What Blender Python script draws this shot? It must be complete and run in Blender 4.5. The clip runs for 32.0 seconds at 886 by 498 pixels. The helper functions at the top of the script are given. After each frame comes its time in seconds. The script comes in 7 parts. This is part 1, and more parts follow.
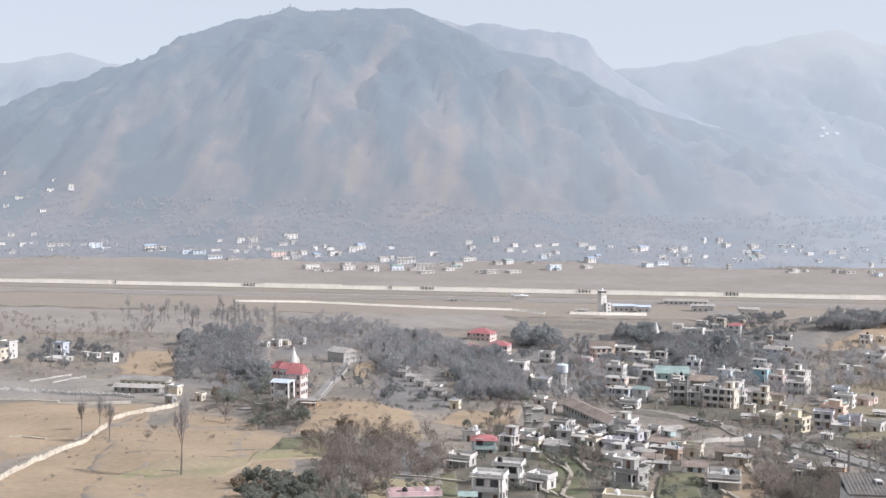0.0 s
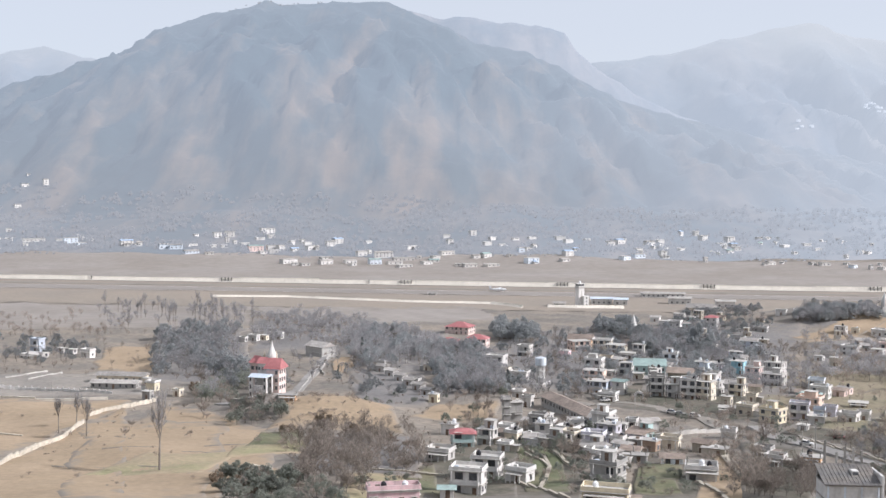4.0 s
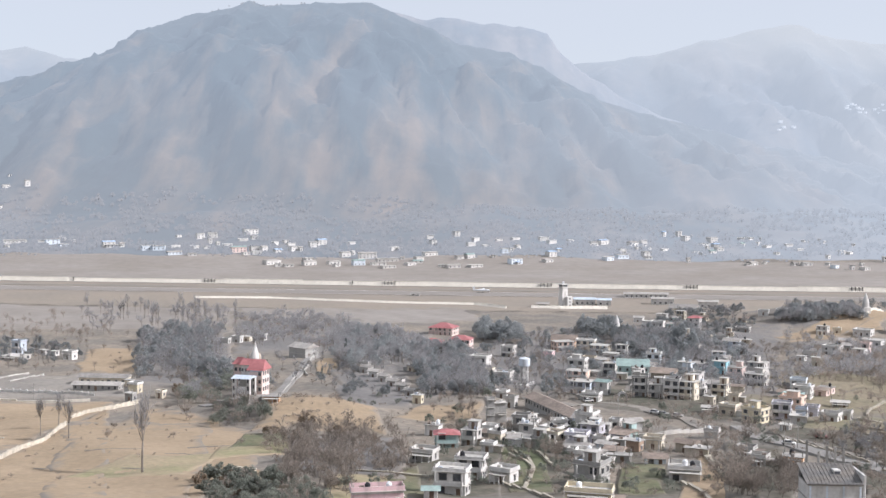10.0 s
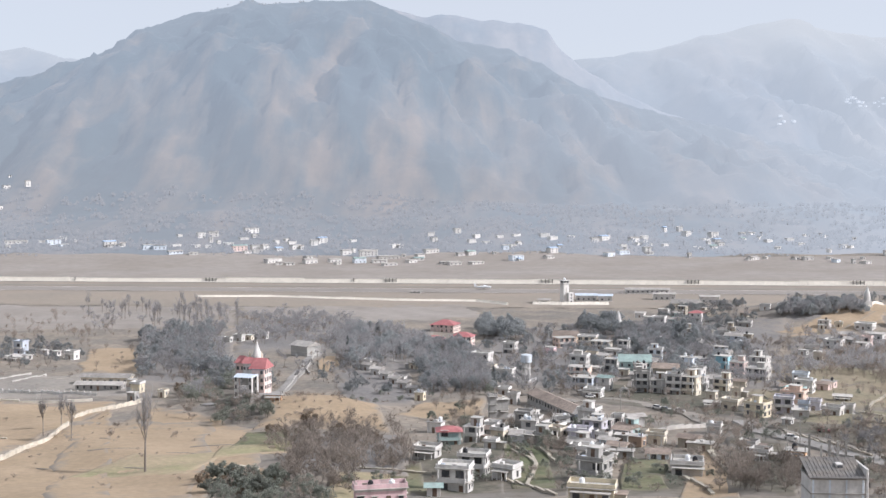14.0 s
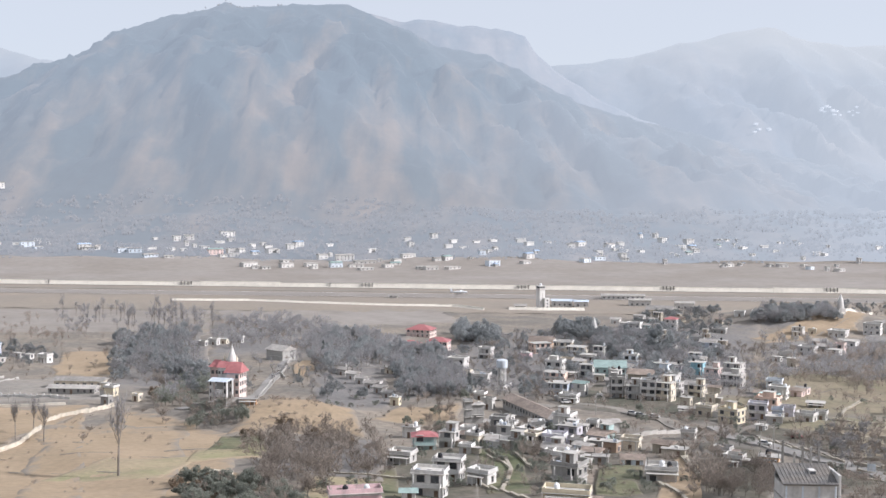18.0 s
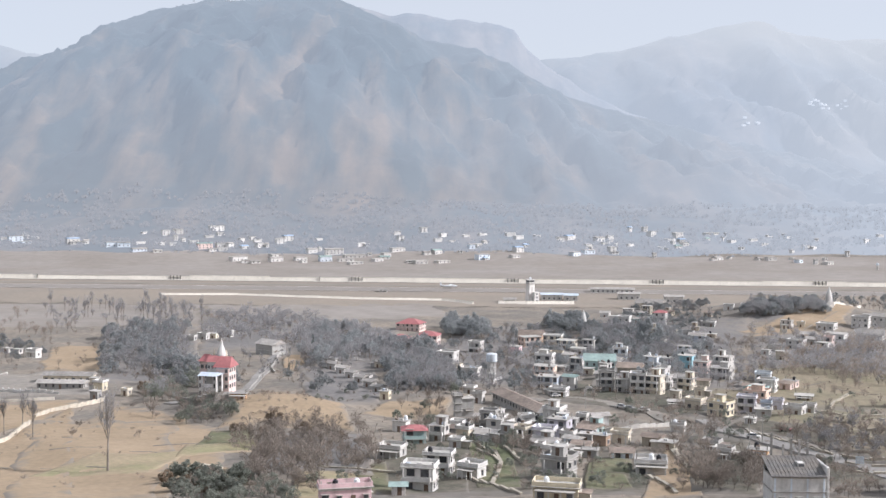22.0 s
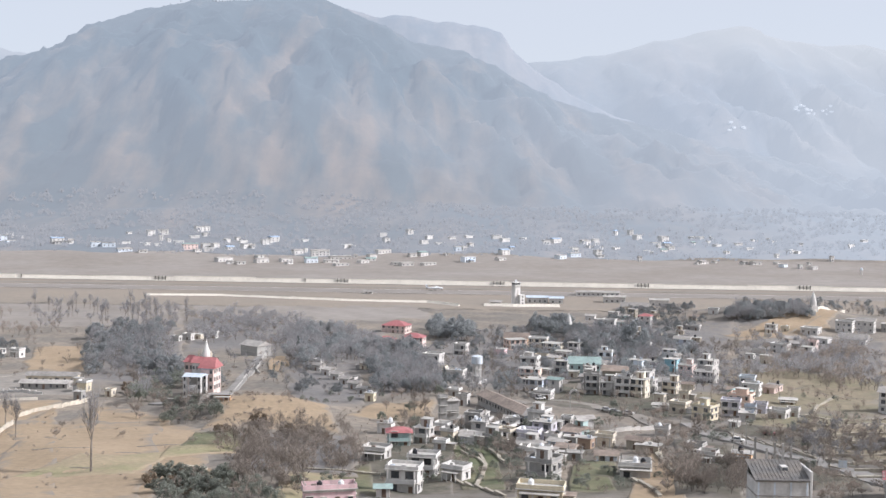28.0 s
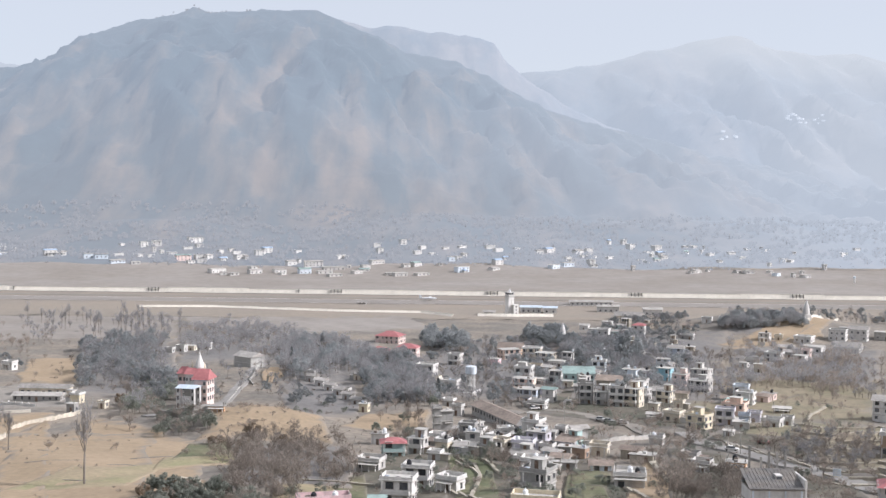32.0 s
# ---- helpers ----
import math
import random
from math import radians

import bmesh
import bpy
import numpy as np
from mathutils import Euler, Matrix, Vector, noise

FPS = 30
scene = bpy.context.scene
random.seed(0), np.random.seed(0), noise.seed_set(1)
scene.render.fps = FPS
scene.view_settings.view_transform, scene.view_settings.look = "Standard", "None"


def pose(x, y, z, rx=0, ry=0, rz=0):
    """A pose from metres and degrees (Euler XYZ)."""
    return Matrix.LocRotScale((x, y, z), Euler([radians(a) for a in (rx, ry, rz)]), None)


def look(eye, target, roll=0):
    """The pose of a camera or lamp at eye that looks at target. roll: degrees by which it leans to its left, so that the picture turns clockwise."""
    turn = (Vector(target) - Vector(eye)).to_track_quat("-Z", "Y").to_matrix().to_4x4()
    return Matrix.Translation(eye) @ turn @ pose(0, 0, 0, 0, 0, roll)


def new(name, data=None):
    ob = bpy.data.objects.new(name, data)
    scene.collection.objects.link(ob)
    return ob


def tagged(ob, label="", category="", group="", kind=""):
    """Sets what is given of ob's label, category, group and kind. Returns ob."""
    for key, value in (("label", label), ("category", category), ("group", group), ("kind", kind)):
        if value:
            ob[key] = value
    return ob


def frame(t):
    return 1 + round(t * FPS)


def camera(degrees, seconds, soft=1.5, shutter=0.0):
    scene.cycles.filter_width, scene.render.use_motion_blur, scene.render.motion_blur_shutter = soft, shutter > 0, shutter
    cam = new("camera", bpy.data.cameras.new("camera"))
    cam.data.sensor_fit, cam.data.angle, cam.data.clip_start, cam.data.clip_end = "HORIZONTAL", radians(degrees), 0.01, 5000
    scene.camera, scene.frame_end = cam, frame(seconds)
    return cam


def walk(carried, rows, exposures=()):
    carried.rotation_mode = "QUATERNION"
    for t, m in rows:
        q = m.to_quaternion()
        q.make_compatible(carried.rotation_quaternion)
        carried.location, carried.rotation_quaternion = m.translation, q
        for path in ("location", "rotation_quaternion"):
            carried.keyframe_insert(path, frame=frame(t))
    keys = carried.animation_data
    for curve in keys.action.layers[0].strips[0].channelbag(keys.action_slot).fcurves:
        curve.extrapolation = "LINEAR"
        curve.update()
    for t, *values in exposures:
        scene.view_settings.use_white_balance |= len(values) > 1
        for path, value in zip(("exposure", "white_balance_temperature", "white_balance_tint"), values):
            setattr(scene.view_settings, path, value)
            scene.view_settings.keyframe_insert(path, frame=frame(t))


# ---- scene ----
cam = camera(41.86, 32.0, soft=1.5)
EYE = (0.0, 0.0, 95.0)
# seconds, pitch, roll, yaw: held in the hand on one spot and slowly turned to the right
ROWS = [
    (0.0, -2.671, -0.596, 1.972),
    (0.5, -2.786, -0.466, 1.642),
    (1.0, -2.998, -0.347, 1.354),
    (1.5, -3.030, 0.073, 1.554),
    (2.0, -2.878, -0.052, 1.324),
    (2.5, -2.832, -0.234, 1.332),
    (4.5, -2.993, -0.411, 0.785),
    (5.0, -2.858, -0.348, 0.765),
    (5.5, -2.619, -0.194, 0.475),
    (6.0, -2.827, -0.350, 0.590),
    (6.5, -2.944, -0.369, 0.417),
    (7.0, -2.930, -0.460, 0.462),
    (7.5, -2.877, -0.404, 0.482),
    (8.0, -2.910, -0.217, 0.306),
    (8.5, -3.035, -0.229, 0.338),
    (9.0, -3.042, -0.359, 0.165),
    (9.5, -2.972, -0.363, 0.186),
    (10.0, -2.920, -0.372, 0.054),
    (10.5, -2.944, -0.453, 0.034),
    (11.0, -3.187, -0.641, -0.369),
    (11.5, -3.155, -0.783, -0.362),
    (12.0, -3.066, -0.500, -0.032),
    (12.5, -2.707, -0.085, 0.246),
    (13.0, -2.821, 0.000, 0.000),
    (13.5, -2.805, 0.081, -0.017),
    (14.0, -3.064, 0.097, 0.077),
    (14.5, -3.096, 0.201, -0.261),
    (16.5, -2.859, -0.202, -0.687),
    (17.0, -2.849, -0.397, -0.804),
    (17.5, -2.922, -0.530, -0.908),
    (18.0, -2.818, -0.344, -1.061),
    (18.5, -2.922, -0.354, -0.767),
    (19.0, -2.764, -0.383, -0.972),
    (19.5, -2.734, -0.381, -0.772),
    (20.0, -2.755, -0.376, -1.020),
    (20.5, -2.633, -0.277, -1.014),
    (21.0, -2.727, -0.111, -1.144),
    (21.5, -2.934, -0.209, -1.494),
    (22.0, -3.115, -0.277, -1.580),
    (22.5, -3.149, -0.383, -1.312),
    (23.0, -3.038, -0.393, -1.355),
    (23.5, -3.083, -0.404, -1.534),
    (24.0, -3.186, -0.535, -1.539),
    (24.5, -3.260, -0.357, -1.583),
    (25.0, -3.171, -0.102, -1.794),
    (25.5, -2.997, -0.090, -1.930),
    (27.5, -3.130, -0.597, -2.159),
    (28.0, -3.003, -0.702, -2.248),
    (28.5, -2.801, -0.696, -2.319),
    (29.0, -2.887, -0.705, -2.371),
    (29.5, -2.989, -0.796, -2.469),
    (30.0, -3.034, -0.702, -2.373),
    (30.5, -2.817, -0.815, -2.526),
    (31.0, -2.709, -0.869, -2.590),
    (31.5, -2.613, -0.798, -2.729),
    (32.0, -2.496, -0.474, -2.584),
]
walk(cam, [(t, pose(*EYE, 90 + pitch, roll, yaw)) for t, pitch, roll, yaw in ROWS],
     exposures=((0.0, 1.48, 5850, 13), (32.0, 1.48, 5850, 13)))

# ---- sky, sun ----
SUN_ROUND, SUN_UP = 99.0, 34.0   # degrees to the right of straight ahead, and above the horizon
world = bpy.data.worlds.new("hazy_sky")
scene.world = world
world.use_nodes = True
sky = world.node_tree.nodes.new("ShaderNodeTexSky")
sky.sky_type, sky.sun_disc = "NISHITA", False
sky.sun_elevation, sky.sun_rotation = radians(SUN_UP), radians(SUN_ROUND)
sky.air_density, sky.dust_density, sky.ozone_density, sky.altitude = 1.0, 3.0, 1.5, 1500
world.node_tree.nodes["Background"].inputs["Strength"].default_value = 0.09
pale = world.node_tree.nodes.new("ShaderNodeMix")   # thick winter haze spreads one pale grey over the whole dome
pale.data_type = "RGBA"
pale.inputs["Factor"].default_value = 0.9
pale.inputs["B"].default_value = (2.86, 2.84, 2.77, 1)
world.node_tree.links.new(sky.outputs[0], pale.inputs["A"])
world.node_tree.links.new(pale.outputs["Result"], world.node_tree.nodes["Background"].inputs["Color"])
sun = new("sun", bpy.data.lights.new("sun", "SUN"))
sun.data.energy, sun.data.angle, sun.data.color = 2.1, radians(3.0), (1.0, 0.925, 0.845)
a, e = radians(SUN_ROUND), radians(SUN_UP)
sun.matrix_world = look((math.sin(a) * 600, math.cos(a) * 600 + 600, 600 * math.tan(e)), (0, 600, 0))

# ---- materials ----


def mat(name, base, rough=0.85, vary=0.25, grain=0.8, patch=0.05, metal=0.0, bump=0.3, other=None, each=0.0, glow=None, stain=0.0, fade=None, thin=0.0, drawn=None, forest=None, painted_haze=None):
    """A surface in base colour that wanders towards other (or a darker base) in large patches and fine grain, differing a little from object to object."""
    m = bpy.data.materials.new(name)
    m.use_nodes = True
    nt = m.node_tree
    n, link = nt.nodes, nt.links.new
    bsdf = n["Principled BSDF"]
    geo = n.new("ShaderNodeNewGeometry")
    big, fine = n.new("ShaderNodeTexNoise"), n.new("ShaderNodeTexNoise")
    for tex, s, dt in ((big, patch, 6), (fine, grain, 4)):
        tex.inputs["Scale"].default_value, tex.inputs["Detail"].default_value, tex.inputs["Roughness"].default_value = s, dt, 0.62
        link(geo.outputs["Position"], tex.inputs["Vector"])
    if drawn:
        # growth drawn out down the slope
        along_slope = n.new("ShaderNodeMapping")
        along_slope.inputs["Scale"].default_value = drawn
        link(geo.outputs["Position"], along_slope.inputs["Vector"])
        link(along_slope.outputs["Vector"], big.inputs["Vector"])
    growth = big.outputs["Fac"]
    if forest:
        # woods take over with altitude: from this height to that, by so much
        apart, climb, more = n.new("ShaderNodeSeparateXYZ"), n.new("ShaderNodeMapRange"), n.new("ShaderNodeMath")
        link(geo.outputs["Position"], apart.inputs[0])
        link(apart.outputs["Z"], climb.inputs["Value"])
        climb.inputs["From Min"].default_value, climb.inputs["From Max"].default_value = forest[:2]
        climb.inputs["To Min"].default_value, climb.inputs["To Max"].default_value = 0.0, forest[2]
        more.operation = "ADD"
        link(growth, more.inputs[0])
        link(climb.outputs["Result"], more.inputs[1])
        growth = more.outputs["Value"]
        # bare ribs beside the spurs
        ribs, less = n.new("ShaderNodeAttribute"), n.new("ShaderNodeMath")
        ribs.attribute_name = "bare"
        less.operation = "SUBTRACT"
        link(growth, less.inputs[0])
        link(ribs.outputs["Fac"], less.inputs[1])
        growth = less.outputs["Value"]
    other = other or tuple(c * (1 - vary) for c in base)
    spread = n.new("ShaderNodeMapRange")
    spread.inputs["From Min"].default_value, spread.inputs["From Max"].default_value = 0.38, 0.62
    link(growth, spread.inputs["Value"])
    mix = n.new("ShaderNodeMix")
    mix.data_type = "RGBA"
    mix.inputs["A"].default_value, mix.inputs["B"].default_value = (*base, 1), (*other, 1)
    link(spread.outputs["Result"], mix.inputs["Factor"])
    speck = n.new("ShaderNodeMapRange")
    speck.inputs["From Min"].default_value, speck.inputs["From Max"].default_value = 0.3, 0.7
    speck.inputs["To Min"].default_value, speck.inputs["To Max"].default_value = 1 - vary, 1 + vary * 0.6
    link(fine.outputs["Fac"], speck.inputs["Value"])
    hsv = n.new("ShaderNodeHueSaturation")
    link(mix.outputs["Result"], hsv.inputs["Color"])
    if each:
        info, own, times = n.new("ShaderNodeObjectInfo"), n.new("ShaderNodeMapRange"), n.new("ShaderNodeMath")
        own.inputs["To Min"].default_value, own.inputs["To Max"].default_value = 1 - each, 1 + each
        times.operation = "MULTIPLY"
        link(info.outputs["Random"], own.inputs["Value"])
        link(own.outputs["Result"], times.inputs[0])
        link(speck.outputs["Result"], times.inputs[1])
        link(times.outputs["Value"], hsv.inputs["Value"])
    else:
        link(speck.outputs["Result"], hsv.inputs["Value"])
    colour = hsv.outputs["Color"]
    if stain:
        # rain streaks: noise drawn out downwards
        streak, stretch, cut, over = n.new("ShaderNodeTexNoise"), n.new("ShaderNodeMapping"), n.new("ShaderNodeMapRange"), n.new("ShaderNodeMix")
        stretch.inputs["Scale"].default_value = (0.6, 0.6, 0.13)
        link(geo.outputs["Position"], stretch.inputs["Vector"])
        link(stretch.outputs["Vector"], streak.inputs["Vector"])
        streak.inputs["Scale"].default_value, streak.inputs["Detail"].default_value = 1.0, 5
        cut.inputs["From Min"].default_value, cut.inputs["From Max"].default_value, cut.inputs["To Max"].default_value = 0.5, 0.72, stain
        link(streak.outputs["Fac"], cut.inputs["Value"])
        over.data_type = "RGBA"
        over.inputs["B"].default_value = (0.16, 0.15, 0.13, 1)
        link(cut.outputs["Result"], over.inputs["Factor"])
        link(colour, over.inputs["A"])
        colour = over.outputs["Result"]
    if fade:
        # thins out into the soil towards its edge, in ragged patches
        verge, ragged, add, keep, worn = n.new("ShaderNodeAttribute"), n.new("ShaderNodeTexNoise"), n.new("ShaderNodeMath"), n.new("ShaderNodeMapRange"), n.new("ShaderNodeMix")
        verge.attribute_name = "verge"
        ragged.inputs["Scale"].default_value, ragged.inputs["Detail"].default_value = 0.16, 6
        link(geo.outputs["Position"], ragged.inputs["Vector"])
        add.operation = "ADD"
        link(verge.outputs["Fac"], add.inputs[0])
        link(ragged.outputs["Fac"], add.inputs[1])
        keep.inputs["From Min"].default_value, keep.inputs["From Max"].default_value = 0.55, 0.85
        link(add.outputs["Value"], keep.inputs["Value"])
        worn.data_type = "RGBA"
        worn.inputs["A"].default_value = (*fade, 1)
        link(keep.outputs["Result"], worn.inputs["Factor"])
        link(colour, worn.inputs["B"])
        colour = worn.outputs["Result"]
    link(colour, bsdf.inputs["Base Color"])
    bsdf.inputs["Roughness"].default_value, bsdf.inputs["Metallic"].default_value = rough, metal
    bsdf.inputs["Specular IOR Level"].default_value = 0.25
    if bump:
        b = n.new("ShaderNodeBump")
        b.inputs["Strength"].default_value, b.inputs["Distance"].default_value = bump, 0.15
        link(fine.outputs["Fac"], b.inputs["Height"])
        link(b.outputs["Normal"], bsdf.inputs["Normal"])
    if thin:
        # leaves and twigs let some light through
        through_light, blend = n.new("ShaderNodeBsdfTranslucent"), n.new("ShaderNodeMixShader")
        link(colour, through_light.inputs["Color"])
        blend.inputs["Fac"].default_value = thin
        link(bsdf.outputs["BSDF"], blend.inputs[1])
        link(through_light.outputs["BSDF"], blend.inputs[2])
        link(blend.outputs["Shader"], n["Material Output"].inputs["Surface"])
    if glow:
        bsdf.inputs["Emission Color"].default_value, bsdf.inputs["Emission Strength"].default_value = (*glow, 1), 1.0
    if painted_haze:
        # haze painted into the backdrop's glow and base colour: thicker towards the sun's side (from x to x) and with
        # height (from z to z), paler and warmer over the valley floor
        thick, low, x0, x1, z0, z1, share = painted_haze
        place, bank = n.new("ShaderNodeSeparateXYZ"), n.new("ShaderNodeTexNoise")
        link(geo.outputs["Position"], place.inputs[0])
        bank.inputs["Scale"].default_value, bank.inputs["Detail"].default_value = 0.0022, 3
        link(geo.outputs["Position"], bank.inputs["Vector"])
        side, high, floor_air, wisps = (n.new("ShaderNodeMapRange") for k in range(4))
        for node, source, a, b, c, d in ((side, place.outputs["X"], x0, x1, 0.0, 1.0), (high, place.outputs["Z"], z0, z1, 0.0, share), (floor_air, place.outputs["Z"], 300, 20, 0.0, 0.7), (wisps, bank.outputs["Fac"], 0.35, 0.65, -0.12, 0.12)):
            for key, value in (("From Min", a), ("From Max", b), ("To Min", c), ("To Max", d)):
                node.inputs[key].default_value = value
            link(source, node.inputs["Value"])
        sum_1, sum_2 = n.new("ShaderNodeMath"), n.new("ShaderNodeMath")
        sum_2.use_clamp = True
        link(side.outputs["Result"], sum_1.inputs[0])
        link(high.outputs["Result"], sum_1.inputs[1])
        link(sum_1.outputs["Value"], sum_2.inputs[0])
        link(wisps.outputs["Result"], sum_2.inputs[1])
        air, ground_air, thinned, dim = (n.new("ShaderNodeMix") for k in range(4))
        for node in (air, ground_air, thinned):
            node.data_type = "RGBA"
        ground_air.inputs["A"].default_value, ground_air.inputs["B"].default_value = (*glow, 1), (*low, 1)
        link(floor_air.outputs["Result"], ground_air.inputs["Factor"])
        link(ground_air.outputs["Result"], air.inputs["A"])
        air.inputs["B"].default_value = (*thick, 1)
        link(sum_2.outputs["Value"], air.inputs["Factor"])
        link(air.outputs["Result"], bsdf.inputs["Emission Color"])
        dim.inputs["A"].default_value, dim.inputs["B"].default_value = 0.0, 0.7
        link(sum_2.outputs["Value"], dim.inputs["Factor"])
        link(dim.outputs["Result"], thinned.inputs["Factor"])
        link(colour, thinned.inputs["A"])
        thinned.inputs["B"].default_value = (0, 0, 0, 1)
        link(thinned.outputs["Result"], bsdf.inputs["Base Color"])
    return m


def wall_paint(name, base):
    return mat(name, base, 0.8, 0.12, 1.4, 0.25, each=0.12, stain=0.4, bump=0.15)


PAINT = {
    "white": wall_paint("paint_white", (0.67, 0.65, 0.62)),
    "off-white": wall_paint("paint_off_white", (0.56, 0.54, 0.51)),
    "sand": wall_paint("paint_sand", (0.50, 0.44, 0.35)),
    "cream": wall_paint("paint_cream", (0.70, 0.63, 0.51)),
    "yellow": wall_paint("paint_yellow", (0.70, 0.62, 0.46)),
    "pink": wall_paint("paint_pink", (0.78, 0.56, 0.57)),
    "peach": wall_paint("paint_peach", (0.72, 0.54, 0.44)),
    "rose": wall_paint("paint_rose", (0.74, 0.59, 0.54)),
    "orange": wall_paint("paint_orange", (0.66, 0.42, 0.25)),
    "blue": wall_paint("paint_blue", (0.55, 0.60, 0.68)),
    "turquoise": wall_paint("paint_turquoise", (0.36, 0.60, 0.68)),
    "teal": wall_paint("paint_teal", (0.40, 0.52, 0.50)),
    "green": wall_paint("paint_green", (0.45, 0.60, 0.45)),
    "lilac": wall_paint("paint_lilac", (0.60, 0.58, 0.63)),
    "grey": wall_paint("plaster_grey", (0.38, 0.37, 0.35)),
    "brown": wall_paint("brick_brown", (0.36, 0.26, 0.19)),
    "paleblue": wall_paint("paint_pale_blue", (0.68, 0.73, 0.78)),
    "stone": wall_paint("stone_wall", (0.42, 0.38, 0.31)),
}
CONCRETE = mat("concrete", (0.42, 0.40, 0.37), 0.9, 0.3, 1.2, 0.3, each=0.2, stain=0.4)
CONCRETE_DARK = mat("dark_concrete", (0.13, 0.12, 0.11), 0.9, 0.3, 0.8, 0.1)
PALE_CONCRETE = mat("pale_concrete", (0.53, 0.505, 0.465), 0.9, 0.22, 1.2, 0.3, each=0.15, stain=0.3)
GLASS = mat("window_glass", (0.12, 0.125, 0.135), 0.15, 0.3, 1.0, 0.4, bump=0, each=0.5)
FRAME = mat("window_frame_paint", (0.36, 0.33, 0.30), 0.6, 0.2, 2.0, 0.4, each=0.4, bump=0)
DOOR = mat("door_wood", (0.20, 0.14, 0.105), 0.6, 0.3, 3.0, 0.4, each=0.3)
RED_TIN = mat("red_roof_sheet", (0.40, 0.16, 0.16), 0.65, 0.2, 0.9, 0.2, each=0.12)
GREY_TIN = mat("grey_roof_sheet", (0.40, 0.375, 0.345), 0.7, 0.25, 0.9, 0.2, each=0.2, stain=0.3)
GREEN_TIN = mat("green_roof_sheet", (0.29, 0.375, 0.35), 0.6, 0.2, 0.9, 0.2, each=0.15, stain=0.3)
BLUE_TIN = mat("blue_roof_sheet", (0.40, 0.50, 0.64), 0.6, 0.2, 0.9, 0.2)
BROWN_TIN = mat("rusty_roof_sheet", (0.30, 0.245, 0.205), 0.8, 0.3, 0.9, 0.2, each=0.2)
BLACK_TANK = mat("black_plastic", (0.03, 0.03, 0.035), 0.5, 0.2, 2.0, 0.5, bump=0)
WHITE_TANK = mat("white_plastic", (0.78, 0.79, 0.80), 0.5, 0.1, 2.0, 0.5, bump=0)
ROOFS = {"red": RED_TIN, "tin": GREY_TIN, "green": GREEN_TIN, "blue": BLUE_TIN, "rust": BROWN_TIN}
SOIL = mat("dry_valley_ground", (0.178, 0.163, 0.143), 0.95, 0.28, 0.35, 0.03, other=(0.262, 0.225, 0.182), bump=0.7)
FIELD = mat("dry_field_grass", (0.342, 0.264, 0.180), 0.95, 0.16, 0.5, 0.03, other=(0.288, 0.222, 0.148), bump=0.4, fade=(0.215, 0.19, 0.16))
GREENFIELD = mat("green_crop", (0.118, 0.130, 0.074), 0.95, 0.3, 0.6, 0.07, other=(0.175, 0.162, 0.102), bump=0.5, fade=(0.16, 0.145, 0.11))
AIRGRASS = mat("airfield_grass", (0.275, 0.235, 0.19), 0.95, 0.12, 0.2, 0.012, other=(0.245, 0.215, 0.18), bump=0.2)
ASPHALT = mat("runway_asphalt", (0.265, 0.24, 0.215), 0.9, 0.12, 0.4, 0.02, bump=0.1)
ROAD = mat("road_asphalt", (0.30, 0.285, 0.265), 0.9, 0.2, 0.6, 0.08, bump=0.1)
CREAM_WALL = mat("cream_boundary_wall", (0.74, 0.69, 0.60), 0.85, 0.12, 0.8, 0.08, stain=0.2)
FIELD_WALL = mat("weathered_field_wall", (0.62, 0.56, 0.46), 0.9, 0.25, 0.8, 0.15, stain=0.4)
BARK = mat("grey_bark", (0.28, 0.245, 0.215), 0.95, 0.3, 3.0, 0.4, each=0.2)
TWIG = mat("bare_twigs", (0.405, 0.395, 0.395), 0.95, 0.18, 1.0, 0.2, each=0.2, bump=0, thin=0.6)
BROWN_TWIG = mat("brown_scrub_twigs", (0.385, 0.335, 0.29), 0.95, 0.2, 1.0, 0.2, each=0.25, bump=0, thin=0.55)
LEAF = mat("evergreen_leaves", (0.29, 0.305, 0.26), 0.8, 0.25, 1.0, 0.3, each=0.25, bump=0, thin=0.6)
# evergreen leaves again, paled and greyed in colour for the haze over the woods
HAZE_LEAF = mat("haze_paled_leaves", (0.375, 0.39, 0.39), 0.8, 0.2, 1.0, 0.3, each=0.2, bump=0, thin=0.65)
PINE = mat("conifer_needles", (0.22, 0.24, 0.235), 0.8, 0.2, 1.0, 0.3, each=0.2, bump=0, thin=0.4)
RUST_LEAF = mat("dry_brown_leaves", (0.27, 0.215, 0.16), 0.9, 0.2, 1.0, 0.2, each=0.2, bump=0, thin=0.5)
GREENPALE = mat("thin_green_grass", (0.25, 0.235, 0.135), 0.95, 0.2, 0.6, 0.06, other=(0.31, 0.255, 0.17), bump=0.4, fade=(0.31, 0.25, 0.175))
FARGRASS = mat("far_dull_grass", (0.278, 0.252, 0.226), 0.95, 0.12, 0.1, 0.01, other=(0.243, 0.217, 0.19), bump=0.2)
BLUE_TIN_PALE = mat("pale_blue_roof_sheet", (0.55, 0.61, 0.68), 0.6, 0.15, 0.9, 0.2)
DARK_TIN = mat("dark_roof_sheet", (0.150, 0.146, 0.142), 0.75, 0.3, 0.9, 0.25, other=(0.20, 0.18, 0.16), stain=0.3)
# far walls dimmed and made to glow, the haze over them set in colour
FARHOUSE_GLOW = mat("far_house_haze_glow", (0.14, 0.135, 0.13), 0.9, 0.1, 0.5, 0.05, bump=0.0, glow=(0.215, 0.228, 0.24))
OLIVE = mat("olive_winter_grass", (0.195, 0.180, 0.115), 0.95, 0.25, 0.4, 0.03, other=(0.26, 0.218, 0.155), bump=0.5, fade=(0.215, 0.19, 0.155))
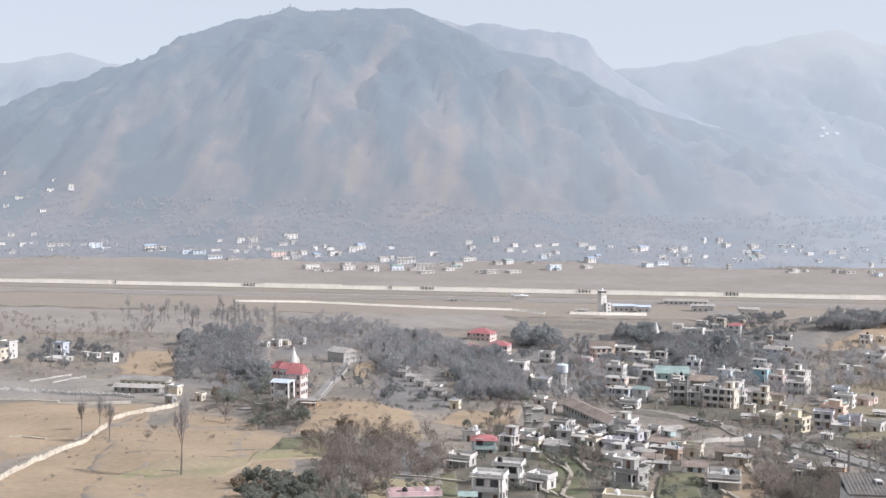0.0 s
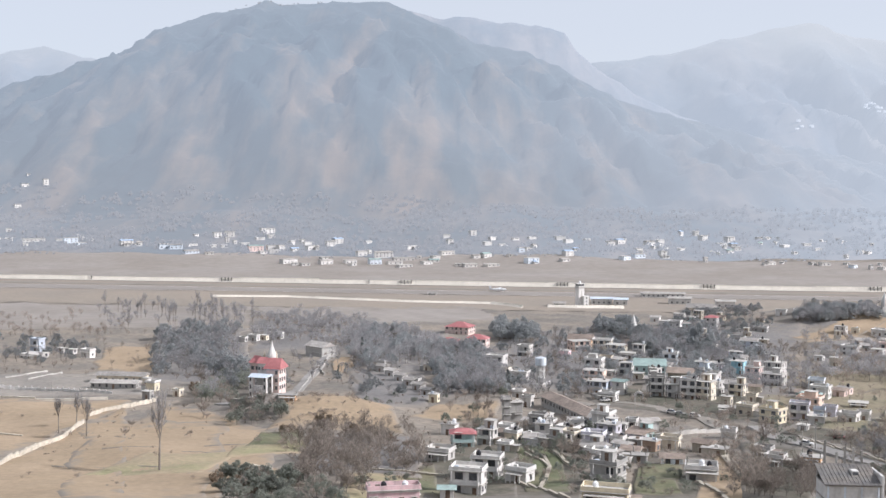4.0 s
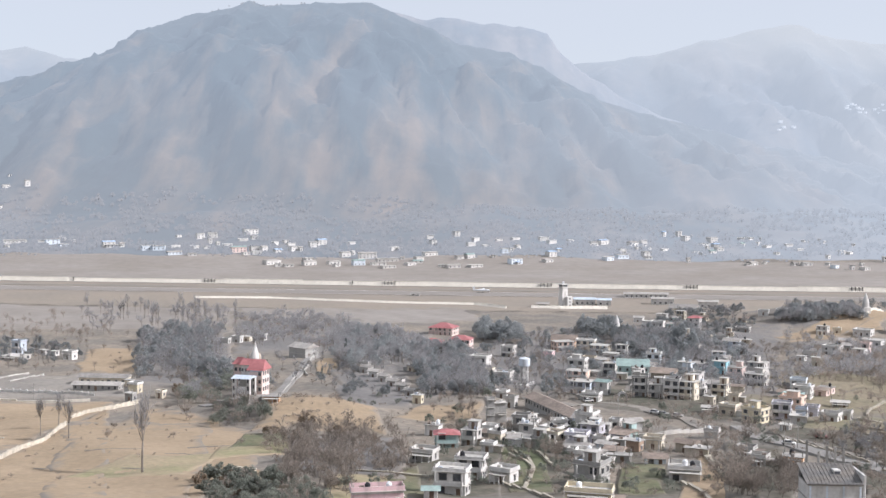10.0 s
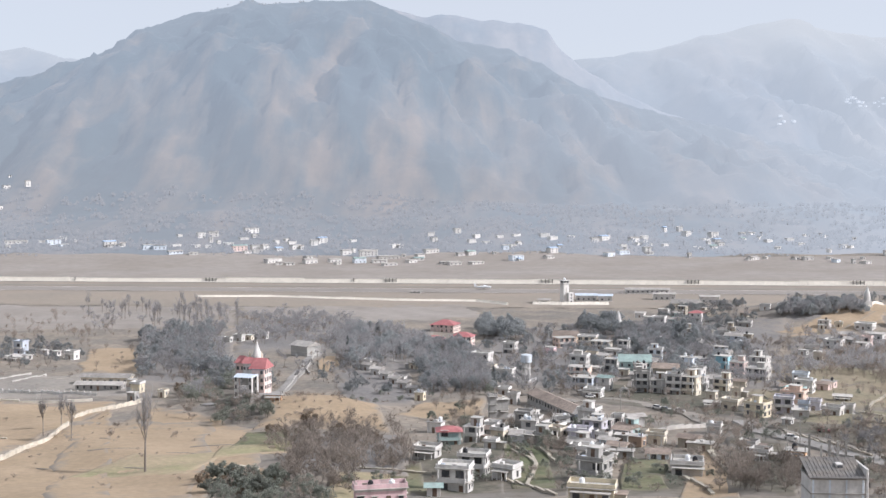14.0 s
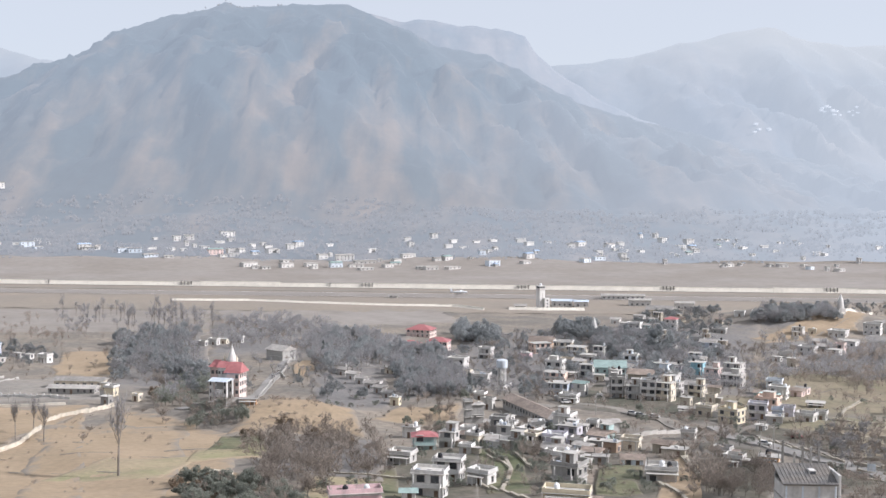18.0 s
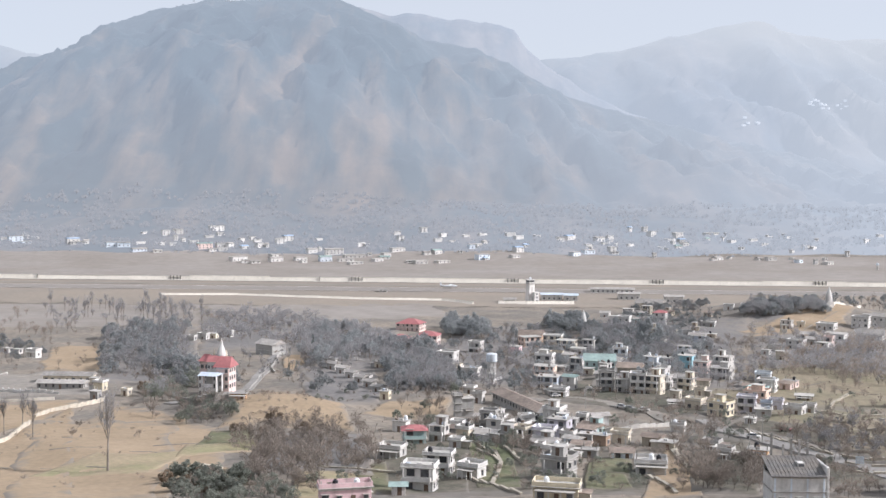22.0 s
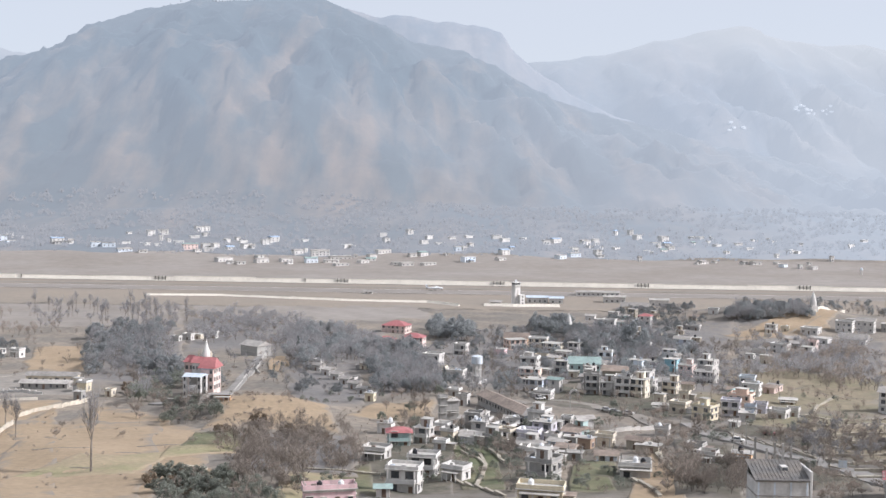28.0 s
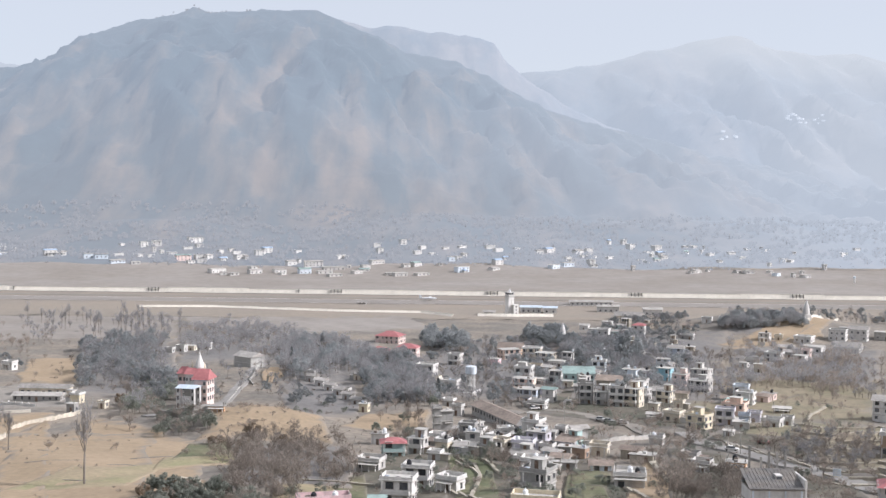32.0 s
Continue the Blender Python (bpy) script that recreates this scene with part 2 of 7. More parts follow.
SCRUB = mat("dark_scrub_slope", (0.104, 0.102, 0.078), 0.95, 0.35, 0.4, 0.06, other=(0.162, 0.142, 0.114), bump=0.6, fade=(0.17, 0.155, 0.135))
# added ground tone that darkens gaps between trees, in place of denser woods
WOODFLOOR = mat("ground_toned_as_woods", (0.180, 0.172, 0.166), 0.95, 0.25, 0.5, 0.06, other=(0.21, 0.195, 0.18), bump=0.5, fade=(0.225, 0.20, 0.172))
YARD = mat("grey_yard_ground", (0.268, 0.244, 0.212), 0.95, 0.18, 0.4, 0.04, other=(0.225, 0.208, 0.186), bump=0.2)
# mountain and far-wood colours with the haze before them put in as glow
HILL = mat("far_mountain", (0.084, 0.060, 0.039), 1.0, 0.15, 0.04, 0.011, other=(0.014, 0.022, 0.024), bump=0.0, glow=(0.110, 0.122, 0.135), drawn=(1.0, 0.22, 0.26), forest=(-150, 520, 0.2), painted_haze=((0.180, 0.191, 0.202), (0.106, 0.105, 0.106), -60, 820, 400, 700, 0.1))
MIDHILL = mat("middle_mountain", (0.085, 0.070, 0.058), 1.0, 0.2, 0.03, 0.01, other=(0.03, 0.035, 0.037), bump=0.0, glow=(0.138, 0.152, 0.168), drawn=(1.0, 0.4, 0.5), painted_haze=((0.186, 0.200, 0.217), (0.142, 0.145, 0.150), -200, 800, 300, 900, 0.2))
FARHILL = mat("farthest_mountain", (0.05, 0.043, 0.038), 1.0, 0.2, 0.02, 0.006, other=(0.020, 0.026, 0.032), bump=0.0, glow=(0.160, 0.174, 0.189), drawn=(1.0, 0.4, 0.5), painted_haze=((0.226, 0.231, 0.232), (0.160, 0.174, 0.189), 500, 2800, 450, 740, 0.7))
FARWOOD = mat("far_woods", (0.024, 0.024, 0.023), 1.0, 0.3, 0.2, 0.02, other=(0.04, 0.036, 0.032), bump=0.0, glow=(0.133, 0.135, 0.138), painted_haze=((0.178, 0.187, 0.196), (0.134, 0.134, 0.136), -60, 820, 400, 700, 0.1))

# ---- helpers for building ----


def part(name, bm, material, parent=None, label="", at=None):
    """One mesh object out of a bmesh (or a ready mesh), under a thing or a part."""
    me = bm
    if isinstance(bm, bmesh.types.BMesh):
        me = bpy.data.meshes.new(name)
        bm.to_mesh(me)
        bm.free()
    if material and not me.materials:
        me.materials.append(material)
    ob = new(name, me)
    ob.parent = parent
    if at is not None:
        ob.matrix_basis = at
    return tagged(ob, label)


def add_box(bm, x0, y0, z0, x1, y1, z1, m=None):
    made = bmesh.ops.create_cube(bm, size=1, matrix=Matrix.LocRotScale(((x0 + x1) / 2, (y0 + y1) / 2, (z0 + z1) / 2), None, (x1 - x0, y1 - y0, z1 - z0)))
    if m is not None:
        bmesh.ops.transform(bm, matrix=m, verts=made["verts"])
    return made["verts"]


def box(x0, y0, z0, x1, y1, z1, bevel=0.0):
    bm = bmesh.new()
    add_box(bm, x0, y0, z0, x1, y1, z1)
    if bevel:
        bmesh.ops.bevel(bm, geom=bm.edges[:], offset=bevel, segments=1, affect="EDGES")
    return bm


def tube(r0, r1, z0, z1, sides=12, x=0, y=0, bm=None):
    bm = bm or bmesh.new()
    bmesh.ops.create_cone(bm, cap_ends=True, segments=sides, radius1=r0, radius2=r1, depth=z1 - z0, matrix=Matrix.Translation((x, y, (z0 + z1) / 2)))
    return bm


def thing(name, x, y, z, turn, label, category, group="", kind=""):
    ob = new(name)
    ob.empty_display_size = 0.5
    ob.matrix_basis = pose(x, y, z, 0, 0, turn)
    return tagged(ob, label, category, group, kind)


def sheet(name, xs, ys, height, material, label, inside=None):
    """A stretch of ground as one mesh over the grid of xs and ys."""
    verts = [(x, y, height(x, y)) for y in ys for x in xs]
    w = len(xs)
    faces = []
    for j in range(len(ys) - 1):
        for i in range(w - 1):
            if inside is None or inside((xs[i] + xs[i + 1]) / 2, (ys[j] + ys[j + 1]) / 2):
                faces.append((j * w + i, j * w + i + 1, j * w + w + i + 1, j * w + w + i))
    me = bpy.data.meshes.new(name)
    me.from_pydata(verts, [], faces)
    for p in me.polygons:
        p.use_smooth = True
    me.materials.append(material)
    ob = new(name, me)
    return tagged(ob, label, "ground", kind="structure")


# ---- the lie of the land: heights in metres above the runway ----
WALL_Y, LEAN_Y = 1138.0, -0.085   # the airfield's far wall, and how its line leans across the valley
SLOPE_Y = (-3000, -400, -60, 0, 14, 60, 130, 210, 280, 350, 430, 520, 700, 850, 930, 1140, 1280, 1400, 1500, 1600, 1750, 1900, 6000)
SLOPE_Z = (420, 230, 118, 93, 88, 63, 43, 32, 24, 18.5, 13, 9, 5, 2, 0, 0, 1, 6, 13, 24, 44, 60, 60)


def hump(x, y, cx, cy, rx, ry, h):
    return h * math.exp(-((x - cx) / rx) ** 2 - ((y - cy) / ry) ** 2)


def ramp(a, b, v):
    v = min(1.0, max(0.0, (v - a) / (b - a)))
    return v * v * (3 - 2 * v)


def ground(x, y):
    z = 0.25 * np.interp(y - 18, SLOPE_Y, SLOPE_Z) + 0.5 * np.interp(y, SLOPE_Y, SLOPE_Z) + 0.25 * np.interp(y + 18, SLOPE_Y, SLOPE_Z)
    z += hump(x, y, -50, 408, 30, 22, 6.5)          # brushy knoll below the temple road
    z += hump(x, y, 6, 447, 24, 14, 2.5)            # dry grass knoll
    z += hump(x, y, 262, 800, 75, 55, 13)            # wooded rise by the airfield
    z += hump(x, y, -70, 560, 30, 30, 3)            # the hall's rise
    z += hump(x, y, 150, 330, 60, 70, 2.0)
    air = ramp(890, 960, y - LEAN_Y * x)
    rough = 0.5 * math.sin(0.071 * x + 1.3) * math.sin(0.063 * y) + 0.35 * math.sin(0.16 * x + 0.11 * y) + 0.2 * math.sin(0.33 * x - 0.29 * y + 2)
    z += rough * (1 - air) * ramp(60, 200, y)
    z += 3.6 * ramp(WALL_Y + 16, WALL_Y + 40, y - LEAN_Y * x) + 3.0 * ramp(1300, 1500, y) * math.sin(0.013 * x + 0.5)
    return z


# ---- the ground, one sheet from behind the camera to under the mountains ----
xs = sorted({round(v, 1) for v in (*np.linspace(-4000, -700, 14), *np.linspace(-700, -330, 38), *np.arange(-330, 331, 5), *np.linspace(330, 700, 38), *np.linspace(700, 4000, 14))})
ys = sorted({round(v, 1) for v in (*np.linspace(-3000, -60, 20), *np.linspace(-60, 200, 40), *np.arange(200, 600, 4), *np.arange(600, 1000, 8), *np.arange(1000, 1130, 12), *np.arange(1130, 1152, 3), *np.linspace(1152, 1700, 46), *np.linspace(1750, 5000, 14))})
sheet("ground", xs, ys, lambda x, y: ground(x, y) - 9 * ramp(1445, 1500, y), SOIL, "dry brown winter valley ground with scrub and terraces")


# ---- the mountains behind the valley ----
def ridge(x):
    """Height of the main mountain's crest along the valley."""
    return float(np.interp(x, (-2600, -1223, -1122, -1014, -906, -827, -777, -741, -651, -562, -483, -448, -376, -319, -262, -191, -134, -77, 23, 166, 244, 309, 424, 596, 884, 1172, 2600),
                           (180, 317, 364, 388, 432, 455, 477, 506, 534, 551, 575, 562, 564, 575, 571, 579, 554, 523, 477, 445, 412, 366, 312, 270, 195, 124, 90)))


def behind_ridge(x):
    """The paler crest that shows behind the main one's shoulder."""
    return float(np.interp(x, (-1200, -237, -155, -56, -15, 109, 191, 265, 303, 331, 376, 455, 900), (300, 560, 617, 591, 601, 581, 578, 573, 555, 509, 470, 408, 200)))


def far_ridge(x):
    return float(np.interp(x, (-3200, -1842, -1671, -1575, -1522, -1437, -1245, -179, 439, 486, 631, 780, 950, 1099, 1300, 1375, 1482, 1610, 1781, 1909, 3200),
                           (560, 585, 616, 631, 612, 589, 564, 500, 547, 578, 593, 614, 657, 690, 737, 707, 674, 661, 669, 638, 600)))


# the main mountain's large spurs, from the foot up to the crest
SPURS = (
    ((-666, 1827), (-735, 2074), (-755, 2320), (-735, 2567), (-737, 2840)),
    ((-490, 1855), (-524, 2101), (-540, 2320), (-517, 2512), (-475, 2731)),
    ((-232, 1855), (-282, 2101), (-300, 2320), (-278, 2512), (-246, 2704)),
    ((-74, 1855), (-112, 2156), (-115, 2430), (-84, 2676), (-58, 2840)),
    ((26, 1882), (14, 2156), (15, 2348), (35, 2567)),
    ((148, 1855), (170, 2074), (192, 2265), (170, 2512), (131, 2731)),
    ((435, 1882), (419, 2129), (343, 2320), (274, 2512)),
    ((-332, 1855), (-365, 2156), (-423, 2430)),
    ((563, 1882), (579, 2183), (479, 2375)),
)
SPURS = [([p[1] for p in line], [p[0] for p in line]) for line in SPURS]


def spurs(x, y):
    """How much the large spurs lift the slope here, and how bare their sunny flanks are."""
    lift = bare = 0.0
    for ys, xs in SPURS:
        if y < ys[0] - 60 or y > ys[-1] + 200:
            continue
        across = x - float(np.interp(y, ys, xs))
        if abs(across) > 320:
            continue
        wide = 118 + 30 * math.sin(0.006 * y + xs[0])
        ends = ramp(ys[0] - 60, ys[0] + 160, y) * ramp(ys[-1] + 200, ys[-1] - 60, y)
        lift += ends * (96 * math.exp(-abs(across / wide) ** 1.4) - 24)
        bare = max(bare, ends * math.exp(-((across - 48) / 42) ** 2))
    patchy = noise.fractal(Vector((x * 0.011, y * 0.006, 7.7)), 0.9, 2.0, 4)
    return lift, bare * min(1.0, max(0.0, 0.55 + 0.9 * patchy))


def slope(x, y, foot, crest, low, top, spur_size, grain, seed):
    """Height of a mountainside that climbs from foot to crest with spurs and gullies running down it."""
    u = (y - foot) / (crest - foot)
    crag = noise.fractal(Vector((x * 0.012, y * 0.004, seed)), 0.9, 2.0, 5)
    if u > 1:
        return top + crag * grain * 0.4 - (u - 1) * 700
    wander = 90 * noise.noise(Vector((x * 0.002, y * 0.003, seed + 4)))
    spur = noise.ridged_multi_fractal(Vector(((x + wander + 0.25 * (y - foot)) * 0.0042, y * 0.0011, seed)), 0.85, 2.1, 5, 0.9, 2.0) - 1.15
    fine = noise.ridged_multi_fractal(Vector((x * 0.016, y * 0.006, seed + 2)), 0.9, 2.0, 4, 0.9, 2.0) - 1.1
    u = max(u, 0.0)
    body = low + (top - low) * (0.6 * u + 0.4 * u * u * (3 - 2 * u))
    if seed == 3.1:
        body += spurs(x, y)[0] * 0.85 * math.sin(math.pi * min(1.0, u)) ** 1.3
    z = body + (spur * spur_size + fine * grain) * math.sin(math.pi * min(1.0, u * 0.92 + 0.02)) ** 0.7
    return min(z, 95 + (top + crag * grain * 0.4 - 95) * (0.02 + 0.98 * y / crest) - 6 * (1 - u))


def mountain(x, y):
    foot = 1800 + 50 * math.sin(0.004 * x + 1) + 30 * math.sin(0.011 * x)
    edge = 1430 + 14 * math.sin(0.02 * x) + 10 * math.sin(0.047 * x + 2)
    low = ground(x, y) + 3.0 * ramp(edge - 10, edge + 50, y) - 1.5 * ramp(edge, edge - 40, y) + 5 * ramp(edge, 1750, y) * noise.fractal(Vector((x * 0.01, y * 0.01, 2)), 0.9, 2.0, 4)
    if y < foot:
        return low
    return max(low * ramp(foot + 500, foot, y), slope(x, y, foot, 2950, ground(x, foot), ridge(x), 42, 22, 3.1))


def middle_mountain(x, y):
    return slope(x, y, 2960, 3400, 200, behind_ridge(x), 40, 12, 5.7)


def far_mountain(x, y):
    return slope(x, y, 3000, 4400, 40, far_ridge(x), 90, 16, 9.3)


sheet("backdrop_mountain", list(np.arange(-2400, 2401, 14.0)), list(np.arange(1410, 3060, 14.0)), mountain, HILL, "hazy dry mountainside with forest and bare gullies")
main = bpy.data.objects["backdrop_mountain"].data
main.attributes.new("bare", "FLOAT", "POINT").data.foreach_set("value", [0.17 * spurs(v.co.x, v.co.y)[1] if v.co.y > 1780 else 0.0 for v in main.vertices])
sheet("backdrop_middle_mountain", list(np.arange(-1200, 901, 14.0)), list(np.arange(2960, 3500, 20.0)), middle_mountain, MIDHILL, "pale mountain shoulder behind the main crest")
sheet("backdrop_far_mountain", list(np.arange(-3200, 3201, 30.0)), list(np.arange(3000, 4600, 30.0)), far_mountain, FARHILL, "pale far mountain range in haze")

# ---- houses ----
FOOTPRINTS = []
SHARED = {}


def shared(key, make, *materials):
    """A mesh made once and used by many alike pieces."""
    if key not in SHARED:
        bm = make()
        me = bpy.data.meshes.new(key.split("|")[0])
        bm.to_mesh(me)
        bm.free()
        for m in materials:
            me.materials.append(m)
        SHARED[key] = me
    return SHARED[key]


def window_mesh(w, h):
    """A frame of one piece round its opening."""
    bm = bmesh.new()
    rims = []
    for y, grow in ((0.02, 0.1), (-0.07, 0.1), (-0.07, 0.0), (0.02, 0.0)):
        rims.append([bm.verts.new(p) for p in ((-w / 2 - grow, y, -grow), (w / 2 + grow, y, -grow), (w / 2 + grow, y, h + grow), (-w / 2 - grow, y, h + grow))])
    for a, b in ((0, 1), (1, 2), (2, 3), (3, 0)):
        for k in range(4):
            bm.faces.new((rims[a][k], rims[a][(k + 1) % 4], rims[b][(k + 1) % 4], rims[b][k]))
    bmesh.ops.recalc_face_normals(bm, faces=bm.faces[:])
    return bm


def add_window(parent, m, w, h, shade=False):
    ob = part("window", shared(f"window|{w}|{h}", lambda: window_mesh(w, h), FRAME), None, parent, at=m)
    part("pane", shared(f"pane|{w}|{h}", lambda: box(-w / 2, -0.02, 0, w / 2, 0.015, h), GLASS), None, ob)
    if shade:
        part("sunshade", shared(f"sunshade|{w}", lambda: box(-w / 2 - 0.25, -0.5, 0, w / 2 + 0.25, 0.02, 0.09), PALE_CONCRETE), None, ob, at=pose(0, 0, h + 0.14))
    return ob


def add_door(parent, m):
    part("door", shared("door", lambda: box(-0.5, -0.05, 0, 0.5, 0.02, 2.05, 0.02), DOOR), None, parent, "dark wooden door", at=m)


def ring(w, d, t, z0, z1):
    bm = bmesh.new()
    add_box(bm, -w / 2, -d / 2, z0, w / 2, -d / 2 + t, z1)
    add_box(bm, -w / 2, d / 2 - t, z0, w / 2, d / 2, z1)
    add_box(bm, -w / 2, -d / 2 + t, z0, -w / 2 + t, d / 2 - t, z1)
    add_box(bm, w / 2 - t, -d / 2 + t, z0, w / 2, d / 2 - t, z1)
    return bm


def pitched(w, d, z, rise, over, hip=0.0):
    """A sheet roof with two slopes along its length (hip: how far the ridge stops short of the gables)."""
    bm = bmesh.new()
    x, y, r = w / 2 + over, d / 2 + over, max(0.3, w / 2 + over - hip)
    low = [bm.verts.new(p) for p in ((-x, -y, z), (x, -y, z), (x, y, z), (-x, y, z))]
    top = [bm.verts.new(p) for p in ((-r, 0, z + rise), (r, 0, z + rise))]
    for f in ((low[0], low[1], top[1], top[0]), (low[2], low[3], top[0], top[1]), (low[1], low[2], top[1]), (low[3], low[0], top[0]), (low[3], low[2], low[1], low[0])):
        bm.faces.new(f)
    return bm


def lathe(profile, sides=14):
    """A turned body: (radius, height) from the bottom up."""
    bm = bmesh.new()
    rows = [[bm.verts.new((r * math.cos(2 * math.pi * k / sides), r * math.sin(2 * math.pi * k / sides), z)) for k in range(sides)] for r, z in profile]
    for a, b in zip(rows, rows[1:]):
        for k in range(sides):
            bm.faces.new((a[k], a[(k + 1) % sides], b[(k + 1) % sides], b[k]))
    bm.faces.new(rows[0][::-1])
    bm.faces.new(rows[-1])
    return bm


def tank_mesh():
    return lathe(((0.7, 0), (0.7, 0.1), (0.62, 0.12), (0.62, 0.4), (0.65, 0.43), (0.62, 0.46), (0.62, 0.75), (0.65, 0.78), (0.62, 0.81), (0.6, 1.1), (0.27, 1.35), (0.27, 1.45)))


WORDS = {1: "one-storey", 2: "two-storey", 3: "three-storey", 4: "four-storey"}


def house(x, y, w, d, floors, turn, paint, roof="flat", extras="", label="", name="house", storey=2.9, group="houses of the town", simple=False):
    """A plastered house of the hill town. extras: t white tank, k black tank, s stair room, b balconies, n blank walls, p parapet, c bare roof columns, u band of trim at each floor."""
    rnd = random.Random(int(x * 7 + y * 13))
    if "b" not in extras and "n" not in extras and roof == "flat" and y < 640 and w > 4.4 and int(x * 3 + y) % 5 < 3:
        extras += "b" if floors > 1 else "v"
    c, s = math.cos(radians(turn)), math.sin(radians(turn))
    corners = [(x + c * a - s * b, y + s * a + c * b) for a in (-w / 2, w / 2) for b in (-d / 2, d / 2)]
    heights = [ground(*p) for p in corners]
    z = 0.6 * min(heights) + 0.4 * max(heights)
    FOOTPRINTS.append((x, y, max(w, d) * 0.55 + 0.8))
    covers = {"flat": "flat concrete roof", "red": "red sheet roof", "tin": "grey sheet roof", "green": "green sheet roof", "blue": "blue sheet roof", "rust": "rusty sheet roof"}
    root = thing(name, x, y, z, turn, label or f"{paint} plastered {WORDS[floors]} house with {covers[roof]}", "house", group)
    h = floors * storey
    colour = PAINT[paint]
    part("wall", box(-w / 2, -d / 2, min(heights) - z - 1.0, w / 2, d / 2, h, 0.05), colour, root)
    for k in range(1, floors):
        part("floor_slab", box(-w / 2 - 0.3, -d / 2 - 0.35, k * storey - 0.12, w / 2 + 0.3, d / 2 + 0.1, k * storey + 0.06, 0.03), PALE_CONCRETE, root)
    # windows on the sides that look to the valley's near side
    sides = [] if "n" in extras else [(-d / 2, w, 0), (w / 2, d, 90), (w / 2, d, -90)]
    for k in range(floors):
        for depth, length, ang in sides:
            n = max(1, int(length / (3.4 if simple else 2.7)))
            for i in range(n):
                if rnd.random() < 0.12:
                    continue
                a = (i + 0.5) / n * length - length / 2
                ww, hh = rnd.choice(((1.2, 1.2), (0.9, 1.0), (1.4, 1.3), (0.8, 1.3)))
                a += rnd.uniform(-0.3, 0.3)
                if ang == 0:
                    m = pose(a, -d / 2, k * storey + 0.95)
                    if k == 0 and i == n // 2:
                        add_door(root, pose(a, -d / 2, 0.05))
                        continue
                elif ang == 90:
                    m = pose(w / 2, a, k * storey + 0.95, 0, 0, 90)
                else:
                    m = pose(-w / 2, a, k * storey + 0.95, 0, 0, -90)
                if "b" in extras and ang == 0:
                    ww, hh = 1.8, 1.6
                add_window(root, m, ww, hh, y < 400)
    if roof == "flat":
        part("roof_slab", box(-w / 2 - 0.45, -d / 2 - 0.6, h, w / 2 + 0.45, d / 2 + 0.3, h + 0.16, 0.03), PALE_CONCRETE if rnd.random() < 0.75 else CONCRETE, root)
        if "p" in extras or rnd.random() < 0.5:
            part("parapet", ring(w + 0.5, d + 0.5, 0.15, h + 0.16, h + 0.85 + 0.25 * rnd.random()), colour if rnd.random() < 0.8 else PAINT["white"], root)
    else:
        rise = 0.22 * d
        part("roof", pitched(w, d, h, rise, 0.7, hip=d / 2 if roof == "red" else 0.0), ROOFS[roof], root)
    top = h + 0.16
    if roof == "flat" and y < 560:
        # rods of the unfinished next storey, and things kept on the roof
        for a, b in ((-1, -1), (1, -1), (1, 1), (-1, 1)):
            if rnd.random() < 0.45:
                part("roof_post", box(a * w * 0.48 - 0.12, b * d * 0.48 - 0.12, top, a * w * 0.48 + 0.12, b * d * 0.48 + 0.12, top + rnd.uniform(0.9, 1.6)), CONCRETE, root)
        for k in range(rnd.randint(0, 2)):
            a, b = rnd.uniform(-0.35, 0.35) * w, rnd.uniform(-0.35, 0.2) * d
            part("roof_box", box(a - 0.5, b - 0.35, top, a + 0.5, b + 0.35, top + rnd.uniform(0.4, 1.0)), rnd.choice((PAINT["white"], CONCRETE, PAINT["blue"], BROWN_TIN)), root)
        if "s" not in extras and "t" not in extras and min(w, d) > 5.8 and rnd.random() < 0.45:
            # a half-built room on the roof
            a, b, rw, rd, rh = rnd.uniform(-0.22, 0.22) * w, d * rnd.uniform(0.1, 0.22), w * rnd.uniform(0.36, 0.52), d * rnd.uniform(0.4, 0.55), rnd.uniform(1.9, 2.6)
            room = part("upper_room", box(a - rw / 2, b - rd / 2, top, a + rw / 2, b + rd / 2, top + rh, 0.04), colour if rnd.random() < 0.6 else PAINT["grey"], root)
            part("roof_slab", box(a - rw / 2 - 0.3, b - rd / 2 - 0.4, top + rh, a + rw / 2 + 0.3, b + rd / 2 + 0.2, top + rh + 0.13), PALE_CONCRETE, room)
            part("window", shared("window|0.8|1.0", lambda: window_mesh(0.8, 1.0), FRAME), None, room, at=pose(a, b - rd / 2, top + 0.8))
        if rnd.random() < 0.3 and floors > 1:
            part("awning", shared("awning", lambda: pitched(2.6, 1.0, 0.0, 0.25, 0.1), GREY_TIN), None, root, at=pose(rnd.uniform(-0.2, 0.2) * w, -d / 2 - 0.6, storey * 0.82))
        if rnd.random() < 0.35:
            side = rnd.choice((-1, 1))
            part("lean_to", box(side * w / 2 if side > 0 else -w / 2 - 2.4, -d * 0.35, -1.2, w / 2 + 2.4 if side > 0 else -w / 2, d * 0.3, 2.3, 0.04), PAINT[rnd.choice(("grey", "white", "stone"))], root)
            part("lean_to_roof", box(side * w / 2 - 0.1 if side > 0 else -w / 2 - 2.8, -d * 0.42, 2.3, w / 2 + 2.8 if side > 0 else -w / 2 + 0.1, d * 0.36, 2.42), rnd.choice((GREY_TIN, BROWN_TIN, PALE_CONCRETE)), root)
